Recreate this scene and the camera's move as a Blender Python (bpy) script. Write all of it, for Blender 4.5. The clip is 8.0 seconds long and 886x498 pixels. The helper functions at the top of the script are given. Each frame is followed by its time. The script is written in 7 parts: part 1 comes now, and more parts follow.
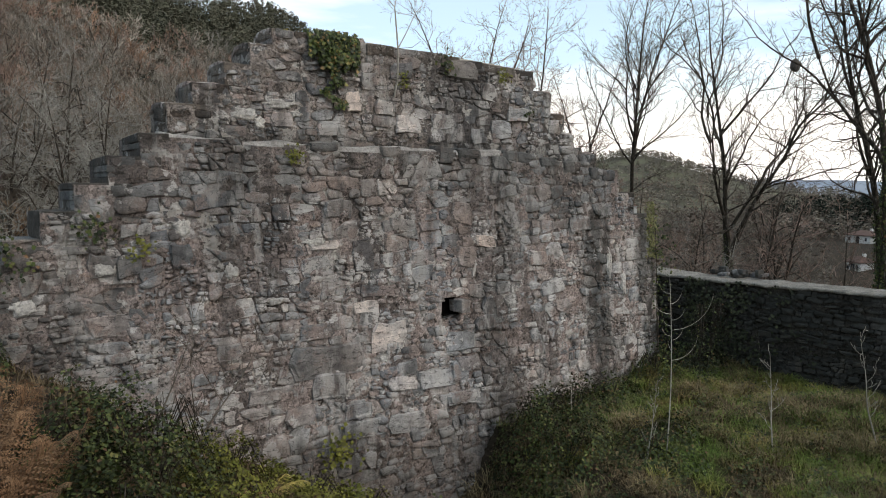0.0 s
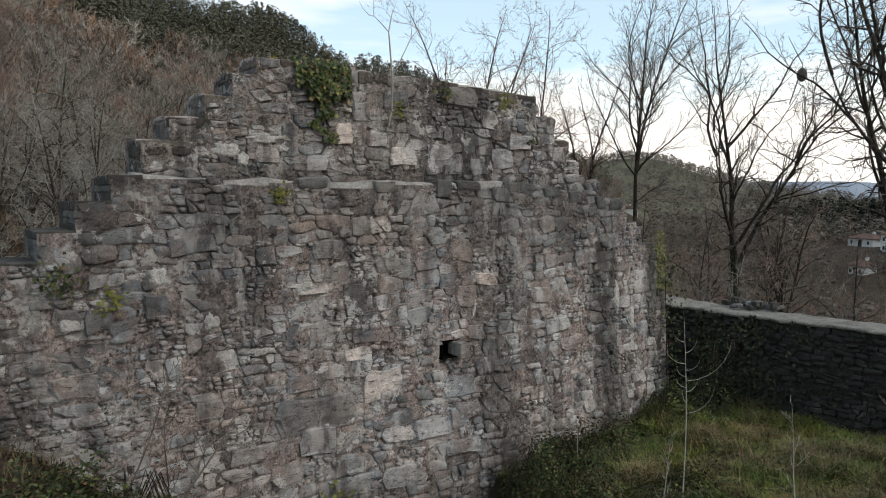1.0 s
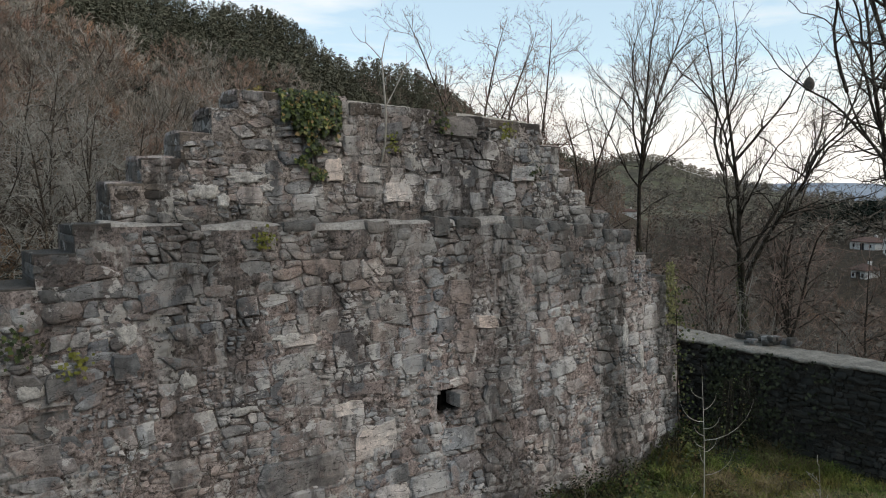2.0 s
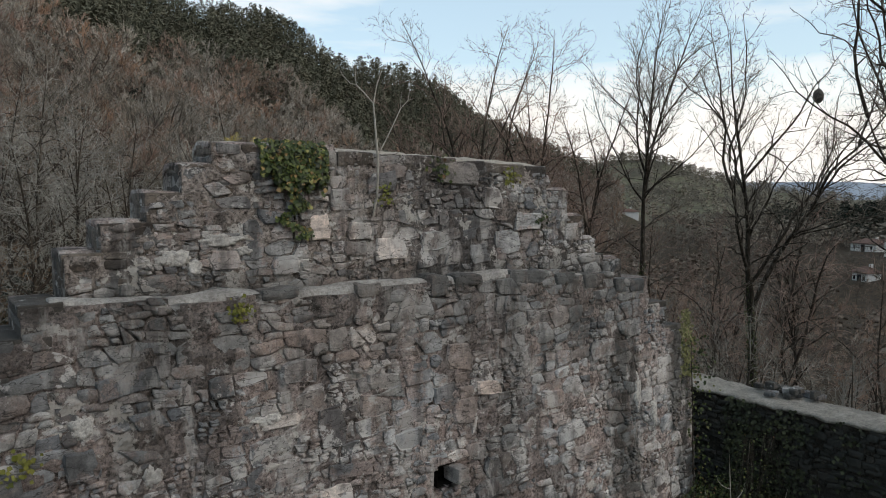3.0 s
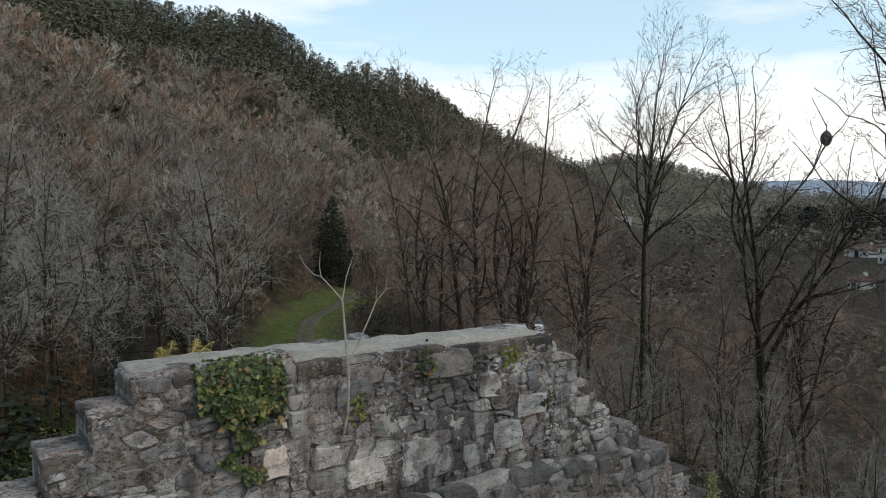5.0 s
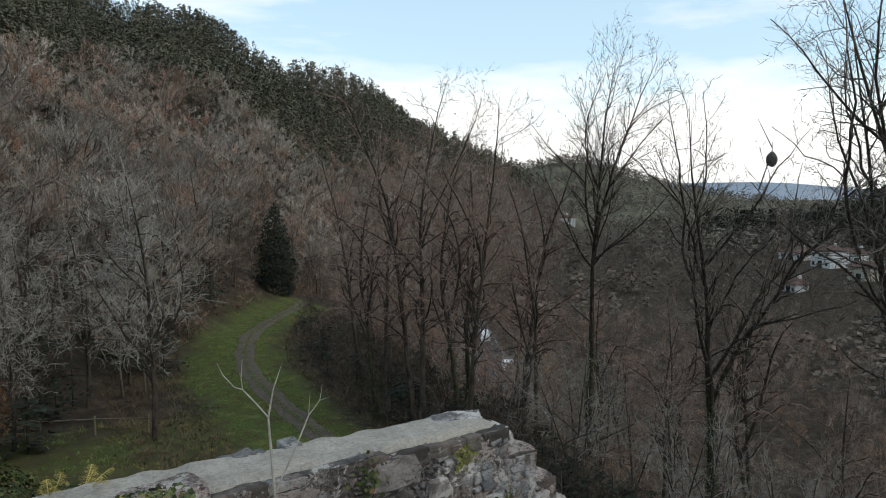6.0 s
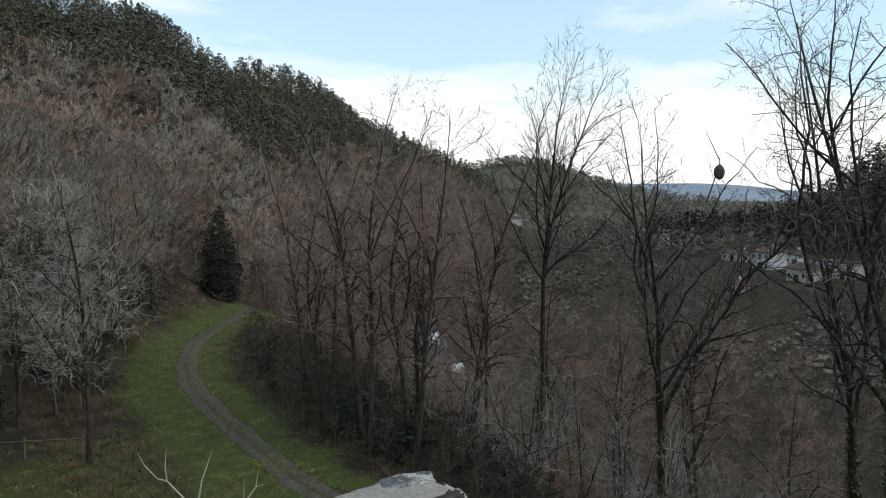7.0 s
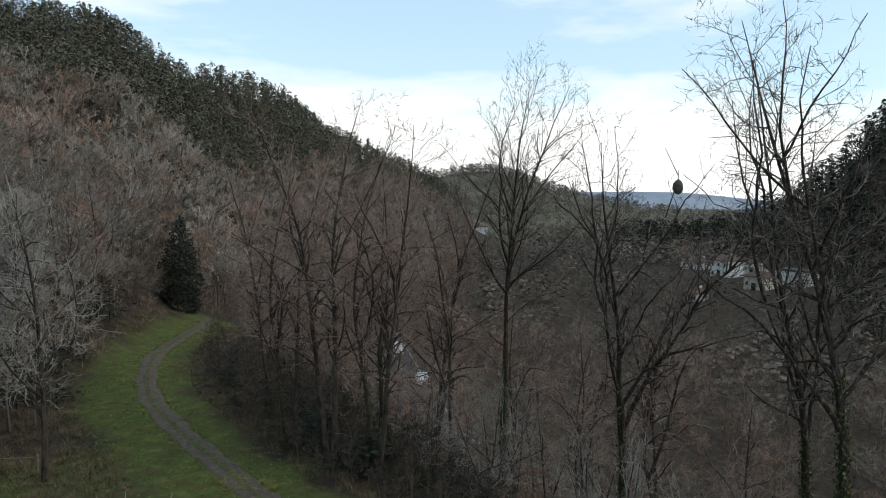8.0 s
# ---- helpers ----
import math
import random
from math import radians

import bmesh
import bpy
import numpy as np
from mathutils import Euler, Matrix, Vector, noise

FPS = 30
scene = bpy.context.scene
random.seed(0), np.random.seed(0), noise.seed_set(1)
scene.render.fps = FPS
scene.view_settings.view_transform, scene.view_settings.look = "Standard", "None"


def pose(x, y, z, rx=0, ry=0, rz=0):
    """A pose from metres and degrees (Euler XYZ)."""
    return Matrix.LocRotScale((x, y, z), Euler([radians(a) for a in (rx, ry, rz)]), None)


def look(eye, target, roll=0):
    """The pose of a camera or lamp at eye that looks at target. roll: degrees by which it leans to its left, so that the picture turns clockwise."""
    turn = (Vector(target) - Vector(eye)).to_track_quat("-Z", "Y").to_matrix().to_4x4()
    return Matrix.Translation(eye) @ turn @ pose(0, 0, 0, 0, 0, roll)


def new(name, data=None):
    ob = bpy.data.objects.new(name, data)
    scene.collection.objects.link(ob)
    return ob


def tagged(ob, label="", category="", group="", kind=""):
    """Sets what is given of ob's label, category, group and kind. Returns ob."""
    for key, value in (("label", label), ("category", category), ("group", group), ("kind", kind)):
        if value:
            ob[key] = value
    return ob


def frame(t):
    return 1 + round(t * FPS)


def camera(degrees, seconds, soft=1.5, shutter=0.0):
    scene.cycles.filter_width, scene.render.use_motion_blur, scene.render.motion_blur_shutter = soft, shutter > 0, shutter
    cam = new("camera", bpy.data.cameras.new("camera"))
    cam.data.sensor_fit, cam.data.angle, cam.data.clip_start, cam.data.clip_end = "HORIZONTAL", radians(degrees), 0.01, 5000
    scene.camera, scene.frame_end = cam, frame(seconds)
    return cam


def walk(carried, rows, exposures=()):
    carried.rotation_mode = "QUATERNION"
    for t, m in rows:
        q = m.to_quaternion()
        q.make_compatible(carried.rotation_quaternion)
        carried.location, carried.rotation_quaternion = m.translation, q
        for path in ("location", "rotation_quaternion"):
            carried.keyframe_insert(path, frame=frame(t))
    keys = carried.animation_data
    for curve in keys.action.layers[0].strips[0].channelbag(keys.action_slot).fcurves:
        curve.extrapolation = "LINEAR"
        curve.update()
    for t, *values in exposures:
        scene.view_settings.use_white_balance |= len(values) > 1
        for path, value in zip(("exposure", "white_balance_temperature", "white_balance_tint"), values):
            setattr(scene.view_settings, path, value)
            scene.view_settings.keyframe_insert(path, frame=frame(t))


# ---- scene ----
cam = camera(60.7, 8.0, 1.05)
PATH = [
    (0, (0.004, 0.066, 5.375), (1.142, 1.704, 5.232), -0.1),
    (0.5, (0.261, 0.395, 5.664), (1.398, 2.034, 5.526), -0.2),
    (1, (0.564, 0.776, 5.965), (1.701, 2.416, 5.827), -0.2),
    (1.5, (0.861, 1.159, 6.269), (1.997, 2.799, 6.131), -0.3),
    (1.7, (0.963, 1.279, 6.355), (2.098, 2.92, 6.226), -0.4),
    (2.8, (1.681, 2.281, 7.257), (2.819, 3.919, 7.108), 0.0),
    (3, (1.819, 2.457, 7.407), (2.956, 4.096, 7.269), -0.2),
    (3.5, (2.167, 2.895, 8.002), (3.303, 4.535, 7.863), -0.3),
    (4, (2.536, 3.364, 8.629), (3.67, 5.005, 8.489), -0.3),
    (4.2, (2.669, 3.516, 8.827), (3.804, 5.157, 8.699), -0.6),
    (5.3, (3.335, 4.46, 10.256), (4.509, 6.072, 10.113), -0.4),
    (5.5, (3.469, 4.621, 10.451), (4.666, 6.217, 10.307), -0.3),
    (6, (3.898, 5.221, 10.865), (5.166, 6.762, 10.724), -0.2),
    (6.5, (4.32, 5.786, 11.262), (5.649, 7.275, 11.127), -0.0),
    (7, (4.36, 5.798, 11.453), (5.728, 7.25, 11.31), 0.1),
    (7.5, (4.33, 5.66, 11.63), (5.734, 7.076, 11.489), 0.2),
    (8, (4.313, 5.703, 11.77), (5.748, 7.089, 11.647), 0.3),
]
walk(cam, [(t, look(eye, target, roll)) for t, eye, target, roll in PATH], exposures=((0.0, 0.06, 7150, 13), (1.5, -0.12, 7050, 12), (3.0, -0.22, 7000, 12), (4.0, -0.18, 6900, 11), (8.0, -0.14, 6600, 9)))

# ---- world, sun ----
SUN_DIR = Vector((0.34, -0.66, 0.62)).normalized()     # soft light from behind the walk, through thin cloud
world = bpy.data.worlds.new("sky")
scene.world = world
world.use_nodes = True
wn, wl = world.node_tree.nodes, world.node_tree.links
wn.clear()
w_out = wn.new("ShaderNodeOutputWorld")
w_bg = wn.new("ShaderNodeBackground")
w_sky = wn.new("ShaderNodeTexSky")
w_sky.sky_type = "NISHITA"
w_sky.sun_disc = False
w_sky.sun_elevation = math.asin(SUN_DIR.z)
w_sky.sun_rotation = math.atan2(SUN_DIR.x, SUN_DIR.y)
w_sky.air_density, w_sky.dust_density, w_sky.ozone_density = 1.0, 1.5, 1.5
w_tc = wn.new("ShaderNodeTexCoord")
w_map = wn.new("ShaderNodeMapping")
w_map.inputs["Scale"].default_value = (1.0, 1.6, 6.0)
w_map.inputs["Rotation"].default_value = (0.0, 0.12, 0.5)
w_noise = wn.new("ShaderNodeTexNoise")
w_noise.inputs["Scale"].default_value = 2.0
w_noise.inputs["Detail"].default_value = 7.0
w_noise.inputs["Roughness"].default_value = 0.58
w_sep = wn.new("ShaderNodeSeparateXYZ")
w_low = wn.new("ShaderNodeMapRange")                     # cloud bank thicker near the horizon
w_low.inputs["From Min"].default_value = 0.02
w_low.inputs["From Max"].default_value = 0.18
w_low.inputs["To Min"].default_value = 0.52
w_low.inputs["To Max"].default_value = -0.09
w_add = wn.new("ShaderNodeMath")
w_add.operation = "ADD"
w_ramp = wn.new("ShaderNodeValToRGB")
w_ramp.color_ramp.elements[0].position, w_ramp.color_ramp.elements[1].position = 0.43, 0.76
w_mix = wn.new("ShaderNodeMix")
w_mix.data_type = "RGBA"
CLOUD, SKY_STRENGTH = (5.75, 5.8, 5.8, 1.0), 0.232
w_mix.inputs["B"].default_value = CLOUD
wl.new(w_tc.outputs["Generated"], w_map.inputs["Vector"])
wl.new(w_map.outputs["Vector"], w_noise.inputs["Vector"])
wl.new(w_tc.outputs["Generated"], w_sep.inputs["Vector"])
wl.new(w_sep.outputs["Z"], w_low.inputs["Value"])
wl.new(w_noise.outputs["Fac"], w_add.inputs[0])
wl.new(w_low.outputs["Result"], w_add.inputs[1])
wl.new(w_add.outputs["Value"], w_ramp.inputs["Fac"])
wl.new(w_ramp.outputs["Color"], w_mix.inputs["Factor"])
w_thin = wn.new("ShaderNodeMix")                          # thin high veil over the blue
w_thin.data_type = "RGBA"
w_thin.inputs["Factor"].default_value = 0.40
w_thin.inputs["B"].default_value = (3.7, 5.1, 5.6, 1.0)
wl.new(w_sky.outputs["Color"], w_thin.inputs["A"])
wl.new(w_thin.outputs["Result"], w_mix.inputs["A"])
wl.new(w_mix.outputs["Result"], w_bg.inputs["Color"])
w_bg.inputs["Strength"].default_value = SKY_STRENGTH
wl.new(w_bg.outputs["Background"], w_out.inputs["Surface"])

sun_data = bpy.data.lights.new("sun", "SUN")
sun_data.energy, sun_data.angle, sun_data.color = 0.90, radians(40), (1.0, 0.91, 0.79)
sun = new("sun", sun_data)
sun.matrix_world = look((60, 20, 80), Vector((60, 20, 80)) - SUN_DIR)

# ---- materials ----


def shader(name, rough=0.9, spec=0.3):
    """A node material; returns it with its nodes, links and Principled node."""
    m = bpy.data.materials.new(name)
    m.use_nodes = True
    nd, lk = m.node_tree.nodes, m.node_tree.links
    p = nd["Principled BSDF"]
    p.inputs["Roughness"].default_value = rough
    p.inputs["Specular IOR Level"].default_value = spec
    return m, nd, lk, p


def tex_noise(nd, lk, scale, detail=4.0, rough=0.55, stretch=None):
    tc = nd.new("ShaderNodeNewGeometry")
    n = nd.new("ShaderNodeTexNoise")
    n.inputs["Scale"].default_value, n.inputs["Detail"].default_value, n.inputs["Roughness"].default_value = scale, detail, rough
    if stretch:
        mp = nd.new("ShaderNodeMapping")
        mp.inputs["Scale"].default_value = stretch
        lk.new(tc.outputs["Position"], mp.inputs["Vector"])
        lk.new(mp.outputs["Vector"], n.inputs["Vector"])
    else:
        lk.new(tc.outputs["Position"], n.inputs["Vector"])
    return n.outputs["Fac"]


def ramp(nd, lk, fac, stops, mode="LINEAR"):
    r = nd.new("ShaderNodeValToRGB")
    r.color_ramp.interpolation = mode
    while len(r.color_ramp.elements) < len(stops):
        r.color_ramp.elements.new(0.5)
    for e, (pos, col) in zip(r.color_ramp.elements, stops):
        e.position = pos
        e.color = (*col, 1.0) if len(col) == 3 else col
    lk.new(fac, r.inputs["Fac"])
    return r.outputs["Color"]


def mixed(nd, lk, fac, a, b, mode="MIX"):
    x = nd.new("ShaderNodeMix")
    x.data_type, x.blend_type = "RGBA", mode
    for key, v in (("Factor", fac), ("A", a), ("B", b)):
        if isinstance(v, (int, float)):
            x.inputs[key].default_value = v
        elif isinstance(v, tuple):
            x.inputs[key].default_value = (*v, 1.0)
        else:
            lk.new(v, x.inputs[key])
    return x.outputs["Result"]


def bumped(nd, lk, p, height, strength=0.5, distance=0.02):
    b = nd.new("ShaderNodeBump")
    b.inputs["Strength"].default_value, b.inputs["Distance"].default_value = strength, distance
    lk.new(height, b.inputs["Height"])
    lk.new(b.outputs["Normal"], p.inputs["Normal"])


def random_pick(nd, lk):
    """One random number for each piece, whether an object of its own or an island of a joined mesh."""
    oi, ge, ad, fr = nd.new("ShaderNodeObjectInfo"), nd.new("ShaderNodeNewGeometry"), nd.new("ShaderNodeMath"), nd.new("ShaderNodeMath")
    ad.operation, fr.operation = "ADD", "FRACT"
    lk.new(oi.outputs["Random"], ad.inputs[0])
    lk.new(ge.outputs["Random Per Island"], ad.inputs[1])
    lk.new(ad.outputs["Value"], fr.inputs[0])
    return fr.outputs["Value"]


def damp_and_dark_runs(nd, lk, c):
    """Black-green damp where rain water runs down the face: uneven upright columns at the wall's outer end. Also darker
    at its left end and in runs below the ledge.
    """
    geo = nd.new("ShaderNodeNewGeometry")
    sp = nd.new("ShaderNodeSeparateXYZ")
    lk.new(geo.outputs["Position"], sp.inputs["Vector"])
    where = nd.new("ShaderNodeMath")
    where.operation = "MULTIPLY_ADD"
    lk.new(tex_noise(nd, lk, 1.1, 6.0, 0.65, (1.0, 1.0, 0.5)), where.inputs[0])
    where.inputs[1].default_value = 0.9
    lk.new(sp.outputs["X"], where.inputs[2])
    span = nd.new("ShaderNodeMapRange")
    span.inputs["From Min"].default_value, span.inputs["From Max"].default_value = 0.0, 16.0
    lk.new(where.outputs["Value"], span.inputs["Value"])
    cols = ramp(nd, lk, span.outputs["Result"], [(x / 16.0, (v, v, v)) for x, v in DAMP_AND_DARK])
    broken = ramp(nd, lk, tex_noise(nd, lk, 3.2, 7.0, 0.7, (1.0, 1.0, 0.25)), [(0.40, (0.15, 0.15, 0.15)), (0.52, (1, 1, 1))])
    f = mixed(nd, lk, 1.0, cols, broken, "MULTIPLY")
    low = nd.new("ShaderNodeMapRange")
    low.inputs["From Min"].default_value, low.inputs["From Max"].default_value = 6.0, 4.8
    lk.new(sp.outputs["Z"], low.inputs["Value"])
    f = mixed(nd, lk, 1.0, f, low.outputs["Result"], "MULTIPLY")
    # long uneven dark runs below the ledge
    below_ledge = nd.new("ShaderNodeMath")
    below_ledge.operation = "MULTIPLY_ADD"
    lk.new(tex_noise(nd, lk, 1.3, 6.0, 0.62, (1.0, 1.0, 0.10)), below_ledge.inputs[0])
    below_ledge.inputs[1].default_value = 7.0
    lk.new(sp.outputs["Z"], below_ledge.inputs[2])
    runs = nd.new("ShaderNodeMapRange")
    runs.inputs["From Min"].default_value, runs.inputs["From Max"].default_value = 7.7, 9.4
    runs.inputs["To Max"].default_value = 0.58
    lk.new(below_ledge.outputs["Value"], runs.inputs["Value"])
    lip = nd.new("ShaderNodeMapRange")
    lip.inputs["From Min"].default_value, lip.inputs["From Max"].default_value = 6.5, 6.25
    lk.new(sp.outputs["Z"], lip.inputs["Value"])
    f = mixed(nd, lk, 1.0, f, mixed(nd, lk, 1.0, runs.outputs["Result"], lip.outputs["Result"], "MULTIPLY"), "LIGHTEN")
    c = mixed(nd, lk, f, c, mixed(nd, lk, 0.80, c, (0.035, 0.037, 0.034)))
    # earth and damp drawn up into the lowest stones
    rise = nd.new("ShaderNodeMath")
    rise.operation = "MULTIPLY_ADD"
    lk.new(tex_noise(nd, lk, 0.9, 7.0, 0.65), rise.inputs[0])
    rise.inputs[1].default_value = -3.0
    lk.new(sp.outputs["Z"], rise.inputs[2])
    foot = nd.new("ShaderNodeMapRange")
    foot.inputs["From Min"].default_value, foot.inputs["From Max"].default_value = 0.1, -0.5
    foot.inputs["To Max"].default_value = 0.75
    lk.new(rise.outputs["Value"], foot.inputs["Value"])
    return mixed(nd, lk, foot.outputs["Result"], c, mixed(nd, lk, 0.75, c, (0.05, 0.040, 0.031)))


# x and strength: damp columns, and a darker stretch left of 2.6
DAMP_AND_DARK = [(1.6, 0.55), (2.6, 0.12), (9.3, 0.0), (9.6, 0.5), (9.9, 0.5), (10.1, 0.05), (11.8, 0.0), (12.3, 0.9), (12.85, 0.9), (13.1, 0.1), (13.8, 0.0), (14.1, 0.9)]


def stone_material(name, stops, stain=0.8, lichen=0.555, smear=0.6):
    m, nd, lk, p = shader(name, 0.9, 0.2)
    base = ramp(nd, lk, random_pick(nd, lk), stops, "CONSTANT")
    grain = tex_noise(nd, lk, 6.5, 9.0, 0.68, (1.0, 1.0, 1.25))
    fine = tex_noise(nd, lk, 46.0, 6.0, 0.75)
    zone = tex_noise(nd, lk, 0.55, 3.0, 0.5)                # warmer and greyer stretches of the quarry stone
    c = mixed(nd, lk, 1.0, base, ramp(nd, lk, zone, [(0.38, (0.87, 0.90, 0.94)), (0.5, (0.98, 0.98, 0.98)), (0.62, (1.10, 1.01, 0.96))]), "MULTIPLY")
    c = mixed(nd, lk, 1.0, c, ramp(nd, lk, grain, [(0.36, (0.55, 0.55, 0.56)), (0.46, (0.90, 0.90, 0.90)), (0.55, (1.08, 1.08, 1.08)), (0.66, (1.40, 1.39, 1.38))]), "MULTIPLY")
    c = mixed(nd, lk, 1.0, c, ramp(nd, lk, fine, [(0.38, (0.78, 0.78, 0.77)), (0.5, (1.0, 1.0, 1.0)), (0.62, (1.20, 1.19, 1.18))]), "MULTIPLY")
    # old mortar and earth smeared over the faces: pinkish brown, sharp-edged
    patch = tex_noise(nd, lk, 2.6, 8.0, 0.68)
    c = mixed(nd, lk, ramp(nd, lk, patch, [(0.53, (0, 0, 0)), (0.57, (smear, smear, smear))]), c, mixed(nd, lk, 1.0, (0.33, 0.245, 0.21), ramp(nd, lk, fine, [(0.38, (0.5, 0.5, 0.5)), (0.62, (1.4, 1.4, 1.4))]), "MULTIPLY"))
    # rain streaks: broad dark columns with narrow broken ones between
    wide = tex_noise(nd, lk, 0.62, 5.0, 0.6, (1.0, 1.0, 0.22))
    c = mixed(nd, lk, ramp(nd, lk, wide, [(0.50, (0, 0, 0)), (0.62, (stain * 0.8,) * 3)]), c, mixed(nd, lk, 0.72, c, (0.055, 0.053, 0.054)))
    streak = tex_noise(nd, lk, 2.2, 6.0, 0.62, (1.0, 1.0, 0.13))
    c = mixed(nd, lk, ramp(nd, lk, streak, [(0.51, (0, 0, 0)), (0.60, (stain,) * 3)]), c, mixed(nd, lk, 0.70, c, (0.05, 0.048, 0.047)))
    # white lime washed down the face
    runs = tex_noise(nd, lk, 1.5, 8.0, 0.70, (1.0, 1.0, 0.30))
    c = mixed(nd, lk, ramp(nd, lk, runs, [(0.545, (0, 0, 0)), (0.60, (0.55 * min(1.0, smear * 1.7),) * 3)]), c, (0.50, 0.485, 0.46))
    # pale lichen and lime
    spots = tex_noise(nd, lk, 1.7, 9.0, 0.74)
    c = mixed(nd, lk, ramp(nd, lk, spots, [(lichen + 0.01, (0, 0, 0)), (lichen + 0.035, (0.8, 0.8, 0.8))]), c, (0.53, 0.51, 0.485))
    # dark splits along the bed of the stone
    split = tex_noise(nd, lk, 3.6, 2.5, 0.5, (0.7, 1.0, 2.4))
    ridge = nd.new("ShaderNodeMath")
    ridge.operation = "PINGPONG"
    ridge.inputs[1].default_value = 0.5
    lk.new(split, ridge.inputs[0])
    c = mixed(nd, lk, ramp(nd, lk, ridge.outputs["Value"], [(0.488, (0, 0, 0)), (0.497, (0.8, 0.8, 0.8))]), c, (0.03, 0.027, 0.025))
    c = damp_and_dark_runs(nd, lk, c)
    lk.new(c, p.inputs["Base Color"])
    bumped(nd, lk, p, mixed(nd, lk, 0.4, grain, fine), 1.0, 0.045)
    return m


STONE_STOPS = [(0.0, (0.27, 0.272, 0.272)), (0.12, (0.36, 0.355, 0.345)), (0.26, (0.42, 0.41, 0.395)), (0.40, (0.32, 0.322, 0.318)),
               (0.52, (0.37, 0.325, 0.30)), (0.62, (0.20, 0.203, 0.208)), (0.72, (0.40, 0.395, 0.385)), (0.84, (0.34, 0.305, 0.285)), (0.94, (0.54, 0.53, 0.51))]
M_STONE = stone_material("rubble_stone", STONE_STOPS)
# the same stone colours at 0.8, for the upper wall
M_STONE_TOP = stone_material("darker_upper_stone", [(p, tuple(v * 0.80 for v in c)) for p, c in STONE_STOPS], 0.95, 0.56, 0.55)
# damp stone, with the low wall's shade put into its colour
M_STONE_DARK = stone_material("damp_shaded_stone", [(0.0, (0.030, 0.028, 0.023)), (0.3, (0.055, 0.050, 0.042)), (0.6, (0.038, 0.036, 0.031)), (0.85, (0.085, 0.078, 0.068))], 0.6, 0.64, 0.06)
M_LIMED = stone_material("lime_streaked_stone", [(0.0, (0.32, 0.322, 0.318)), (0.3, (0.40, 0.395, 0.388)), (0.6, (0.27, 0.272, 0.272)), (0.8, (0.44, 0.435, 0.425))], 0.85, 0.49, 0.25)
M_STONE_BLACK = stone_material("very_dark_stone", [(0.0, (0.095, 0.080, 0.066)), (0.4, (0.15, 0.128, 0.108)), (0.7, (0.060, 0.051, 0.043))], 0.8, 0.58, 0.12)
M_PALE = stone_material("pale_stone", [(0.0, (0.58, 0.53, 0.49)), (0.5, (0.52, 0.49, 0.46))], 0.1, 0.6, 0.15)
M_SLATE = stone_material("slate_slab", [(0.0, (0.20, 0.198, 0.194)), (0.4, (0.27, 0.262, 0.25)), (0.7, (0.18, 0.178, 0.174))], 0.6, 0.64, 0.35)


def mortar_material(name, a, b, stain, coarse=1.0, lime=0.0):
    m, nd, lk, p = shader(name, 0.95, 0.15)
    rough = tex_noise(nd, lk, 24.0, 8.0, 0.75)
    c = ramp(nd, lk, tex_noise(nd, lk, 4.1, 9.0, 0.74), [(0.34, a), (0.62, b)])
    c = mixed(nd, lk, 1.0, c, ramp(nd, lk, rough, [(0.38, (1 - 0.65 * coarse,) * 3), (0.5, (1.0, 1.0, 1.0)), (0.62, (1 + 0.46 * coarse,) * 3)]), "MULTIPLY")
    c = mixed(nd, lk, ramp(nd, lk, tex_noise(nd, lk, 1.9, 6.0, 0.62, (1.0, 1.0, 0.16)), [(0.48, (0, 0, 0)), (0.58, (stain, stain, stain))]), c, mixed(nd, lk, 0.7, c, (0.05, 0.048, 0.047)))
    if lime:
        c = mixed(nd, lk, ramp(nd, lk, tex_noise(nd, lk, 0.62, 5.0, 0.6, (1.0, 1.0, 0.22)), [(0.50, (0, 0, 0)), (0.62, (stain * 0.8,) * 3)]), c, mixed(nd, lk, 0.72, c, (0.055, 0.053, 0.054)))
        c = mixed(nd, lk, ramp(nd, lk, tex_noise(nd, lk, 1.5, 8.0, 0.70, (1.0, 1.0, 0.30)), [(0.545, (0, 0, 0)), (0.60, (0.5, 0.5, 0.5))]), c, (0.50, 0.485, 0.46))
        c = mixed(nd, lk, ramp(nd, lk, tex_noise(nd, lk, 1.9, 9.0, 0.74), [(0.565, (0, 0, 0)), (0.585, (lime, lime, lime))]), c, (0.56, 0.54, 0.50))
        # near-black flecks by noise: shade of open joints put into the colour
        c = mixed(nd, lk, ramp(nd, lk, tex_noise(nd, lk, 7.0, 7.0, 0.72), [(0.385, (0.9, 0.9, 0.9)), (0.43, (0, 0, 0))]), c, (0.04, 0.034, 0.029))
        c = damp_and_dark_runs(nd, lk, c)
    lk.new(c, p.inputs["Base Color"])
    bumped(nd, lk, p, rough, 1.0, 0.05)
    return m


M_MORTAR = mortar_material("lime_mortar", (0.235, 0.180, 0.160), (0.42, 0.355, 0.325), 0.85, 1.1, 0.7)
# a darker mortar for the upper wall
M_MORTAR_TOP = mortar_material("darker_upper_mortar", (0.15, 0.122, 0.106), (0.32, 0.285, 0.258), 0.95, 1.1, 0.7)
M_LIME = mortar_material("white_lime", (0.42, 0.40, 0.37), (0.62, 0.60, 0.56), 0.3, 0.6)
# damp mortar, near-black to carry the low wall's shade as well
M_MORTAR_DARK = mortar_material("damp_shaded_mortar", (0.016, 0.0145, 0.012), (0.05, 0.045, 0.038), 0.5)
M_LEDGE = mortar_material("ledge_mortar", (0.27, 0.255, 0.235), (0.46, 0.44, 0.41), 0.25, 0.5)
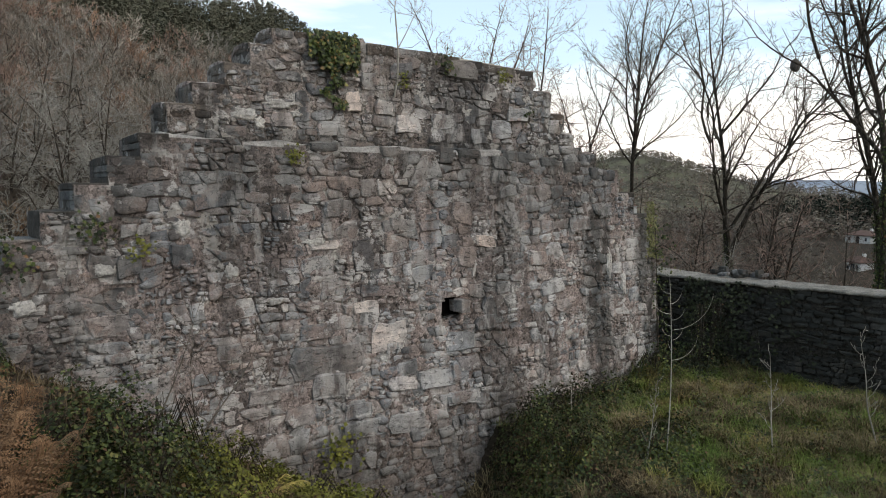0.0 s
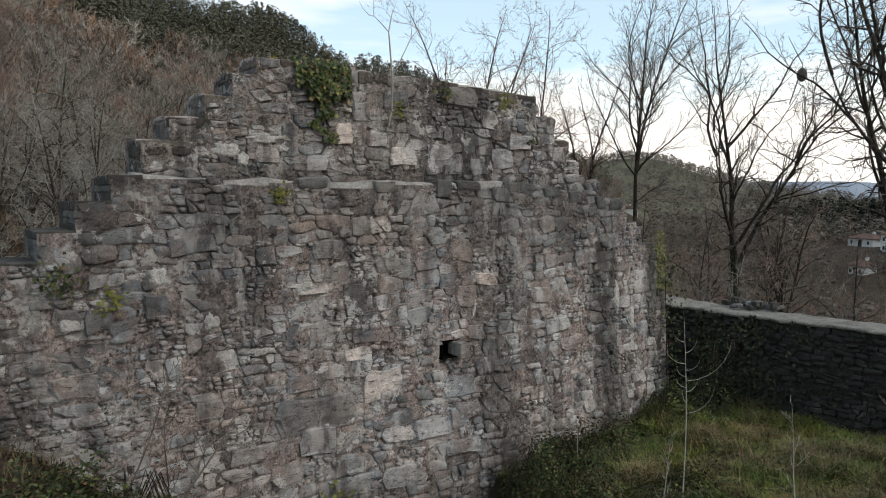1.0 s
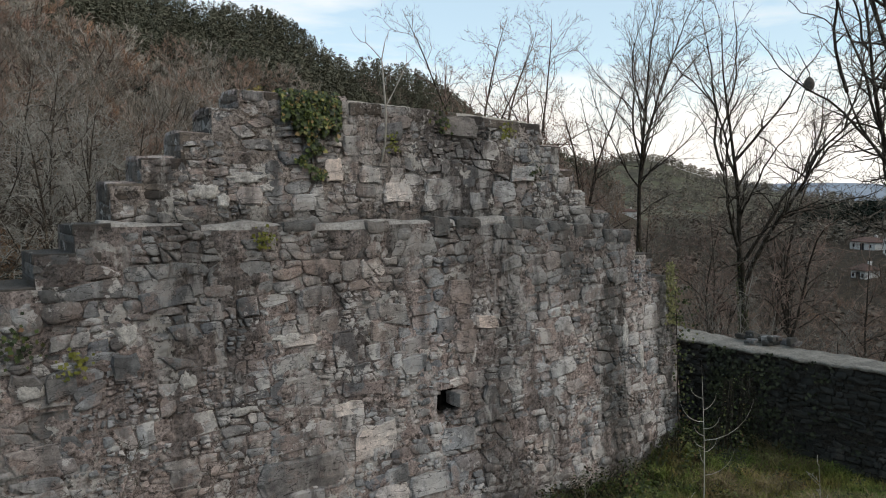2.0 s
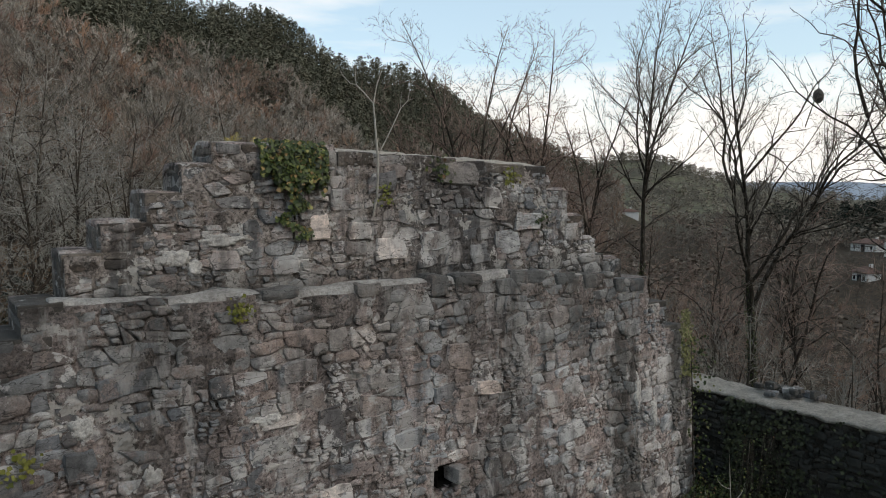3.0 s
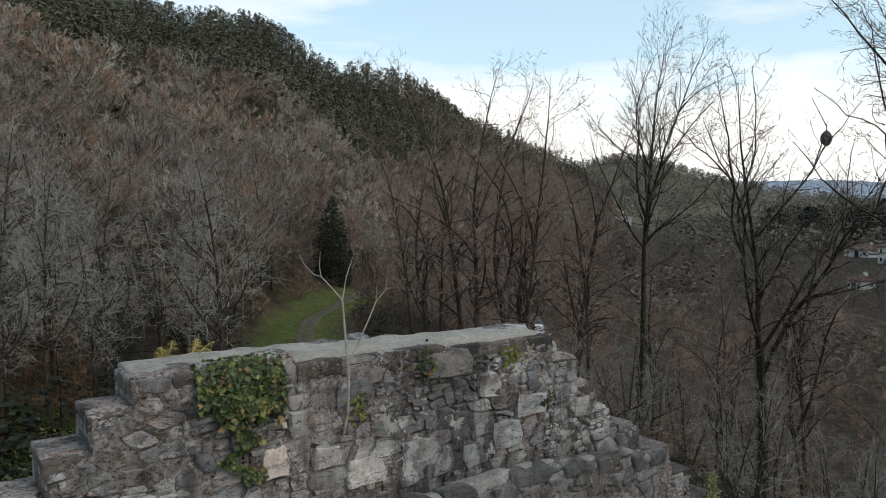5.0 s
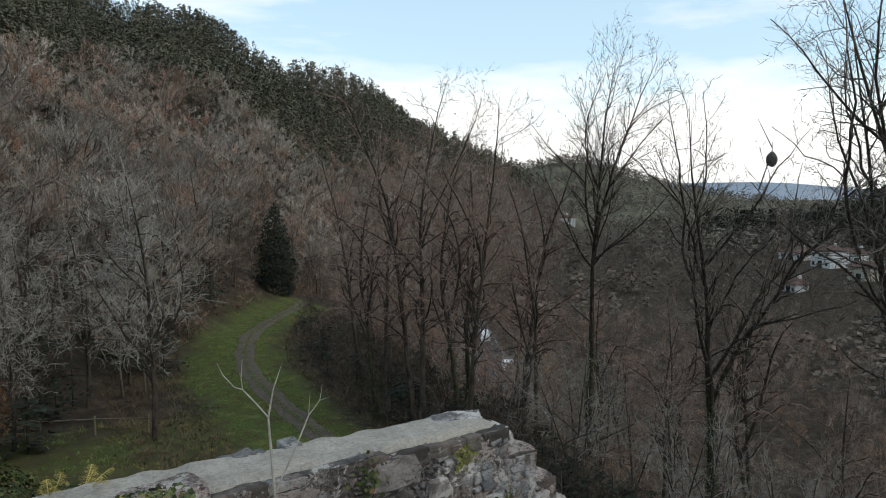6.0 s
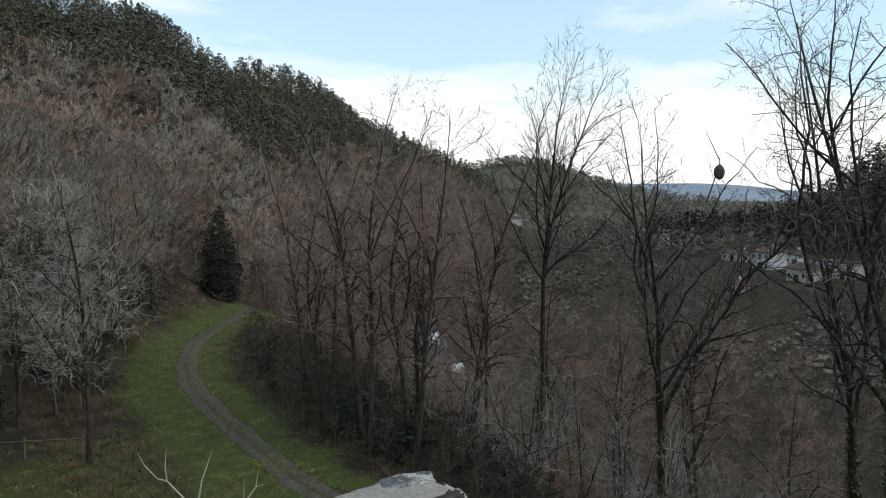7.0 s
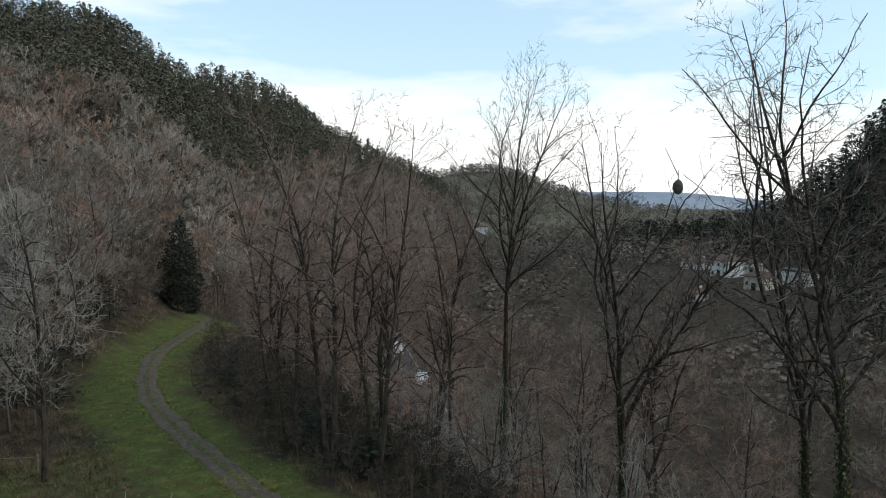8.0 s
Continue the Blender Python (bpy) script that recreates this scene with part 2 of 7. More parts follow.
M_CAP_OLD = mortar_material("weathered_cement", (0.20, 0.185, 0.162), (0.33, 0.308, 0.272), 0.4, 0.5)
M_CAP = mortar_material("cement_capping", (0.36, 0.33, 0.282), (0.49, 0.455, 0.40), 0.25, 0.35)


def plain_material(name, a, b, scale=3.0, rough=0.9, bump=0.4, stretch=None, per_piece=0.35):
    """Two tones mixed by noise, each piece a little lighter or darker."""
    m, nd, lk, p = shader(name, rough, 0.2)
    f = tex_noise(nd, lk, scale, 5.0, 0.6, stretch)
    c = ramp(nd, lk, f, [(0.3, a), (0.7, b)])
    if per_piece:
        g = ramp(nd, lk, random_pick(nd, lk), [(0.0, (1 - per_piece,) * 3), (1.0, (1 + per_piece,) * 3)])
        c = mixed(nd, lk, 1.0, c, g, "MULTIPLY")
    lk.new(c, p.inputs["Base Color"])
    if bump:
        bumped(nd, lk, p, f, bump, 0.02)
    return m


M_BARK, _nd, _lk, _p = shader("dark_bark", 0.95, 0.15)
_f = tex_noise(_nd, _lk, 10.0, 7.0, 0.7, (1.0, 1.0, 0.35))
_lk.new(ramp(_nd, _lk, _f, [(0.34, (0.010, 0.008, 0.006)), (0.50, (0.036, 0.029, 0.022)), (0.58, (0.060, 0.050, 0.040)), (0.66, (0.17, 0.16, 0.14))]), _p.inputs["Base Color"])
bumped(_nd, _lk, _p, _f, 1.0, 0.06)
M_BARK_GREY = plain_material("grey_scrub_bark", (0.12, 0.107, 0.09), (0.34, 0.32, 0.28), 1.2, 0.9, 0.6, (1, 1, 0.4), 0.2)
M_BARK_PALE = plain_material("lichened_bark", (0.17, 0.157, 0.135), (0.40, 0.382, 0.34), 1.2, 0.9, 0.6, (1, 1, 0.4), 0.2)
M_TWIG = plain_material("bare_twigs", (0.028, 0.021, 0.016), (0.20, 0.175, 0.145), 2.6, 0.9, 0, None, 0.3)
M_BRUSH = plain_material("dark_brush_twigs", (0.042, 0.032, 0.023), (0.10, 0.077, 0.058), 0.7, 0.9, 0, None, 0.2)
M_TWIG_RED = plain_material("reddish_bare_twigs", (0.13, 0.086, 0.068), (0.33, 0.238, 0.195), 0.5, 0.9, 0, None, 0.2)
M_BARK_BROWN = plain_material("brown_bark", (0.012, 0.009, 0.007), (0.10, 0.080, 0.062), 5.0, 0.95, 0.8, (1, 1, 0.35), 0.15)
M_BARK_WOODS = plain_material("grey_brown_bark", (0.07, 0.055, 0.043), (0.17, 0.14, 0.115), 0.3, 0.95, 0, None, 0)
M_SAPLING = plain_material("pale_young_bark", (0.26, 0.235, 0.20), (0.42, 0.39, 0.34), 9.0, 0.8, 0.2, None, 0.1)


def wood_material(name, stops):
    m, nd, lk, p = shader(name, 0.95, 0.1)
    broad = tex_noise(nd, lk, 0.085, 4.0, 0.6)
    c = ramp(nd, lk, broad, stops)
    at = nd.new("ShaderNodeAttribute")                     # each tree its own tone
    at.attribute_name = "tone"
    c = mixed(nd, lk, 1.0, c, at.outputs["Color"], "MULTIPLY")
    lk.new(c, p.inputs["Base Color"])
    return m


M_WOODS = wood_material("winter_woods_twigs", [(0.30, (0.31, 0.29, 0.25)), (0.42, (0.225, 0.165, 0.132)), (0.50, (0.28, 0.245, 0.205)), (0.58, (0.21, 0.155, 0.122)), (0.66, (0.29, 0.175, 0.11)), (0.72, (0.255, 0.215, 0.18))])
M_WOODS_PALE = wood_material("pale_winter_twigs", [(0.3, (0.252, 0.227, 0.192)), (0.5, (0.319, 0.290, 0.246)), (0.7, (0.252, 0.197, 0.156))])
M_WOODS_DARK = wood_material("russet_winter_twigs", [(0.3, (0.225, 0.145, 0.110)), (0.5, (0.275, 0.192, 0.152)), (0.68, (0.31, 0.175, 0.105))])
M_WOODS_GREY = wood_material("lichened_woods_twigs", [(0.3, (0.16, 0.137, 0.108)), (0.7, (0.25, 0.22, 0.18))])
M_COPSE = wood_material("closed_winter_copse", [(0.3, (0.115, 0.088, 0.070)), (0.5, (0.155, 0.122, 0.099)), (0.7, (0.18, 0.158, 0.127))])
M_PINE = wood_material("evergreen_foliage", [(0.3, (0.075, 0.078, 0.056)), (0.5, (0.105, 0.104, 0.073)), (0.7, (0.125, 0.118, 0.084))])
M_PINE_DARK = wood_material("dark_evergreen_foliage", [(0.3, (0.016, 0.021, 0.016)), (0.5, (0.024, 0.030, 0.022)), (0.7, (0.034, 0.038, 0.028))])
M_FIR = plain_material("fir_needles", (0.011, 0.015, 0.010), (0.026, 0.031, 0.019), 2.0, 0.8, 0, None, 0.3)
M_IVY, _nd, _lk, _p = shader("ivy_leaves", 0.5, 0.3)
_c = ramp(_nd, _lk, random_pick(_nd, _lk), [(0.0, (0.018, 0.030, 0.010)), (0.25, (0.045, 0.065, 0.018)), (0.5, (0.085, 0.11, 0.032)), (0.7, (0.030, 0.045, 0.014)), (0.84, (0.16, 0.155, 0.045)), (0.94, (0.20, 0.13, 0.05))], "CONSTANT")
_lk.new(mixed(_nd, _lk, 1.0, _c, ramp(_nd, _lk, tex_noise(_nd, _lk, 5.0, 5.0, 0.6), [(0.35, (0.6, 0.6, 0.6)), (0.65, (1.4, 1.4, 1.3))]), "MULTIPLY"), _p.inputs["Base Color"])
M_BRAMBLE, _nd, _lk, _p = shader("bramble_leaves", 0.6, 0.2)
_c = ramp(_nd, _lk, random_pick(_nd, _lk), [(0.0, (0.02, 0.03, 0.012)), (0.3, (0.045, 0.064, 0.02)), (0.5, (0.085, 0.10, 0.032)), (0.66, (0.035, 0.05, 0.018)), (0.86, (0.10, 0.105, 0.038)), (0.95, (0.11, 0.065, 0.036))], "CONSTANT")
_lk.new(mixed(_nd, _lk, 1.0, _c, ramp(_nd, _lk, tex_noise(_nd, _lk, 2.2, 5.0, 0.6), [(0.35, (0.55, 0.55, 0.55)), (0.65, (1.5, 1.45, 1.3))]), "MULTIPLY"), _p.inputs["Base Color"])
M_OLIVE = plain_material("yellow_green_leaves", (0.07, 0.085, 0.015), (0.16, 0.15, 0.03), 4.0, 0.6, 0, None, 0.4)
M_FERN = plain_material("dead_bracken", (0.105, 0.055, 0.030), (0.30, 0.185, 0.105), 2.0, 0.9, 0, None, 0.3)
M_FERN_PALE = plain_material("yellowed_fern", (0.30, 0.24, 0.06), (0.48, 0.38, 0.14), 6.0, 0.8, 0, None, 0.2)
M_GRASS, _nd, _lk, _p = shader("winter_grass", 0.85, 0.15)
_c = ramp(_nd, _lk, tex_noise(_nd, _lk, 1.6, 5.0, 0.65), [(0.36, (0.18, 0.125, 0.068)), (0.43, (0.15, 0.14, 0.052)), (0.50, (0.115, 0.15, 0.036)), (0.57, (0.17, 0.195, 0.055)), (0.64, (0.26, 0.23, 0.105))])
_c = mixed(_nd, _lk, 1.0, _c, ramp(_nd, _lk, tex_noise(_nd, _lk, 0.30, 4.0, 0.6), [(0.38, (1.25, 1.0, 0.9)), (0.48, (0.88, 0.98, 0.9)), (0.62, (0.72, 0.98, 0.85))]), "MULTIPLY")
_lk.new(mixed(_nd, _lk, 1.0, _c, ramp(_nd, _lk, random_pick(_nd, _lk), [(0.0, (0.5, 0.5, 0.5)), (1.0, (1.45, 1.45, 1.45))]), "MULTIPLY"), _p.inputs["Base Color"])
M_STRAW = plain_material("dry_grass", (0.11, 0.082, 0.045), (0.25, 0.20, 0.11), 2.0, 0.9, 0, None, 0.4)
M_THORN = plain_material("dark_thorn_leaves", (0.012, 0.016, 0.010), (0.045, 0.050, 0.024), 3.0, 0.6, 0, None, 0.5)
M_MOSSY = plain_material("pale_olive_leaves", (0.10, 0.10, 0.045), (0.20, 0.195, 0.09), 6.0, 0.8, 0, None, 0.4)
M_WEEDS = plain_material("dead_weeds", (0.055, 0.042, 0.026), (0.17, 0.125, 0.07), 0.8, 0.9, 0, None, 0.4)
M_NEST = plain_material("grey_paper_nest", (0.05, 0.045, 0.04), (0.10, 0.09, 0.08), 8.0, 0.95, 0.6, (1, 1, 3), 0)
M_WOODRAIL = plain_material("weathered_wood", (0.08, 0.062, 0.045), (0.17, 0.135, 0.10), 4.0, 0.9, 0.4, (1, 1, 4), 0.2)
M_WHITEWALL = plain_material("white_render", (0.58, 0.57, 0.55), (0.70, 0.69, 0.665), 0.6, 0.9, 0, None, 0.06)
M_CREAM = plain_material("cream_render", (0.50, 0.45, 0.36), (0.60, 0.55, 0.45), 0.6, 0.9, 0, None, 0.06)
M_ROOF = plain_material("red_roof_tiles", (0.10, 0.062, 0.050), (0.16, 0.10, 0.082), 1.5, 0.9, 0.3, None, 0.1)
M_ROOF_DARK = plain_material("dark_roof_sheet", (0.025, 0.028, 0.035), (0.05, 0.055, 0.065), 0.8, 0.5, 0, None, 0.1)
M_GLASS = plain_material("dark_window_glass", (0.015, 0.017, 0.02), (0.03, 0.033, 0.038), 1.0, 0.15, 0, None, 0)
M_CAR = plain_material("white_car_paint", (0.66, 0.67, 0.68), (0.74, 0.75, 0.76), 0.5, 0.3, 0, None, 0)
M_TYRE = plain_material("black_rubber", (0.015, 0.015, 0.015), (0.03, 0.03, 0.03), 4.0, 0.9, 0, None, 0)
M_ASPHALT = plain_material("asphalt", (0.045, 0.045, 0.046), (0.065, 0.065, 0.066), 2.0, 0.9, 0.2, None, 0)
M_LINE = plain_material("white_road_paint", (0.28, 0.28, 0.27), (0.40, 0.40, 0.39), 3.0, 0.8, 0, None, 0)


def ground_material():
    m, nd, lk, p = shader("ground_cover", 0.95, 0.1)
    at = nd.new("ShaderNodeAttribute")
    at.attribute_name = "cover"
    sp = nd.new("ShaderNodeSeparateColor")
    lk.new(at.outputs["Color"], sp.inputs["Color"])
    litter = ramp(nd, lk, tex_noise(nd, lk, 0.8, 8.0, 0.7), [(0.3, (0.020, 0.016, 0.012)), (0.5, (0.046, 0.035, 0.025)), (0.7, (0.090, 0.067, 0.046))])
    grass = ramp(nd, lk, tex_noise(nd, lk, 1.1, 8.0, 0.7), [(0.34, (0.068, 0.050, 0.026)), (0.44, (0.070, 0.072, 0.024)), (0.54, (0.070, 0.094, 0.024)), (0.66, (0.125, 0.125, 0.046))])
    field = ramp(nd, lk, tex_noise(nd, lk, 0.035, 8.0, 0.7), [(0.38, (0.066, 0.060, 0.046)), (0.47, (0.088, 0.080, 0.060)), (0.54, (0.12, 0.118, 0.078)), (0.60, (0.13, 0.125, 0.082)), (0.66, (0.078, 0.069, 0.056))])
    c = mixed(nd, lk, sp.outputs["Red"], litter, grass)
    c = mixed(nd, lk, sp.outputs["Green"], c, field)
    lk.new(c, p.inputs["Base Color"])
    bumped(nd, lk, p, tex_noise(nd, lk, 6.0, 8.0, 0.75), 1.0, 0.08)
    return m


M_GROUND = ground_material()
# forest colour with the blue of distance haze mixed in
m_far, _nd, _lk, _p = shader("hazed_distant_forest", 1.0, 0.0)
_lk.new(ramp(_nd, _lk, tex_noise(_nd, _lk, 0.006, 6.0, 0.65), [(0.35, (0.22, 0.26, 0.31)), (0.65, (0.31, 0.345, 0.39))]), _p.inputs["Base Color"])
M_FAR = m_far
m_track, _nd, _lk, _p = shader("dirt_track", 0.95, 0.1)
_f = tex_noise(_nd, _lk, 3.5, 9.0, 0.75)
_lk.new(ramp(_nd, _lk, _f, [(0.3, (0.055, 0.044, 0.034)), (0.5, (0.095, 0.077, 0.062)), (0.7, (0.16, 0.13, 0.105))]), _p.inputs["Base Color"])
bumped(_nd, _lk, _p, _f, 0.6, 0.04)
M_TRACK = m_track
m_crown, _nd, _lk, _p = shader("track_crown", 0.95, 0.1)
_f = tex_noise(_nd, _lk, 3.0, 8.0, 0.72)
_lk.new(ramp(_nd, _lk, _f, [(0.38, (0.06, 0.05, 0.036)), (0.5, (0.075, 0.068, 0.040)), (0.58, (0.085, 0.094, 0.038)), (0.68, (0.12, 0.10, 0.075))]), _p.inputs["Base Color"])
bumped(_nd, _lk, _p, _f, 1.0, 0.06)
M_CROWN = m_crown

# ---- building helpers ----


def mesh_from(name, verts, faces, mats, smooth=False, index=None):
    """A mesh from vertex and face arrays; faces may be a list of arrays of tris and quads."""
    me = bpy.data.meshes.new(name)
    verts = np.asarray(verts, dtype=np.float32).reshape(-1, 3)
    groups = faces if isinstance(faces, list) and len(faces) and isinstance(faces[0], np.ndarray) and faces[0].ndim == 2 else [np.asarray(faces, dtype=np.int32)]
    loops = np.concatenate([g.reshape(-1) for g in groups]).astype(np.int32)
    sizes = np.concatenate([np.full(len(g), g.shape[1], dtype=np.int32) for g in groups])
    starts = np.concatenate([[0], np.cumsum(sizes)[:-1]]).astype(np.int32)
    me.vertices.add(len(verts))
    me.vertices.foreach_set("co", verts.reshape(-1))
    me.loops.add(len(loops))
    me.loops.foreach_set("vertex_index", loops)
    me.polygons.add(len(sizes))
    me.polygons.foreach_set("loop_start", starts)
    me.polygons.foreach_set("loop_total", sizes)
    if smooth:
        me.polygons.foreach_set("use_smooth", np.ones(len(sizes), dtype=bool))
    for mt in (mats if isinstance(mats, (list, tuple)) else [mats]):
        me.materials.append(mt)
    if index is not None:
        me.polygons.foreach_set("material_index", np.asarray(index, dtype=np.int32))
    me.update(calc_edges=True)
    return me


def toned(me, tones):
    """Stores a tone for each vertex of a joined wood, one value a tree."""
    t = np.asarray(tones, dtype=np.float32)
    col = np.stack([t, t, t, np.ones_like(t)], axis=1)
    me.color_attributes.new("tone", "FLOAT_COLOR", "POINT").data.foreach_set("color", col.reshape(-1))
    return me


def solid(name, verts, faces, mat, parent=None, label="", kind="", smooth=False):
    """A mesh object out of plain lists of vertices and faces, under a parent if one is given."""
    me = bpy.data.meshes.new(name)
    me.from_pydata([tuple(v) for v in verts], [], [tuple(f) for f in faces])
    me.materials.append(mat)
    if smooth:
        me.polygons.foreach_set("use_smooth", np.ones(len(me.polygons), dtype=bool))
    me.update()
    ob = new(name, me)
    if parent:
        ob.parent = parent
    return tagged(ob, label, "", "", kind)


def part(name, bm, material, parent, label=""):
    me = bpy.data.meshes.new(name)
    bm.to_mesh(me)
    bm.free()
    me.materials.append(material)
    ob = new(name, me)
    ob.parent = parent
    return tagged(ob, label)


def block(cx, cy, cz, sx, sy, sz, bevel=0.02, rough=0.0, seed=0, cuts=0):
    """A bevelled, slightly uneven block as a bmesh."""
    bm = bmesh.new()
    bmesh.ops.create_cube(bm, size=1.0)
    bmesh.ops.scale(bm, vec=(sx, sy, sz), verts=bm.verts)
    if bevel:
        bmesh.ops.bevel(bm, geom=bm.edges[:], offset=bevel, segments=2, affect="EDGES", profile=0.6)
    if cuts:
        bmesh.ops.subdivide_edges(bm, edges=bm.edges[:], cuts=cuts, use_grid_fill=True)
    for v in bm.verts:
        if rough:
            o = noise.noise_vector(v.co * 3.1 + Vector((seed * 7.3, seed * 3.1, 0.0)))
            v.co += o * rough
        v.co += Vector((cx, cy, cz))
    return bm


def empty(name, at=(0, 0, 0)):
    ob = new(name)
    ob.empty_display_size = 0.2
    ob.location = at
    return ob


def tubes(segs, k=3):
    """Tapered prisms for rows of x0 y0 z0 x1 y1 z1 r0 r1: vertices and quads."""
    s = np.asarray(segs, dtype=np.float64).reshape(-1, 8)
    a, b = s[:, :3], s[:, 3:6]
    d = b - a
    d /= np.maximum(np.linalg.norm(d, axis=1, keepdims=True), 1e-9)
    ref = np.where(np.abs(d[:, 2:3]) < 0.9, np.array([[0.0, 0.0, 1.0]]), np.array([[1.0, 0.0, 0.0]]))
    u = np.cross(d, ref)
    u /= np.linalg.norm(u, axis=1, keepdims=True)
    v = np.cross(d, u)
    ang = np.arange(k) * 2 * math.pi / k
    ring = np.cos(ang)[None, :, None] * u[:, None, :] + np.sin(ang)[None, :, None] * v[:, None, :]
    low = a[:, None, :] + ring * s[:, 6][:, None, None]
    high = b[:, None, :] + ring * s[:, 7][:, None, None]
    verts = np.concatenate([low, high], axis=1).reshape(-1, 3)
    i = np.arange(k)
    quad = np.stack([i, (i + 1) % k, (i + 1) % k + k, i + k], axis=1)
    faces = (quad[None] + (np.arange(len(s)) * 2 * k)[:, None, None]).reshape(-1, 4)
    return verts, faces


def join(pieces):
    """Joins (verts, faces) pairs whose faces have one size."""
    vs, fs, n = [], [], 0
    for v, f in pieces:
        vs.append(np.asarray(v).reshape(-1, 3))
        fs.append(np.asarray(f) + n)
        n += len(vs[-1])
    return np.concatenate(vs), np.concatenate(fs)

# ---- ground ----


def smooth01(v):
    v = np.clip(v, 0.0, 1.0)
    return v * v * (3 - 2 * v)


def waves(x, y, size, seed):
    """Cheap, smooth unevenness between about -1 and 1."""
    r = np.random.RandomState(seed)
    out = 0.0
    for i in range(6):
        a, ph, k = r.uniform(0, 6.28), r.uniform(0, 6.28), r.uniform(0.6, 1.6) * 6.28 / size
        out = out + np.sin((x * math.cos(a) + y * math.sin(a)) * k + ph) * r.uniform(0.5, 1.0)
    return out / 3.2


FOOT_X = [-12, -4, 0.8, 1.46, 2.44, 2.9, 4.25, 5.8, 6.8, 8.1, 9.0, 10.8, 13.4, 16.5]
FOOT_Z = [5.5, 4.2, 3.2, 2.8, 2.2, 1.7, 1.1, 0.25, -0.5, -0.35, 0.85, 1.05, 1.35, 1.3]
RIDGE_X = [-300, 0, 90, 117, 175, 204, 222, 273, 298, 350, 430, 600]
RIDGE_Z = [84, 66, 61, 61, 59.5, 57, 48, 26, 17, 0, -13, -16]


def across(x, y):
    """Metres to the valley side of the track's line."""
    return 0.93 * (x - 22.3) - 0.35 * (y - 36.0)


def along(x, y):
    """Metres up the valley, along the track's line."""
    return 0.35 * (x - 22.3) + 0.93 * (y - 36.0)


def hill_share(x, y):
    """0 at the foot of the wooded hillside, 1 on its ridge."""
    foot = 44 + 1.15 * (x - 10)
    foot = np.where(x > 60, 101.5 + 0.62 * (x - 60), foot)
    foot = np.where(x < -10, 21 + 0.6 * (x + 10), foot)
    return (y - foot) / np.maximum(310 - foot, 60.0)


def spline(points, n):
    """A smooth line through the points, n steps a span."""
    p = np.array([points[0], *points, points[-1]], dtype=np.float64)
    t = np.linspace(0, 1, n, endpoint=False)[:, None]
    out = []
    for a, b, c, d in zip(p[:-3], p[1:-2], p[2:-1], p[3:]):
        out.append(0.5 * (2 * b + (c - a) * t + (2 * a - 5 * b + 4 * c - d) * t ** 2 + (3 * b - a - 3 * c + d) * t ** 3))
    return np.concatenate([*out, p[-1:]])


ROAD = [(49.0, 47.5), (57.0, 57.5), (68.5, 71.0), (81.0, 87.0), (94.0, 104.0), (112.0, 128.0)]
road_line = spline(ROAD, 8)
road_level = np.interp(np.arange(len(road_line)), [0, 8, 16, 24, 40], [-8.2, -11.4, -13.9, -15.4, -16.0])


def height(x, y):
    x, y = np.asarray(x, dtype=np.float64), np.asarray(y, dtype=np.float64)
    n = across(x, y)
    # terrace behind and beside the wall, then the drop to the valley floor
    z = -1.0 + 0.35 * waves(x, y, 17, 3) * smooth01((y - 15) / 10)
    z = z - 15.0 * smooth01((n - 3.0) / 34.0)
    z = z + 6.0 * smooth01((n - 110) / 60) + 165.0 * smooth01((n - 180) / 200) * smooth01((225 - along(x, y)) / 110)
    # the valley road lies on a levelled shelf
    near, level_z = np.full(x.shape, 1e9), np.zeros(x.shape)
    for (rx, ry), rzv in zip(road_line, road_level):
        d = np.hypot(x - rx, y - ry)
        level_z = np.where(d < near, rzv, level_z)
        near = np.minimum(near, d)
    shelf = smooth01((8.5 - near) / 4.0)
    z = z * (1 - shelf) + level_z * shelf
    # wooded hillside
    w = hill_share(x, y)
    ridge = np.interp(x, RIDGE_X, RIDGE_Z)
    up = 1 - (1 - np.clip(w, 0, 1)) ** 1.05
    z = z + (ridge + 16) * up * smooth01(w * 14 + 0.5) * (w > 0) + waves(x, y, 60, 9) * 3.0 * smooth01(w * 4)
    # unseen hillside added beside and behind the walk, to block sky light
    side = smooth01((-14 - x) / 40) * (0.45 * np.clip(-14 - x, 0, 220)) * smooth01((120 - y) / 60)
    z = z + side * (1 - smooth01(w * 4))
    # far rises
    s, t = (x - 640) * 0.82 + (y - 545) * -0.57, (x - 640) * 0.57 + (y - 545) * 0.82
    z = z + 48.0 * np.exp(-((s + 20) / 85) ** 2 - (t / 150) ** 2) + 20.0 * np.exp(-((s - 110) / 120) ** 2 - (t / 150) ** 2) + 19.0 * np.exp(-((s + 150) / 90) ** 2 - (t / 150) ** 2)
    # yard in front of the wall, banked up against it
    k = smooth01((11.2 - y) / 7.0)
    yard = np.interp(x, FOOT_X, FOOT_Z) * (1 - k) + k * np.interp(x, [-12, 0, 4, 9, 18], [4.0, 2.2, 0.9, 0.9, 1.9])
    yard = yard + 0.16 * waves(x, y, 3.2, 5) + 0.07 * waves(x, y, 1.1, 6)
    inner = smooth01((13.4 - y) / 1.2) * smooth01((16.6 - x) / 0.9)
    back = smooth01((y - 12.0) / 14.0)
    bank = (1.4 - 0.1 * x) * (1 - back) * smooth01((17.5 - x) / 1.5)
    z = z + np.maximum(bank, 0) * (y > 12.0)
    return z * (1 - inner) + yard * inner


def height_at(x, y):
    return float(height(np.array([x]), np.array([y]))[0])


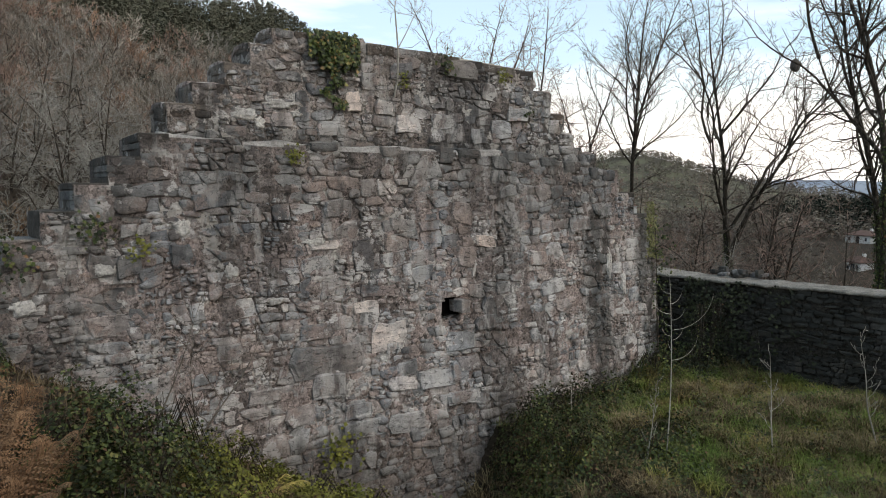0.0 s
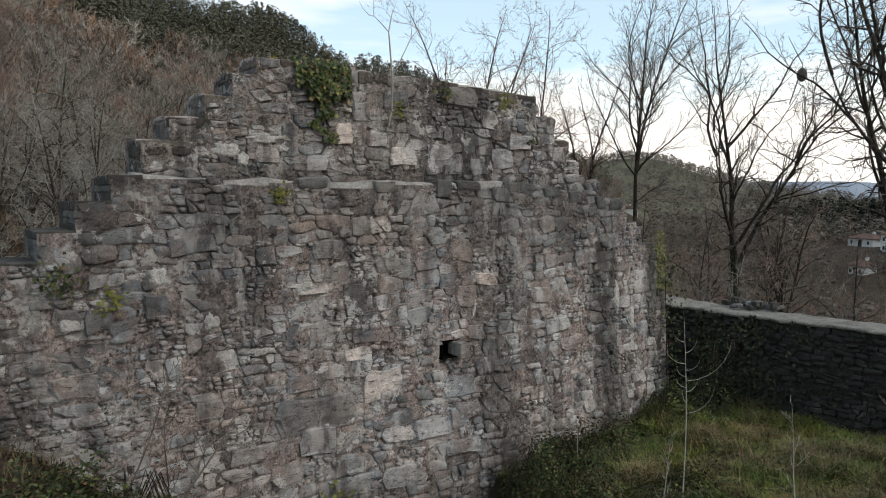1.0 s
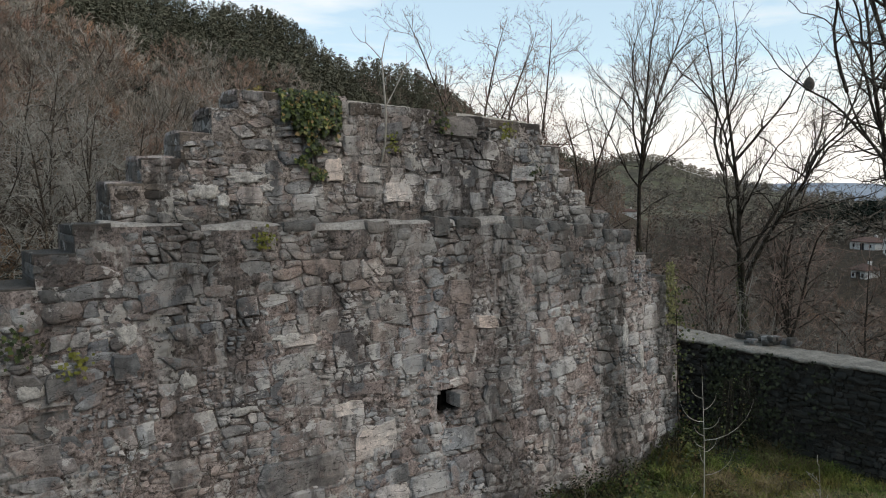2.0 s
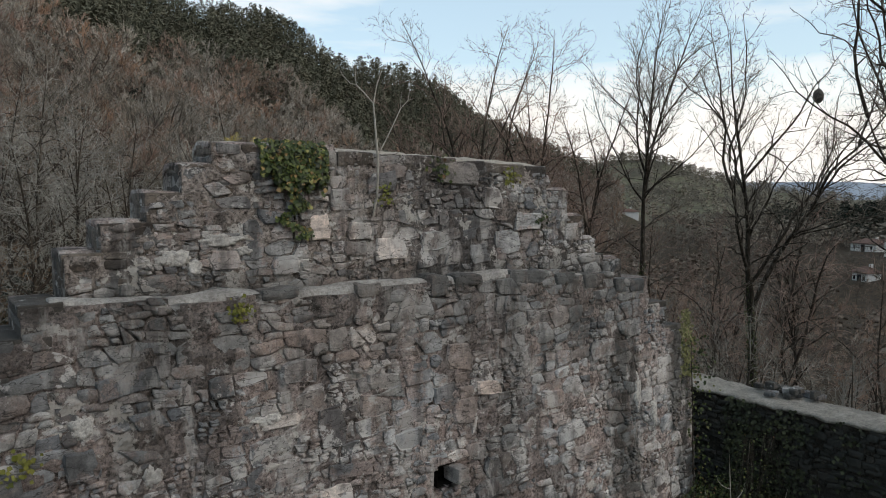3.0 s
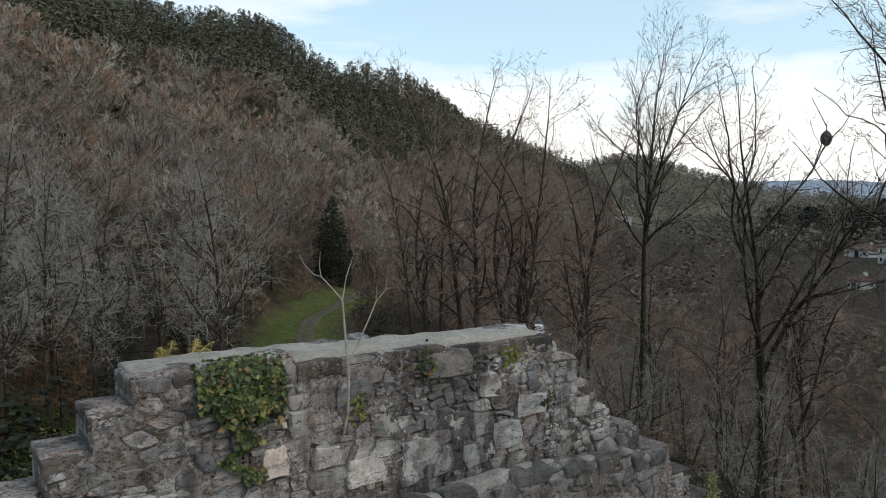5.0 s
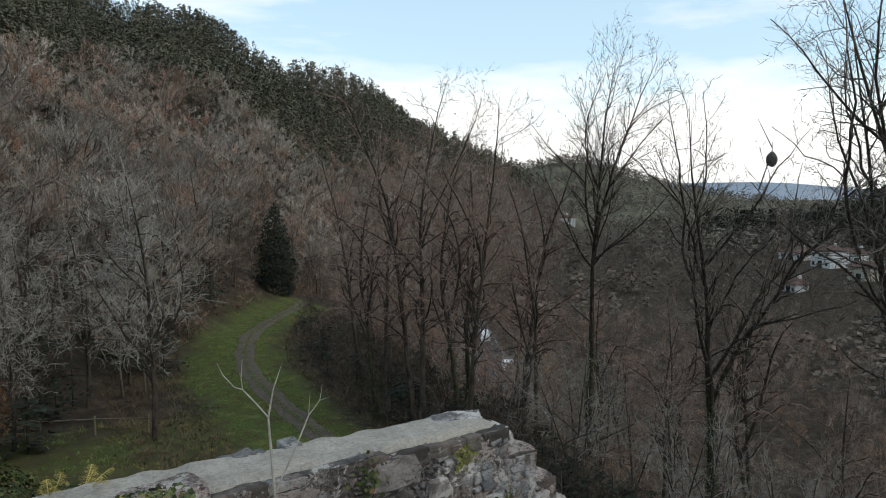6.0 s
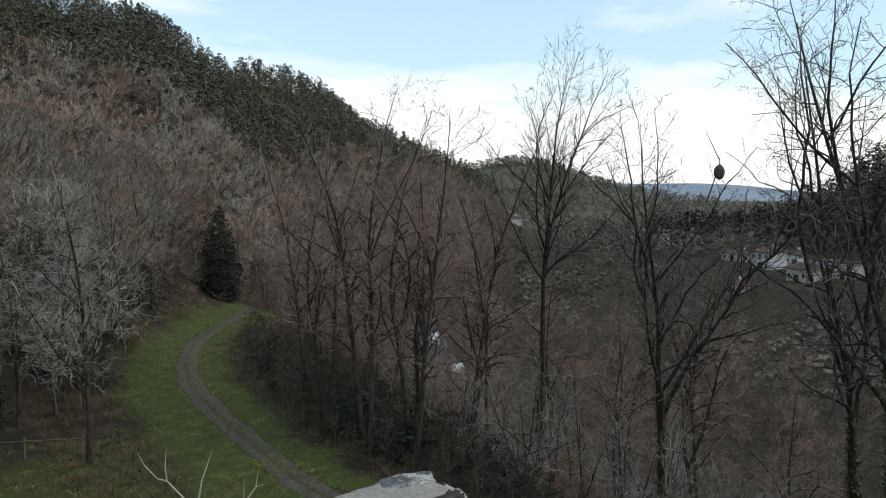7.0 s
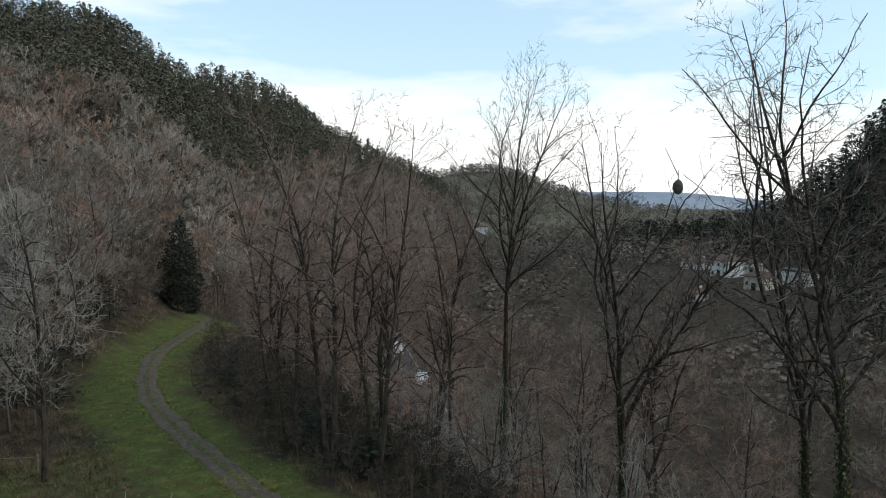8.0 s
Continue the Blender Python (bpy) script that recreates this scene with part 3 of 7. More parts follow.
TRACK = [(25.5, 19.5), (23.4, 23.5), (22.2, 27.5), (21.7, 31.0), (21.9, 34.0), (22.5, 36.4), (23.1, 39.0), (23.6, 42.0), (24.2, 46.3), (25.4, 51.3), (27.3, 56.4), (29.4, 60.6), (33.3, 67.0), (37.1, 71.3), (41.6, 76.1), (46.0, 81.0)]


track_line = spline(TRACK, 8)


def off_track(x, y):
    """Distance to the track."""
    x, y = np.asarray(x, dtype=np.float64), np.asarray(y, dtype=np.float64)
    best = np.full(x.shape, 1e9)
    for px, py in track_line[::2]:
        best = np.minimum(best, np.hypot(x - px, y - py))
    return best


def verge_width(x, y):
    """How far the mown verge reaches from the track: narrower on the valley side."""
    bend = np.interp(y, track_line[:, 1], track_line[:, 0])
    return np.where(np.asarray(x) > bend, 3.1, 4.6)


radii = np.concatenate([[0.0], 0.35 * 1.036 ** np.arange(0, 264)])
turns = np.arange(256) * 2 * math.pi / 256
RR, TT = np.meshgrid(radii[1:], turns, indexing="ij")
gx, gy = 9.0 + RR * np.cos(TT), 12.0 + RR * np.sin(TT)
gz = height(gx, gy)
gverts = np.concatenate([np.stack([gx, gy, gz], axis=-1).reshape(-1, 3), [[9.0, 12.0, height_at(9.0, 12.0)]]])
nr, nt = gx.shape
ii, jj = np.meshgrid(np.arange(nr - 1), np.arange(nt), indexing="ij")
jn = (jj + 1) % nt
gquads = np.stack([ii * nt + jj, (ii + 1) * nt + jj, (ii + 1) * nt + jn, ii * nt + jn], axis=-1).reshape(-1, 4)
gtris = np.stack([np.full(nt, nr * nt), np.arange(nt), (np.arange(nt) + 1) % nt], axis=-1)
ground = new("ground", mesh_from("ground", gverts, [gquads, gtris], M_GROUND, True))
tagged(ground, "uneven ground with winter grass and leaf litter", "ground", "", "structure")
vx, vy = gverts[:, 0], gverts[:, 1]
verge = smooth01((verge_width(vx, vy) + 0.8 * waves(vx, vy, 6, 21) - off_track(vx, vy)) / 1.2)
yard_green = smooth01((16.0 - vx) / 1.0) * smooth01((vx - 8.6) / 1.5) * smooth01((12.5 - vy) / 1.0) * (0.35 + 0.5 * smooth01((vx - 12.5) / 2)) 
terrace = (0.55 + 0.25 * waves(vx, vy, 5, 23)) * smooth01((47 - vy) / 4) * smooth01((vy - 14) / 2) * smooth01((23 - vx) / 4) * smooth01((vx + 4) / 4)
red = np.clip(np.maximum(np.maximum(verge, yard_green), terrace), 0, 1)
green = smooth01((np.hypot(vx - 9, vy - 12) - 330) / 120)
cover = np.stack([red, green, np.zeros_like(red), np.ones_like(red)], axis=-1).astype(np.float32)
lay = ground.data.color_attributes.new("cover", "FLOAT_COLOR", "POINT")
lay.data.foreach_set("color", cover.reshape(-1))

# dirt track: two worn ruts and a low grassy crown
prof_u = [-0.84, -0.66, -0.42, -0.16, 0.0, 0.16, 0.42, 0.66, 0.84]
prof_z = [-0.05, 0.035, 0.02, 0.045, 0.055, 0.045, 0.02, 0.035, -0.05]
tl = track_line
td = np.gradient(tl, axis=0)
td /= np.linalg.norm(td, axis=1, keepdims=True)
tn = np.stack([td[:, 1], -td[:, 0]], axis=1)
tv, tf = [], []
for i in range(len(tl)):
    for u, z in zip(prof_u, prof_z):
        wob = 1 + 0.12 * math.sin(i * 0.7) + 0.08 * math.sin(i * 1.9 + u)
        x, y = tl[i] + tn[i] * u * wob
        tv.append((x, y, height_at(x, y) + z))
m = len(prof_u)
for i in range(len(tl) - 1):
    for j in range(m - 1):
        tf.append((i * m + j, (i + 1) * m + j, (i + 1) * m + j + 1, i * m + j + 1))
track = tagged(solid("track", tv, tf, M_TRACK, None, "", "structure", True), "curving dirt track with worn wheel ruts", "track")
track.data.materials.append(M_CROWN)
for q in track.data.polygons:                             # mud and short grass on the crown and the outer edges
    if q.index % (m - 1) in (0, 3, 4, 7):
        q.material_index = 1

# distant hills, blue haze put into their forest colour
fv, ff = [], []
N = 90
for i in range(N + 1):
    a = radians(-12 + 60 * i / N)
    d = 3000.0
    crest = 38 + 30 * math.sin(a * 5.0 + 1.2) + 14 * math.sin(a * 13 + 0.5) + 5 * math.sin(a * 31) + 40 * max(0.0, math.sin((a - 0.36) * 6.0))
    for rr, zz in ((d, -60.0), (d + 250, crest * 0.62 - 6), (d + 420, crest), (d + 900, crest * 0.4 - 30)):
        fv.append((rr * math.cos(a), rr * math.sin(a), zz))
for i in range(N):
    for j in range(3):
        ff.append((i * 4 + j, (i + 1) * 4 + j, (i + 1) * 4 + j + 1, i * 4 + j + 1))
tagged(solid("backdrop", fv, ff, M_FAR, None, "", "structure", True), "distant wooded hills with blue haze in their colour, under pale cloud", "hills")

# ---- the ruined gable wall ----
BACK = 12.80
LOWER_TOP = [(-2.6, 2.9), (-1.5, 3.55), (-0.9, 3.95), (0.1, 4.38), (0.9, 4.78), (1.34, 5.16), (1.77, 5.54), (2.22, 5.92), (2.66, 6.26), (3.05, 6.24), (4.2, 6.16), (4.9, 6.20), (5.8, 6.12), (7.0, 6.18),
             (8.3, 6.13), (9.4, 6.20), (10.7, 6.08), (11.9, 5.94), (12.88, 5.42), (13.38, 4.92), (13.86, 4.48), (14.12, 4.05)]   # start of each stretch, its height
UPPER_TOP = [(3.15, 6.76), (3.55, 7.10), (4.08, 7.46), (4.50, 7.81), (4.90, 8.09), (6.6, 8.04), (8.4, 7.97), (9.3, 7.93), (9.9, 7.90), (10.56, 7.51), (11.04, 7.05), (11.40, 6.66), (11.68, 6.38), (11.86, 6.26)]
LOWER_END, UPPER_END = 14.24, 12.33


def top_of(x, steps, end):
    z = -9.0
    for s, h in steps:
        if x >= s:
            z = h
    return z if x <= end else -9.0


def face_lower(x, z):
    return 11.43 + 0.075 * (z - 4.2) + 0.02 * (x - 7.0) + 0.035 * math.sin(x * 0.9 + z * 0.6) + (0.0 if x < 12.2 else 0.10 * (x - 12.2))


def face_upper(x, z):
    return 11.93 + 0.04 * (z - 7.0) + 0.008 * (x - 7.0) + 0.02 * math.sin(x * 1.3 + 1.0)


def outline(rng, x0, x1, z0, z1, slant):
    """An uneven, roughly four-sided stone outline."""
    w, h = x1 - x0, z1 - z0
    j = lambda s: rng.uniform(-s, s)
    cut = min(w, h) * rng.uniform(0.12, 0.32)
    skew = rng.uniform(-0.18, 0.18) * h
    pts = [(x0 + cut * rng.uniform(0.3, 1.0), z0 + j(0.05) * h), (x0 + w * rng.uniform(0.4, 0.6), z0 + j(0.06) * h), (x1 - cut * rng.uniform(0.2, 0.8), z0 + j(0.05) * h),
           (x1 + j(0.03) * w, z0 + h * rng.uniform(0.25, 0.6)), (x1 - cut * rng.uniform(0.2, 1.2), z1 + j(0.06) * h), (x0 + w * rng.uniform(0.35, 0.65), z1 + j(0.09) * h),
           (x0 + cut * rng.uniform(0.2, 1.2), z1 + j(0.06) * h), (x0 + j(0.03) * w, z0 + h * rng.uniform(0.4, 0.7))]
    mx = (x0 + x1) / 2
    mz = (z0 + z1) / 2
    return [(x + j(0.012) + skew * (z - mz) / h, z + j(0.010) + slant * (x - mx)) for x, z in pts]


def stone_shape(rng, pts, proud):
    """Vertices as (x, depth, z) and faces of one stone; depth grows into the wall."""
    n = len(pts)
    cx, cz = sum(p[0] for p in pts) / n, sum(p[1] for p in pts) / n
    tx, tz = rng.uniform(-0.11, 0.11), rng.uniform(-0.20, 0.10)
    vs = [(x, 0.08, z) for x, z in pts]
    vs += [(x + rng.uniform(-0.006, 0.006), -abs(proud) * rng.uniform(0.45, 0.85), z + rng.uniform(-0.006, 0.006)) for x, z in pts]
    ins = rng.uniform(0.84, 0.95)
    vs += [(cx + (x - cx) * ins, -proud + tx * (x - cx) + tz * (z - cz) + rng.uniform(-0.012, 0.012), cz + (z - cz) * ins) for x, z in pts]
    vs.append((cx + rng.uniform(-0.03, 0.03), -proud - rng.uniform(-0.004, 0.016), cz))
    fs = []
    for r in (0, n):
        for i in range(n):
            k = (i + 1) % n
            fs.append((r + i, r + k, r + n + k, r + n + i))
    fs += [(2 * n + i, 2 * n + (i + 1) % n, 3 * n) for i in range(n)]
    return vs, fs


def courses(rng, x0, x1, z0, z1, big, low=0.10, high=0.27, wide=2.9):
    """Rough courses of stones as outlines over an upright face; big: rectangles kept free for large stones."""
    out = []
    ph = [rng.uniform(0, 6.28) for _ in range(4)]
    wave = lambda x, z: 0.075 * math.sin(x * 0.9 + z * 1.1 + ph[0]) + 0.06 * math.sin(x * 2.1 + z * 2.3 + ph[1]) + 0.032 * math.sin(x * 4.3 + z * 4 + ph[2])
    z = z0
    while z < z1:
        h = rng.uniform(low, high) if rng.random() > 0.18 else rng.uniform(low * 0.6, low)
        x = x0 - rng.uniform(0, 0.3)
        while x < x1:
            w = h * rng.uniform(0.75, wide) * (1 if rng.random() > 0.12 else 1.5)
            w = min(max(w, 0.10), 0.78)
            g = rng.uniform(0.003, 0.020)
            xa, xb = x + g, x + w - g
            zm = wave((xa + xb) / 2, z)
            za, zb = z + zm + g * 0.8, z + h + wave((xa + xb) / 2, z + h) - g * 0.8
            x += w
            if zb - za < 0.05:
                continue
            hit = False
            for bx0, bx1, bz0, bz1 in big:
                if xa < bx1 and xb > bx0 and za < bz1 and zb > bz0:
                    if xa < bx0 - 0.09:
                        xb = min(xb, bx0 - 0.012)
                    elif xb > bx1 + 0.09:
                        xa = max(xa, bx1 + 0.012)
                    elif za < bz0 - 0.07:
                        zb = min(zb, bz0 - 0.012)
                    elif zb > bz1 + 0.07:
                        za = max(za, bz1 + 0.012)
                    else:
                        hit = True
            if hit or xb - xa < 0.07 or zb - za < 0.05:
                continue
            r = rng.random()
            sl = rng.gauss(0.0, 0.09)
            if r < 0.24 and zb - za > 0.14:                 # two thin stones, one on the other
                zs = za + (zb - za) * rng.uniform(0.35, 0.65)
                out.append(outline(rng, xa, xb, za, zs - 0.01, sl))
                out.append(outline(rng, xa, xb, zs + 0.01, zb, sl))
            elif r < 0.40 and xb - xa > 0.28:               # a stone with a chip beside it
                xs = xa + (xb - xa) * rng.uniform(0.6, 0.75)
                out.append(outline(rng, xa, xs - 0.01, za, zb, sl))
                out.append(outline(rng, xs + 0.01, xb, za, za + (zb - za) * rng.uniform(0.5, 1.0), sl))
            else:
                out.append(outline(rng, xa, xb, za, zb, sl))
        z += h
    return out


def clip(poly, nx, nz, c):
    """The part of a polygon on the side where nx * x + nz * z <= c."""
    out = []
    for i, (x, z) in enumerate(poly):
        px, pz = poly[i - 1]
        d, e = nx * x + nz * z - c, nx * px + nz * pz - c
        if (d <= 0) != (e <= 0):
            f = e / (e - d)
            out.append((px + (x - px) * f, pz + (z - pz) * f))
        if d <= 0:
            out.append((x, z))
    return out


def area(poly):
    return abs(sum(poly[i - 1][0] * poly[i][1] - poly[i][0] * poly[i - 1][1] for i in range(len(poly)))) / 2


def rubble(rng, x0, x1, z0, z1, fixed):
    """Tight rubble: the face is split again and again along slanting beds and joints until the stones have their size.
    fixed: (x, z, width, height) of large stones. Returns (middle, polygon, index of the fixed stone or -1)."""
    out = []

    def split(poly, goal):
        xs, zs = [p[0] for p in poly], [p[1] for p in poly]
        w, h = max(xs) - min(xs), max(zs) - min(zs)
        mid = (sum(xs) / len(xs), sum(zs) / len(zs))
        for k, (fx, fz, fw, fh) in enumerate(fixed):
            if min(xs) < fx < max(xs) and min(zs) < fz < max(zs) and w < fw * 1.45 and h < fh * 1.5:
                out.append((mid, poly, k))
                return
        shape = rng.uniform(1.3, 2.7)
        if area(poly) < goal and w < h * 3.2 and h < w * 1.3:
            out.append((mid, poly, -1))
            return
        t = rng.uniform(0.33, 0.67)
        if w > h * shape and h < 0.8:                                   # an upright joint
            sl = rng.gauss(0.0, 0.34)
            cx = min(xs) + w * t
            nx, nz, c = 1.0, sl, cx + sl * mid[1]
        else:                                               # a bed
            sl = rng.gauss(0.0, 0.12) if h < 0.9 else rng.gauss(0.0, 0.05)
            cz = min(zs) + h * t
            nx, nz, c = sl, 1.0, cz + sl * mid[0]
        for side in (1, -1):
            q = clip(poly, nx * side, nz * side, c * side)
            if len(q) > 2 and area(q) > 0.0012:
                split(q, rng.choice((0.014, 0.025, 0.04, 0.055, 0.07, 0.09, 0.11, 0.14, 0.18, 0.24)) if area(q) > 0.2 else goal)

    split([(x0, z0), (x1, z0), (x1, z1), (x0, z1)], 0.05)
    return out


def worn(rng, poly, gap):
    """A polygon drawn in by half a joint, its edges broken up a little."""
    n = len(poly)
    cx, cz = sum(p[0] for p in poly) / n, sum(p[1] for p in poly) / n
    size = max(0.04, math.sqrt(abs(sum(poly[i - 1][0] * poly[i][1] - poly[i][0] * poly[i - 1][1] for i in range(n))) / 2))
    k = max(0.6, 1 - 2.0 * gap / size)
    pts = []
    for i in range(n):
        a, b = poly[i], poly[(i + 1) % n]
        ln = math.hypot(b[0] - a[0], b[1] - a[1])
        if ln < 0.016:
            continue
        f = rng.uniform(0.04, 0.20)
        pts.append((a[0] + (b[0] - a[0]) * f, a[1] + (b[1] - a[1]) * f))
        if ln > 0.09:
            m = rng.uniform(0.4, 0.65)
            j = rng.uniform(-0.07, 0.07)
            pts.append((a[0] + (b[0] - a[0]) * m - (b[1] - a[1]) * j, a[1] + (b[1] - a[1]) * m + (b[0] - a[0]) * j))
    if len(pts) < 3:
        return None
    tw = rng.gauss(0.0, 0.05)
    ox, oz = rng.uniform(-0.006, 0.006), rng.uniform(-0.006, 0.006)
    jag = lambda: rng.uniform(-0.009, 0.009)
    return [(cx + ox + ((x - cx) - (z - cz) * tw) * k + jag(), cz + oz + ((z - cz) + (x - cx) * tw) * k + jag()) for x, z in pts]


def fit_steps(seed, poly, steps, end, low):
    """Cuts a stone to the stepped top of the wall."""
    x, z = seed
    k = max([i for i, (s, _) in enumerate(steps) if x >= s], default=-1)
    if k < 0 or x > end or z < low:
        return []
    s, h = steps[k]
    e = steps[k + 1][0] if k + 1 < len(steps) else end
    prev = steps[k - 1][1] if k else -9.0
    nxt = steps[k + 1][1] if k + 1 < len(steps) else -9.0
    if z > h - 0.03:
        return []
    poly = clip(poly, 0, 1, h - 0.004)
    if prev < h and z > prev - 0.12 and poly:
        poly = clip(poly, -1, 0, -(s + 0.004))
    if nxt < h and z > nxt - 0.12 and poly:
        poly = clip(poly, 1, 0, e - 0.004)
    return clip(poly, 0, -1, -low) if len(poly) > 2 else []


HOLE = (7.90, 8.22, 3.14, 3.46)


def backing(name, x0, x1, zlow, steps, end, face, mat, parent, back, depth=0.004, step=0.058):
    """The mortared body behind the stones: an uneven front sheet with stepped top, and plain sides and back."""
    xs = [x0]
    marks = sorted([s for s, _ in steps if s > x0] + [end])
    for mk in marks:
        n = max(1, int(round((mk - xs[-1]) / step)))
        a = xs[-1]
        xs += [a + (mk - a) * (i + 1) / n for i in range(n)]
    vs, fs = [], []
    for a, b in zip(xs[:-1], xs[1:]):
        t = top_of((a + b) / 2, steps, end) - 0.02
        n = max(1, int((t - zlow) / 0.062))
        base = len(vs)
        for i in range(n + 1):
            z = zlow + (t - zlow) * i / n
            for x in (a, b):
                bump = noise.fractal(Vector((x * 5.0, z * 5.0, 3.0)), 0.8, 2.2, 3) * 0.046 + 0.050 * noise.noise(Vector((x * 2.1, z * 2.1, 8.0)))
                if HOLE[0] - 0.03 < x < HOLE[1] + 0.03 and HOLE[2] - 0.03 < z < HOLE[3] + 0.03:
                    bump = 0.34                                # the putlog hole goes into the body
                vs.append((x, face(x, z) + depth + bump, z))
        for i in range(n):
            k = base + 2 * i
            fs.append((k, k + 1, k + 3, k + 2))
        k = len(vs)
        vs += [(a, back, zlow), (b, back, zlow), (b, back, t), (a, back, t)]
        fs += [(k + 1, k, k + 3, k + 2), (base + 2 * n, base + 2 * n + 1, k + 2, k + 3), (base + 1, base, k, k + 1)]
        fs.append(tuple([base + 2 * i for i in range(n, -1, -1)] + [k, k + 3]))
        fs.append(tuple([base + 2 * i + 1 for i in range(n + 1)] + [k + 2, k + 1]))
    return solid(name, vs, fs, mat, parent, "grey-brown lime mortar between the stones")


def lay_stones(rng, outlines, face, mat, parent, keep, proud=(-0.012, 0.036)):
    """Stones inside keep(x, z) become parts of their own; the rest one joined part."""
    pieces_v, pieces_f3, pieces_f4, ids3, ids4, n = [], [], [], [], [], 0
    singles = 0
    for pts in outlines:
        vs, fs = stone_shape(rng, pts, rng.uniform(*proud))
        kind_ = 1 if rng.random() < 0.75 - 0.22 * max(pts[0][0], 0.0) else (2 if rng.random() < (pts[0][0] - 10.6) * 0.16 else 0)
        vs = [(x, face(x, z) + d, z) for x, d, z in vs]
        cx, cz = vs[-1][0], vs[-1][2]
        if keep(cx, cz) and singles < 300:
            c = Vector(vs[-1])
            ob = solid("stone", [Vector(v) - c for v in vs], fs, (mat, M_SLATE, M_LIMED)[kind_], parent)
            ob.location = c
            singles += 1
            continue
        pieces_v += vs
        for f in fs:
            (pieces_f3 if len(f) == 3 else pieces_f4).append([i + n for i in f])
            (ids3 if len(f) == 3 else ids4).append(kind_)
        n += len(vs)
    if pieces_v:
        me = mesh_from("stones", pieces_v, [np.array(pieces_f4, dtype=np.int32), np.array(pieces_f3, dtype=np.int32)], [mat, M_SLATE, M_LIMED], False, ids4 + ids3)
        ob = new("stones", me)
        ob.parent = parent
        tagged(ob, "rubble stones of grey slate and brown limestone", "", "", "stuff")


rng = random.Random(11)
gable = empty("gable_wall", (7.0, 12.2, 0.0))
gable.location = (0, 0, 0)
tagged(gable, "ruined stepped gable wall of grey-brown rubble stone", "wall", "", "structure")

backing("mortar_body", -2.6, LOWER_END, -1.6, LOWER_TOP, LOWER_END, face_lower, M_MORTAR, gable, BACK)
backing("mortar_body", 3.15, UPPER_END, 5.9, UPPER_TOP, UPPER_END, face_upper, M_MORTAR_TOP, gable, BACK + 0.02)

# large stones that stand out: x, z of the middle, width, height, material
LARGE = [(5.51, 4.55, 0.53, 0.15, M_PALE), (6.68, 2.92, 0.7, 0.49, M_PALE), (5.49, 2.65, 1.41, 0.49, M_SLATE), (5.48, 2.23, 0.65, 0.4, M_STONE), (5.29, 3.14, 0.62, 0.23, M_STONE), (6.24, 3.46, 0.5, 0.18, M_PALE),
         (6.51, 3.72, 0.67, 0.2, M_STONE), (8.42, 4.22, 0.46, 0.37, M_STONE), (8.89, 4.49, 0.46, 0.2, M_PALE), (8.46, 4.49, 0.29, 0.16, M_STONE), (7.76, 3.18, 0.43, 0.38, M_SLATE), (8.61, 3.57, 0.38, 0.24, M_STONE),
         (8.93, 3.23, 0.33, 0.4, M_STONE), (8.84, 2.95, 0.57, 0.26, M_STONE), (8.22, 2.67, 0.69, 0.37, M_STONE), (6.95, 2.05, 0.61, 0.23, M_PALE), (7.63, 2.04, 0.73, 0.31, M_STONE), (8.21, 2.11, 0.42, 0.34, M_STONE),
         (8.36, 5.03, 0.48, 0.37, M_STONE), (7.06, 4.84, 0.55, 0.22, M_STONE), (6.24, 4.32, 0.41, 0.48, M_STONE), (2.44, 4.39, 0.38, 0.32, M_SLATE), (2.07, 4.41, 0.36, 0.31, M_SLATE), (10.23, 4.1, 0.55, 0.28, M_STONE),
         (4.93, 1.83, 0.54, 0.32, M_STONE), (6.0, 1.73, 0.55, 0.24, M_STONE), (7.02, 2.29, 0.48, 0.28, M_STONE), (7.02, 1.35, 0.84, 0.35, M_STONE), (8.24, 1.61, 0.78, 0.26, M_STONE), (3.7, 5.3, 0.7, 0.23, M_STONE),
         (3.17, 4.51, 0.37, 0.33, M_SLATE), (6.04, 1.42, 0.89, 0.28, M_STONE), (10.63, 3.5, 0.65, 0.28, M_STONE), (11.53, 4.74, 0.61, 0.3, M_STONE), (12.37, 5.03, 0.49, 0.3, M_STONE), (5.81, 5.14, 0.53, 0.28, M_STONE),
         (2.14, 3.56, 0.65, 0.29, M_STONE), (4.35, 2.24, 0.56, 0.22, M_STONE), (3.82, 2.99, 0.4, 0.25, M_STONE)]
LARGE_UP = [(6.34, 7.01, 0.31, 0.36, M_PALE), (6.94, 6.94, 0.39, 0.23, M_STONE), (8.21, 6.75, 0.48, 0.26, M_STONE), (9.08, 6.51, 0.4, 0.3, M_STONE), (6.66, 7.37, 0.32, 0.29, M_STONE), (8.72, 7.76, 0.8, 0.34, M_SLATE),
         (9.36, 7.38, 0.43, 0.31, M_STONE), (7.44, 6.66, 0.55, 0.31, M_STONE), (10.13, 7.0, 0.53, 0.29, M_STONE), (9.67, 6.67, 0.52, 0.34, M_STONE), (6.85, 6.68, 0.4, 0.2, M_SLATE), (5.82, 6.51, 0.43, 0.24, M_STONE),
         (5.01, 6.61, 0.4, 0.23, M_STONE), (7.32, 7.62, 0.48, 0.3, M_STONE)]


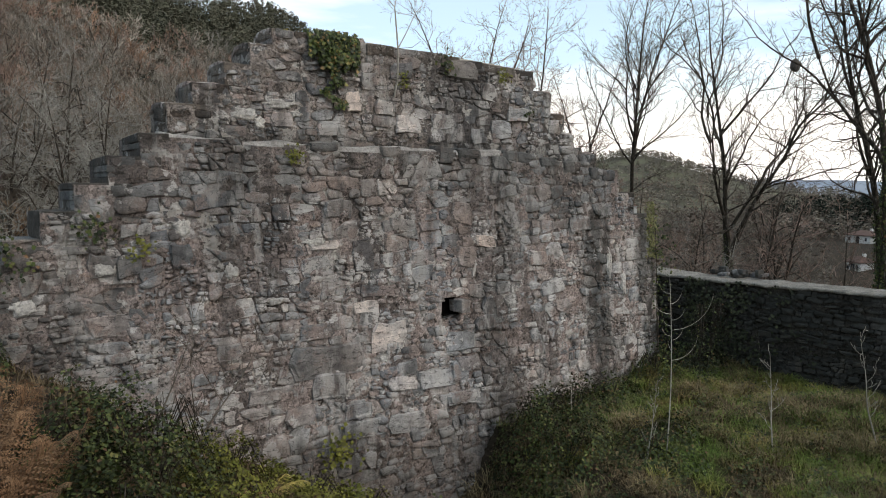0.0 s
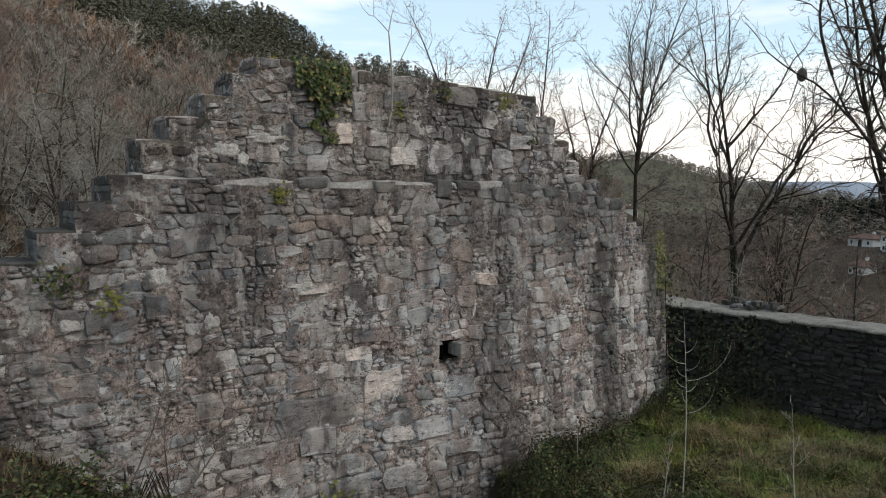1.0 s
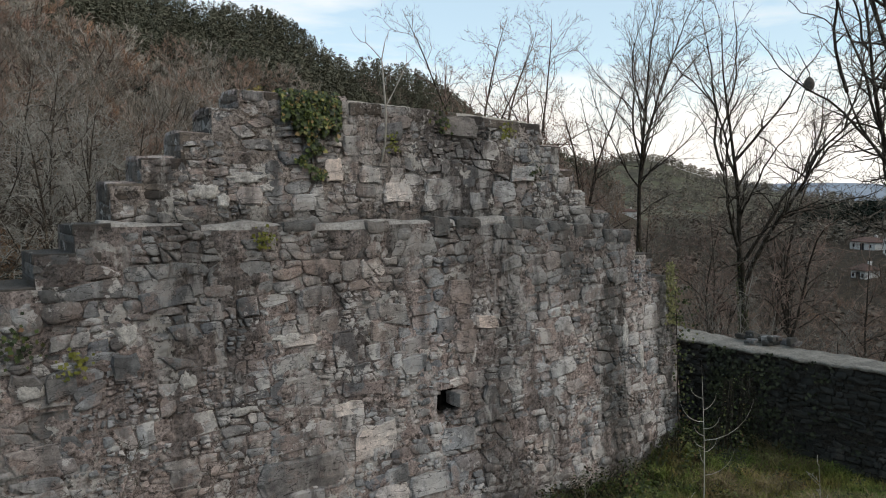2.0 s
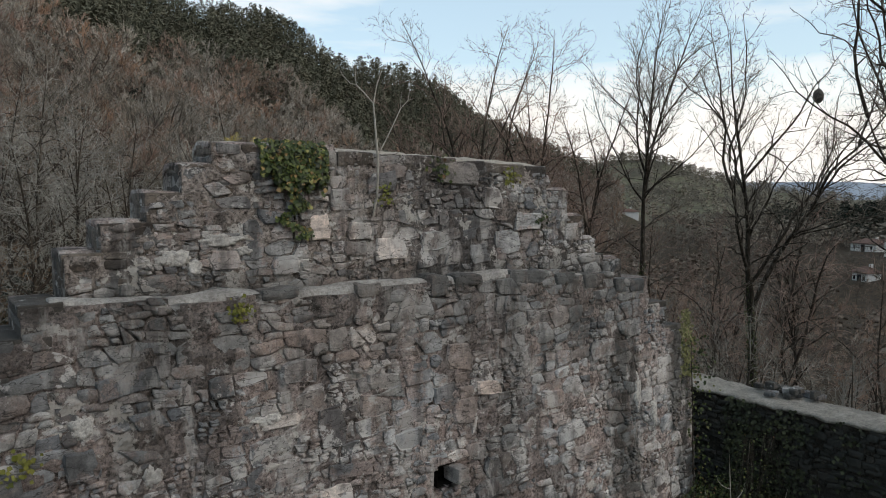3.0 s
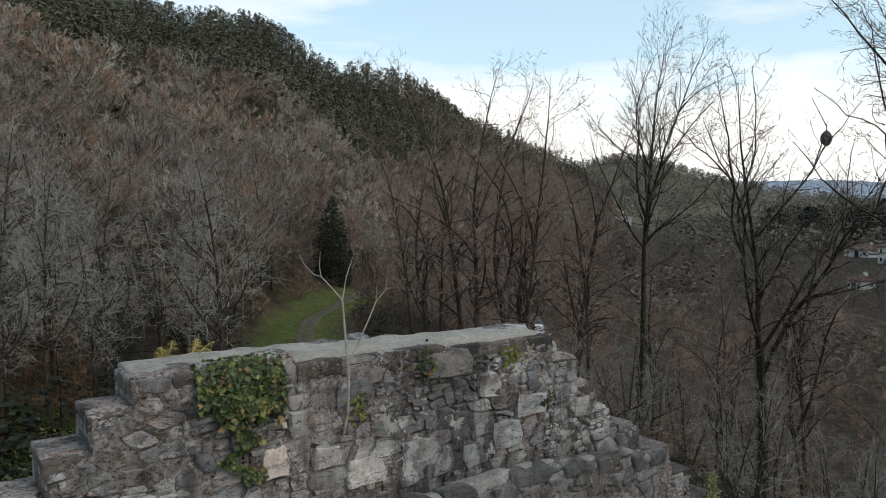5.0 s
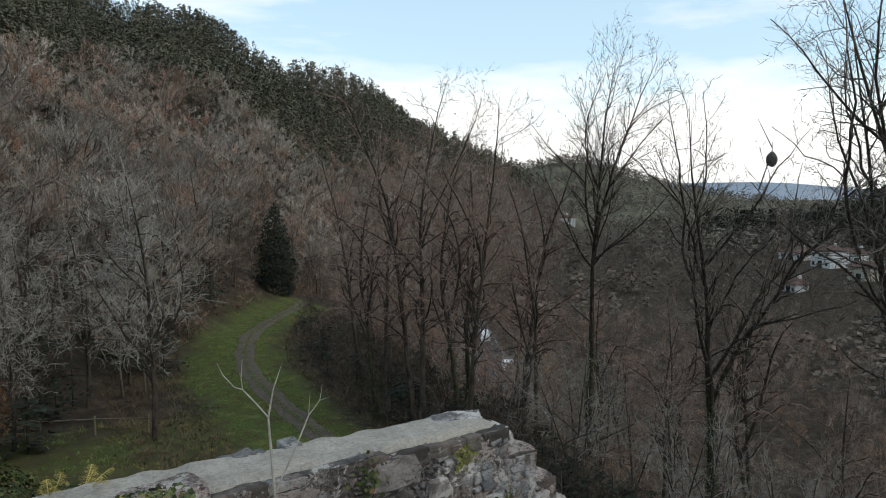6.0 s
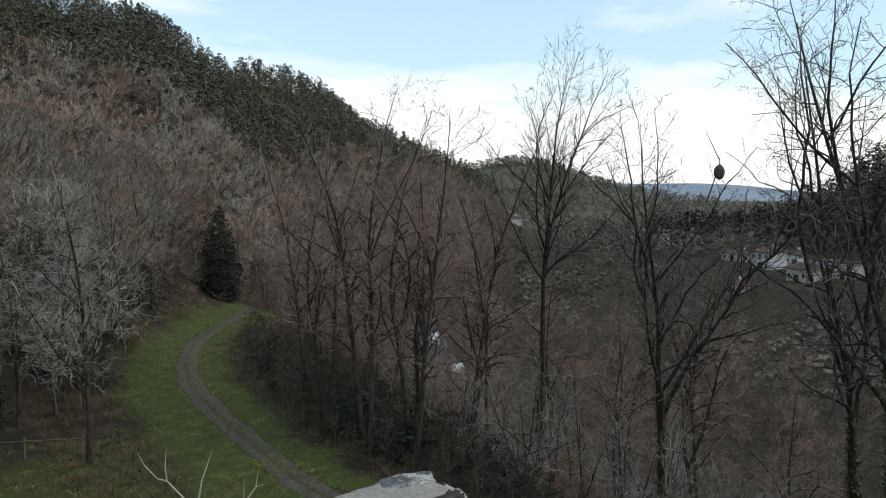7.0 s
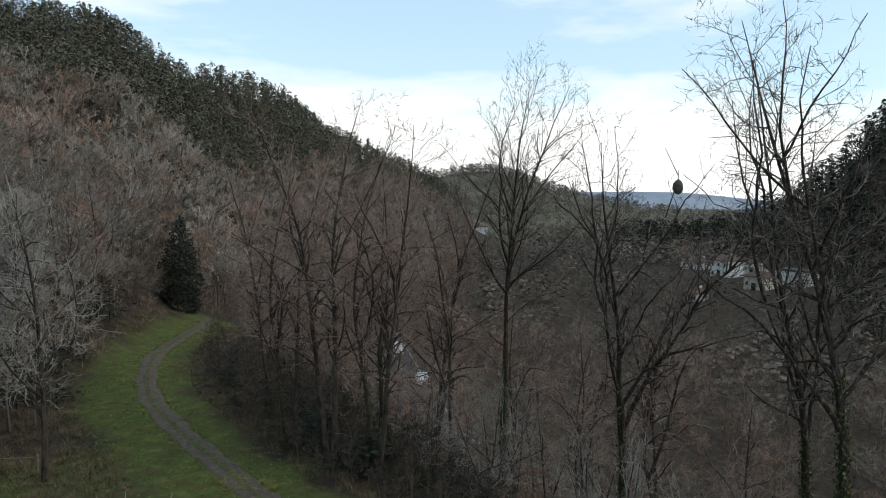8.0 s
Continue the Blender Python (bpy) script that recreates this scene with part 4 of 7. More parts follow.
def lay_rubble(rng, x0, x1, z0, z1, large, hole, steps, end, low, face, parent, keep, main):
    """Lays the rubble of one face: singled stones as parts, the rest joined."""
    fixed = [((hole[0] + hole[1]) / 2, (hole[2] + hole[3]) / 2, hole[1] - hole[0], hole[3] - hole[2])] if hole else []
    outlines = []
    for seed, poly, k in rubble(rng, x0, x1, z0, z1, fixed):
        inside = any(abs(seed[0] - x) < w * 0.42 and abs(seed[1] - z) < h * 0.42 for x, z, w, h, _ in large)
        if k == 0 or inside:
            continue
        poly = fit_steps(seed, poly, steps, end, low)
        if len(poly) < 3:
            continue
        pts = worn(rng, poly, rng.choice((0.002, 0.004, 0.008, 0.013, 0.020)))
        if pts is None or rng.random() < 0.03:
            continue
        if hole and hole[0] < sum(q[0] for q in pts) / len(pts) < hole[1] and hole[2] < sum(q[1] for q in pts) / len(pts) < hole[3]:
            continue
        outlines.append(pts)
    for x, z, w, h, mat in large:
        if hole and abs(x - (hole[0] + hole[1]) / 2) < (w + hole[1] - hole[0]) * 0.42 and abs(z - (hole[2] + hole[3]) / 2) < (h + hole[3] - hole[2]) * 0.42:
            continue
        vs, fs = stone_shape(rng, outline(rng, x - w / 2, x + w / 2, z - h / 2, z + h / 2, rng.gauss(0.0, 0.06)), rng.uniform(0.040, 0.052))
        solid("stone", [(a, face(a, c) + b, c) for a, b, c in vs], fs, mat, parent, "large pale stone" if mat is M_PALE else ("dark slate stone" if mat is M_SLATE else ""))
    lay_stones(rng, outlines, face, main, parent, keep)


lay_rubble(rng, -2.5, LOWER_END, -1.5, 6.4, LARGE, HOLE, LOWER_TOP, LOWER_END, -1.6, face_lower, gable, lambda x, z: 4.6 < x < 10.6 and 3.6 < z < 6.2, M_STONE)
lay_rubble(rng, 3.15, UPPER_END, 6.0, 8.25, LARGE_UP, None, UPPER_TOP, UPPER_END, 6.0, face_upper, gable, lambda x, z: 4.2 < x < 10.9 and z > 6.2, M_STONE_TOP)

# putlog hole with a stone jutting from its foot
# near-black lining: the hole's shade put into its colour
m_hole_shade, _nd, _lk, _p = shader("shaded_hollow", 1.0, 0.0)
_lk.new(ramp(_nd, _lk, tex_noise(_nd, _lk, 9.0), [(0.3, (0.008, 0.007, 0.006)), (0.7, (0.02, 0.018, 0.016))]), _p.inputs["Base Color"])
hx0, hx1, hz0, hz1 = HOLE
yf = face_lower(8.0, 3.3)
rim = [(hx0, hz0), (hx1 + 0.02, hz0 + 0.02), (hx1, hz1), (hx0 + 0.04, hz1 - 0.02)]
deep_ = [(hx0 + 0.03, hz0 + 0.03), (hx1, hz0 + 0.04), (hx1 - 0.02, hz1 - 0.03), (hx0 + 0.06, hz1 - 0.04)]
solid("putlog_hole", [(x, yf + 0.02, z) for x, z in rim] + [(x, yf + 0.30, z) for x, z in deep_], [(0, 1, 5, 4), (1, 2, 6, 5), (2, 3, 7, 6), (3, 0, 4, 7), (4, 5, 6, 7)], m_hole_shade, gable, "empty putlog hole with shade in its lining colour")
part("jutting_stone", block(8.21, yf - 0.05, 3.33, 0.20, 0.42, 0.24, 0.03, 0.03, 5, 1), M_SLATE, gable, "dark stone jutting from the wall")

# step slabs and ledge stones: one block to each tread, through the whole wall
k = 0
for steps, end, face, back in ((LOWER_TOP, LOWER_END, face_lower, BACK), (UPPER_TOP, UPPER_END, face_upper, BACK + 0.03)):
    for i, (s, h) in enumerate(steps):
        e = steps[i + 1][0] if i + 1 < len(steps) else end
        if e - s > 0.75 and not 4.8 < s < 5.0:
            continue
        prev = steps[i - 1][1] if i else h - 0.4
        nxt = steps[i + 1][1] if i + 1 < len(steps) else h - 0.4
        if abs(prev - h) < 0.2 and abs(nxt - h) < 0.2:
            continue
        e = min(e, s + 0.5)
        xa, xb = s - (0.02 if prev < h else 0.0), e + (0.30 if nxt > h else 0.05)
        y0 = face(s, h) + 0.012
        depth = back - y0 - 0.25
        z = h + 0.01
        course = 0
        x_left = s < 5.2
        while z > min(prev, nxt) - 0.02:
            thick = rng.uniform(0.07, 0.17)
            inset = rng.uniform(-0.015, 0.035) if course else 0.0
            bm = block((xa + xb) / 2, y0 + depth / 2 + abs(inset) * 0.6, z - thick / 2, xb - xa - 2 * max(inset, 0.0), depth, thick - 0.008, 0.016, 0.026, k * 7 + course, 1)
            part("step_slab", bm, M_STONE_BLACK if rng.random() < 0.6 else M_SLATE, gable)
            z -= thick
            course += 1
        if prev < h and x_left:                                # the very dark left end of the step, one or two rough stones
            z0, high_ = prev - 0.03, h + 0.005 - prev
            cut = rng.uniform(0.35, 0.6) if rng.random() < 0.4 else 1.0
            for lo, hi in ((0.0, cut), (cut, 1.0)) if cut < 1 else ((0.0, 1.0),):
                tall = (hi - lo) * high_ + 0.02
                part("end_stone", block(xa + 0.145 + rng.uniform(-0.012, 0.012), y0 + depth / 2 + 0.03, z0 + lo * high_ + tall / 2, 0.27, depth + 0.03, tall, min(0.06, tall * 0.3), 0.045, k * 9 + int(lo * 10), 2), M_STONE_BLACK, gable, "very dark end stone of a step")
        k += 1


def capping(name, x0, x1, y0, y1, zf, mat, parent, label, thick=0.09, drop=0.05, step=0.12, ragged=0.05, seed=0.0, hump=0.03, fall=0.0):
    """A smeared mortar capping on a wall top: rounded, uneven, with ragged edges. zf(x) gives the level, y0 and y1 functions of x."""
    nx, ny = max(2, int((x1 - x0) / step)), 11
    vs, fs = [], []
    for i in range(nx + 1):
        x = x0 + (x1 - x0) * i / nx
        a = y0(x) + ragged * noise.noise(Vector((x * 3.0, 1.0 + seed, 0)))
        b = y1(x) + ragged * noise.noise(Vector((x * 3.0, 9.0 + seed, 0)))
        for j in range(ny + 1):
            f = j / ny
            y = a + (b - a) * f
            edge = min(f, 1 - f) * 2
            z = zf(x) - fall * (1 - f) ** 0.8 + hump * (1 - (1 - edge) ** 3) + 0.03 * noise.fractal(Vector((x * 1.7, y * 1.7, seed)), 0.9, 2.1, 4)
            if j in (0, ny):
                z -= drop
            vs.append((x, y, z))
    for i in range(nx):
        for j in range(ny):
            q = i * (ny + 1) + j
            fs.append((q, q + ny + 1, q + ny + 2, q + 1))
    n = len(vs)
    # underside, so that the capping has body
    vs += [(x, y, z - thick) for x, y, z in vs[:n]]
    fs += [tuple(v + n for v in reversed(f)) for f in fs[:nx * ny]]
    w = ny + 1
    for i in range(nx):
        fs += [(i * w, i * w + n, (i + 1) * w + n, (i + 1) * w), ((i + 1) * w + ny, (i + 1) * w + ny + n, i * w + ny + n, i * w + ny)]
    for j in range(ny):
        fs += [(j + 1, j + 1 + n, j + n, j), (nx * w + j, nx * w + j + n, nx * w + j + 1 + n, nx * w + j + 1)]
    return solid(name, vs, fs, mat, parent, label, "", True)


def level(steps):
    xs, zs = [s for s, _ in steps], [h for _, h in steps]
    return lambda x: float(np.interp(x, xs, zs))


capping("capping", 4.93, 10.50, lambda x: face_upper(x, 8.1) + 0.10, lambda x: BACK + 0.03, level([(4.7, 8.15), (6.6, 8.11), (8.4, 8.04), (9.4, 8.01), (10.2, 7.98), (10.6, 7.92)]), M_CAP, gable, "pale grey cement capping", seed=1.0, ragged=0.09, fall=0.04, step=0.06, drop=0.03)
capping("ledge_capping", 2.95, 12.35, lambda x: face_lower(x, 6.1) + 0.03, lambda x: face_upper(x, 6.2) + 0.06, level([(2.95, 6.26), (4.2, 6.17), (4.9, 6.20), (5.8, 6.13), (7.0, 6.19), (8.3, 6.15), (9.4, 6.21), (10.7, 6.09), (11.9, 5.93), (12.4, 5.85)]), M_LEDGE, gable,
        "weathered mortar on the ledge", drop=0.05, ragged=0.10, seed=4.0, hump=0.05, fall=-0.0, step=0.06)
for i in range(len(UPPER_TOP)):
    s, h = UPPER_TOP[i]
    if 10.5 < s or s < 5.0:
        e = UPPER_TOP[i + 1][0] if i + 1 < len(UPPER_TOP) else UPPER_END
        capping("step_capping", s - 0.02, e + 0.02, lambda x: 12.0, lambda x: BACK - 0.1, lambda x, h=h: h + 0.015, M_MORTAR, gable, "", seed=10.0 + i, hump=0.03)
# edge stones along the top
x = 4.94
while x < 10.2:
    w = rng.uniform(0.28, 0.62)
    h = rng.uniform(0.13, 0.22)
    z = float(np.interp(x, [4.7, 6.6, 8.4, 9.4, 10.5], [8.09, 8.05, 7.98, 7.94, 7.90]))
    part("edge_stone", block(x + w / 2, face_upper(x, z) + 0.20 - rng.uniform(0.0, 0.03), z - h / 2 + rng.uniform(-0.015, 0.01), w - 0.02, 0.42, h, 0.03, 0.035, rng.randint(0, 99), 1), M_STONE_BLACK if rng.random() < 0.6 else M_SLATE, gable)
    x += w
# rounded stones along the ledge
for x, w, h in ((8.05, 0.34, 0.34), (9.62, 0.36, 0.30), (10.0, 0.42, 0.22), (11.3, 0.30, 0.24), (12.05, 0.34, 0.26), (6.9, 0.4, 0.16), (5.6, 0.5, 0.16), (8.6, 0.5, 0.18), (10.7, 0.45, 0.2), (12.5, 0.4, 0.22)):
    z = float(np.interp(x, [2.95, 7, 9.4, 10.7, 12.4], [6.24, 6.18, 6.2, 6.08, 5.85]))
    part("ledge_stone", block(x, face_lower(x, z) + 0.12, z - h * 0.25, w, 0.34, h, 0.06, 0.05, int(x * 10), 2), M_SLATE, gable, "dark rounded ledge stone")
# flat rock and broken stones on the wall's far corner


def boulder(name, x, y, z, wide, deep, tall, seed, label):
    """A low, rounded, weathered rock."""
    bm = bmesh.new()
    bmesh.ops.create_icosphere(bm, subdivisions=3, radius=1.0)
    for v in bm.verts:
        n = v.co.normalized()
        f = 1 + 0.16 * noise.noise(n * 1.9 + Vector((seed, 0, 0))) + 0.08 * noise.noise(n * 5.5 + Vector((0, seed, 0)))
        flat = 0.62 if n.z > 0.5 else 1.0
        v.co = Vector((x + n.x * wide / 2 * f, y + n.y * deep / 2 * f, z + n.z * tall / 2 * f * flat))
    part(name, bm, M_STONE, gable, label)


boulder("flat_rock", 10.12, BACK - 0.14, 7.93, 1.05, 0.50, 0.24, 4.0, "flat weathered rock with lichened top")
boulder("corner_rock", 10.60, BACK - 0.38, 7.70, 0.62, 0.70, 0.34, 9.0, "rough brown corner rock")
for i in range(6):
    part("loose_stone", block(7.6 + rng.uniform(-0.6, 0.6), BACK - rng.uniform(-0.04, 0.06), 8.05 + rng.uniform(-0.03, 0.02), rng.uniform(0.16, 0.3), rng.uniform(0.16, 0.28), rng.uniform(0.07, 0.12), 0.025, 0.04, i + 200, 1), M_SLATE, gable)


def smear(x, z, wide, tall, seed, face):
    """A thin crust of old white lime on the face, with a ragged outline."""
    n, rings = 30, 4
    vs = [(x, face(x, z) - 0.052, z)]
    for k in range(1, rings + 1):
        for i in range(n):
            a = 6.2832 * i / n
            f = (1 + 0.55 * noise.noise(Vector((math.cos(a) * 1.6, math.sin(a) * 1.6, seed))) + 0.3 * noise.noise(Vector((math.cos(a) * 5, math.sin(a) * 5, seed)))) * k / rings
            px, pz = x + math.cos(a) * wide / 2 * f, z + math.sin(a) * tall / 2 * f
            vs.append((px, face(px, pz) - (0.05 if k < rings else -0.01) - 0.012 * noise.noise(Vector((px * 9, pz * 9, seed))), pz))
    fs = [(0, 1 + i, 1 + (i + 1) % n) for i in range(n)]
    for k in range(rings - 1):
        for i in range(n):
            a, b = 1 + k * n + i, 1 + k * n + (i + 1) % n
            fs.append((a, a + n, b + n, b))
    solid("lime_patch", vs, fs, M_LIME, gable, "white lime crust", "", True)


for x, z, w, h, sd in ((4.38, 6.66, 0.46, 0.22, 1.0), (4.98, 6.86, 0.55, 0.17, 2.0), (4.62, 6.55, 0.22, 0.18, 3.0), (5.25, 6.72, 0.22, 0.14, 4.0)):
    smear(x, z, w, h, sd, face_upper)
for x, z, w, h, sd in ((5.35, 4.6, 0.5, 0.14, 6.0), (3.2, 4.9, 0.25, 0.3, 7.0), (2.1, 4.35, 0.4, 0.2, 8.0), (3.9, 4.2, 0.22, 0.26, 9.0), (1.1, 3.9, 0.4, 0.2, 10.0), (4.6, 3.7, 0.3, 0.14, 11.0), (12.4, 3.9, 0.2, 0.6, 12.0), (12.9, 3.4, 0.18, 0.5, 13.0)):
    smear(x, z, w, h, sd, face_lower)

# ---- the low return wall ----
low_wall = empty("low_wall")
tagged(low_wall, "low damp stone wall with shade in its colour and pale cement top", "wall", "", "structure")


def face_low(y, z):
    return 15.05 + 0.03 * (z - 2.0) + 0.035 * (11.0 - y) * 0.6


def low_top(y):
    return float(np.interp(y, [-6, 5, 8, 10, 12, 13.2], [3.5, 3.48, 3.46, 3.43, 3.44, 3.5]))


vs, fs = [], []
ny, nz = 130, 26
for i in range(ny + 1):
    y = 13.2 - 17.2 * i / ny
    for j in range(nz + 1):
        z = -0.4 + (low_top(y) + 0.35) * j / nz
        vs.append((face_low(y, z) + 0.02 + 0.02 * noise.fractal(Vector((y * 2.3, z * 2.3, 7.0)), 0.8, 2.2, 3), y, z))
w = nz + 1
for i in range(ny):
    for j in range(nz):
        fs.append((i * w + j, (i + 1) * w + j, (i + 1) * w + j + 1, i * w + j + 1))
n = len(vs)
for i in range(ny + 1):
    y = 13.2 - 17.2 * i / ny
    vs += [(face_low(y, 3.4) + 0.95, y, -4.0), (face_low(y, 3.4) + 0.95, y, low_top(y) - 0.05)]
for i in range(ny):
    a = n + 2 * i
    fs += [(a, a + 1, a + 3, a + 2), (i * w + nz, (i + 1) * w + nz, a + 3, a + 1)]
fs += [tuple([j for j in range(w)] + [n + 1, n]), tuple([ny * w + j for j in range(nz, -1, -1)] + [n + 2 * ny, n + 2 * ny + 1])]
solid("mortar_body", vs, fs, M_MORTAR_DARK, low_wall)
out = [p for p in courses(rng, 2.0, 13.0, 0.9, 3.5, [], 0.055, 0.14, 3.6) if max(q[1] for q in p) < low_top(sum(q[0] for q in p) / 8) - 0.06]
pv, p3, p4, n = [], [], [], 0
singles = 0
for pts in out:
    svs, sfs = stone_shape(rng, pts, rng.uniform(-0.02, 0.045))
    svs = [(face_low(y, z) + d, y, z) for y, d, z in svs]
    sfs = [tuple(reversed(f)) for f in sfs]
    if svs[-1][1] > 7.2 and svs[-1][2] > 1.5 and singles < 220:
        c = Vector(svs[-1])
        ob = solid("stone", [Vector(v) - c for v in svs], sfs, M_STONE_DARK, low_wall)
        ob.location = c
        singles += 1
        continue
    pv += svs
    for f in sfs:
        (p3 if len(f) == 3 else p4).append([i + n for i in f])
    n += len(svs)
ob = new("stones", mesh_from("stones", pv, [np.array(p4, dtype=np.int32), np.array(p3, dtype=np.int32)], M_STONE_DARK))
ob.parent = low_wall
tagged(ob, "damp rubble stones with shade in their colour", "", "", "stuff")
# its capping runs along y: build along x, then turn
cap = capping("capping", -13.2, 4.0, lambda s: face_low(-s, 3.4) - 0.05, lambda s: face_low(-s, 3.4) + 1.0, lambda s: low_top(-s) - 0.02, M_CAP_OLD, low_wall, "pale grey cement capping", thick=0.05, ragged=0.12, seed=30.0, hump=0.01, drop=0.012, step=0.08)
for v in cap.data.vertices:
    s, q, z = v.co
    v.co = (q, -s, z)
cap.data.flip_normals()
for i in range(22):
    part("loose_stone", block(15.95 + rng.gauss(0, 0.16), 10.75 + rng.gauss(0, 0.30), 3.46 + rng.uniform(0, 0.13), rng.uniform(0.10, 0.26), rng.uniform(0.10, 0.24), rng.uniform(0.06, 0.13), 0.025, 0.06, i + 300, 1), M_STONE_BLACK if i % 3 else M_STONE, low_wall, "dark loose stone on the capping")

# ---- trees ----


def unit(v):
    return v / max(np.linalg.norm(v), 1e-9)


def grow(rs, tall, radius, lean=(0, 0), limbs=13, second=8, third=6, start=0.3, spread=0.8, up=0.10, ratio=0.42, wob=0.10, limb_r=0.48, twig=0.009):
    """A bare tree from the origin: trunk rows and branch rows for tubes()."""
    trunk, crown = [], []

    def run(p, d, length, r, lev):
        n = (9, 6, 4, 3)[lev]
        pts, dirs, rad = [p], [d], [r]
        for i in range(n):
            d = unit(d + rs.normal(0, wob * (0.5 if lev == 0 else 1 + 0.5 * lev), 3) + np.array([0, 0, 0.07 if lev == 0 else up]))
            q = pts[-1] + d * length / n
            rr = max(r * (1 - 0.86 * (i + 1) / n), twig)
            (trunk if lev == 0 else crown).append((*pts[-1], *q, rad[-1], rr))
            pts.append(q)
            dirs.append(d)
            rad.append(rr)
        if lev == 3:
            return
        count = (limbs, second, third)[lev]
        for c in range(count):
            f = start + (1 - start) * ((c + rs.uniform(0, 1)) / count) if lev == 0 else 0.18 + 0.82 * (c + rs.uniform(0, 1)) / count
            i = min(int(f * n), n - 1)
            q = pts[i] + (pts[i + 1] - pts[i]) * (f * n - i)
            side = unit(np.cross(dirs[i], rs.normal(0, 1, 3)))
            a = rs.uniform(0.55, 1.0) * spread
            nd = unit(dirs[i] * math.cos(a) + side * math.sin(a))
            ln = length * (ratio if lev == 0 else 0.40) * rs.uniform(0.65, 1.2) * (1.15 - 0.72 * f)
            run(q, nd, ln, max(rad[i] * limb_r, twig), lev + 1)

    run(np.zeros(3), unit(np.array([lean[0], lean[1], 1.0])), tall, radius, 0)
    return trunk, crown


def bare(rs, stems, gap=(0.62, 0.36, 0.26), share=(0.34, 0.42, 0.5), up=0.05, crook=0.22, spread=(0.55, 1.05), bare_foot=0.35, longest=3.4, twig=0.0098, wander=0.022, kink=False):
    """A bare tree: stems are rows of (parent or -1, where along it, azimuth, lean from upright, length, radius); each stem bends upwards
    and carries three orders of side branches. Returns trunk rows and branch rows for tubes()."""
    trunk, crown, paths = [], [], []

    def path(p, d, length, r, rise, wander, n, tip, carry=0.55):
        pts, dirs, rad = [p], [d], [r]
        swing = rs.normal(0, wander, 3)
        for i in range(n):
            swing = carry * swing + rs.normal(0, wander, 3)
            d = unit(d + swing + np.array([0, 0, rise]))
            pts.append(pts[-1] + d * length / n)
            dirs.append(d)
            rad.append(r + (tip - r) * ((i + 1) / n) ** 0.85)
        return pts, dirs, rad

    def side(way, length, lev, first):
        pts, dirs, rad = way
        n = len(pts) - 1
        f = first + rs.uniform(0, 1) * gap[lev] / length
        turn = rs.uniform(0, 6.28)
        while f < 0.99:
            i = min(int(f * n), n - 1)
            q = pts[i] + (pts[i + 1] - pts[i]) * (f * n - i)
            d = dirs[i + 1]
            turn += 2.4 + rs.normal(0, 0.5)
            a1 = unit(np.cross(d, np.array([0.31, 0.52, 0.8])))
            a2 = np.cross(d, a1)
            lean = rs.uniform(*spread)
            nd = unit(d * math.cos(lean) + (a1 * math.cos(turn) + a2 * math.sin(turn)) * math.sin(lean))
            ln = min(length * share[lev] * rs.uniform(0.55, 1.3) * (1.25 - 0.85 * f), longest)
            f += gap[lev] * rs.uniform(0.55, 1.5) / length
            if ln < 0.16:
                continue
            r = min(max(rad[i] * (0.55 if lev == 0 else 0.60), twig), 0.018 * ln + 0.009)
            if lev == 2:
                mid = q + nd * ln * 0.5
                end = mid + unit(nd + rs.normal(0, 0.28, 3) + np.array([0, 0, 0.1])) * ln * 0.5
                crown.append((*q, *mid, twig, twig * 0.8))
                crown.append((*mid, *end, twig * 0.8, 0.002))
                continue
            k = 6 if lev == 0 else 4
            w = path(q, nd, ln, r, up, crook, k, twig * 0.9, 0.1 if kink else 0.55)
            for m in range(k):
                crown.append((*w[0][m], *w[0][m + 1], w[2][m], w[2][m + 1]))
            side(w, ln, lev + 1, 0.14)

    for parent, where, azimuth, lean, length, radius in stems:
        a, b = radians(azimuth), radians(lean)
        d = unit(np.array([math.cos(a) * math.sin(b), math.sin(a) * math.sin(b), math.cos(b)]))
        p = np.zeros(3)
        if parent >= 0:
            way = paths[parent][0]
            i = min(int(where * (len(way) - 1)), len(way) - 2)
            p = way[i] + (way[i + 1] - way[i]) * (where * (len(way) - 1) - i)
        n = max(8, int(length * (1.7 if kink else 1.1)))
        if kink and parent >= 0:
            w = path(p, d, length, radius, 0.02, 0.15, n, 0.012, -0.3)
        else:
            w = path(p, d, length, radius, 0.03 if parent >= 0 else 0.045, wander + 0.065 * (parent >= 0), n, 0.012)
        paths.append(w)
        for m in range(n):
            (trunk if parent < 0 and w[2][m] > 0.03 else crown).append((*w[0][m], *w[0][m + 1], w[2][m], w[2][m + 1]))
        side(w, length, 0, bare_foot if parent < 0 else 0.16)
    return trunk, crown


def slivers(segs, rs):
    """Finest twigs, one narrow triangle each, run to a point: vertices and triangles."""
    sg = np.asarray(segs, dtype=np.float64)
    a, b = sg[:, :3], sg[:, 3:6]
    side = np.cross(b - a, rs.normal(0, 1, (len(sg), 3)))
    side /= np.maximum(np.linalg.norm(side, axis=1, keepdims=True), 1e-9)
    w = side * sg[:, 6:7] * 0.9
    return np.stack([a - w, a + w, b], axis=1).reshape(-1, 3), np.arange(len(sg) * 3).reshape(-1, 3)


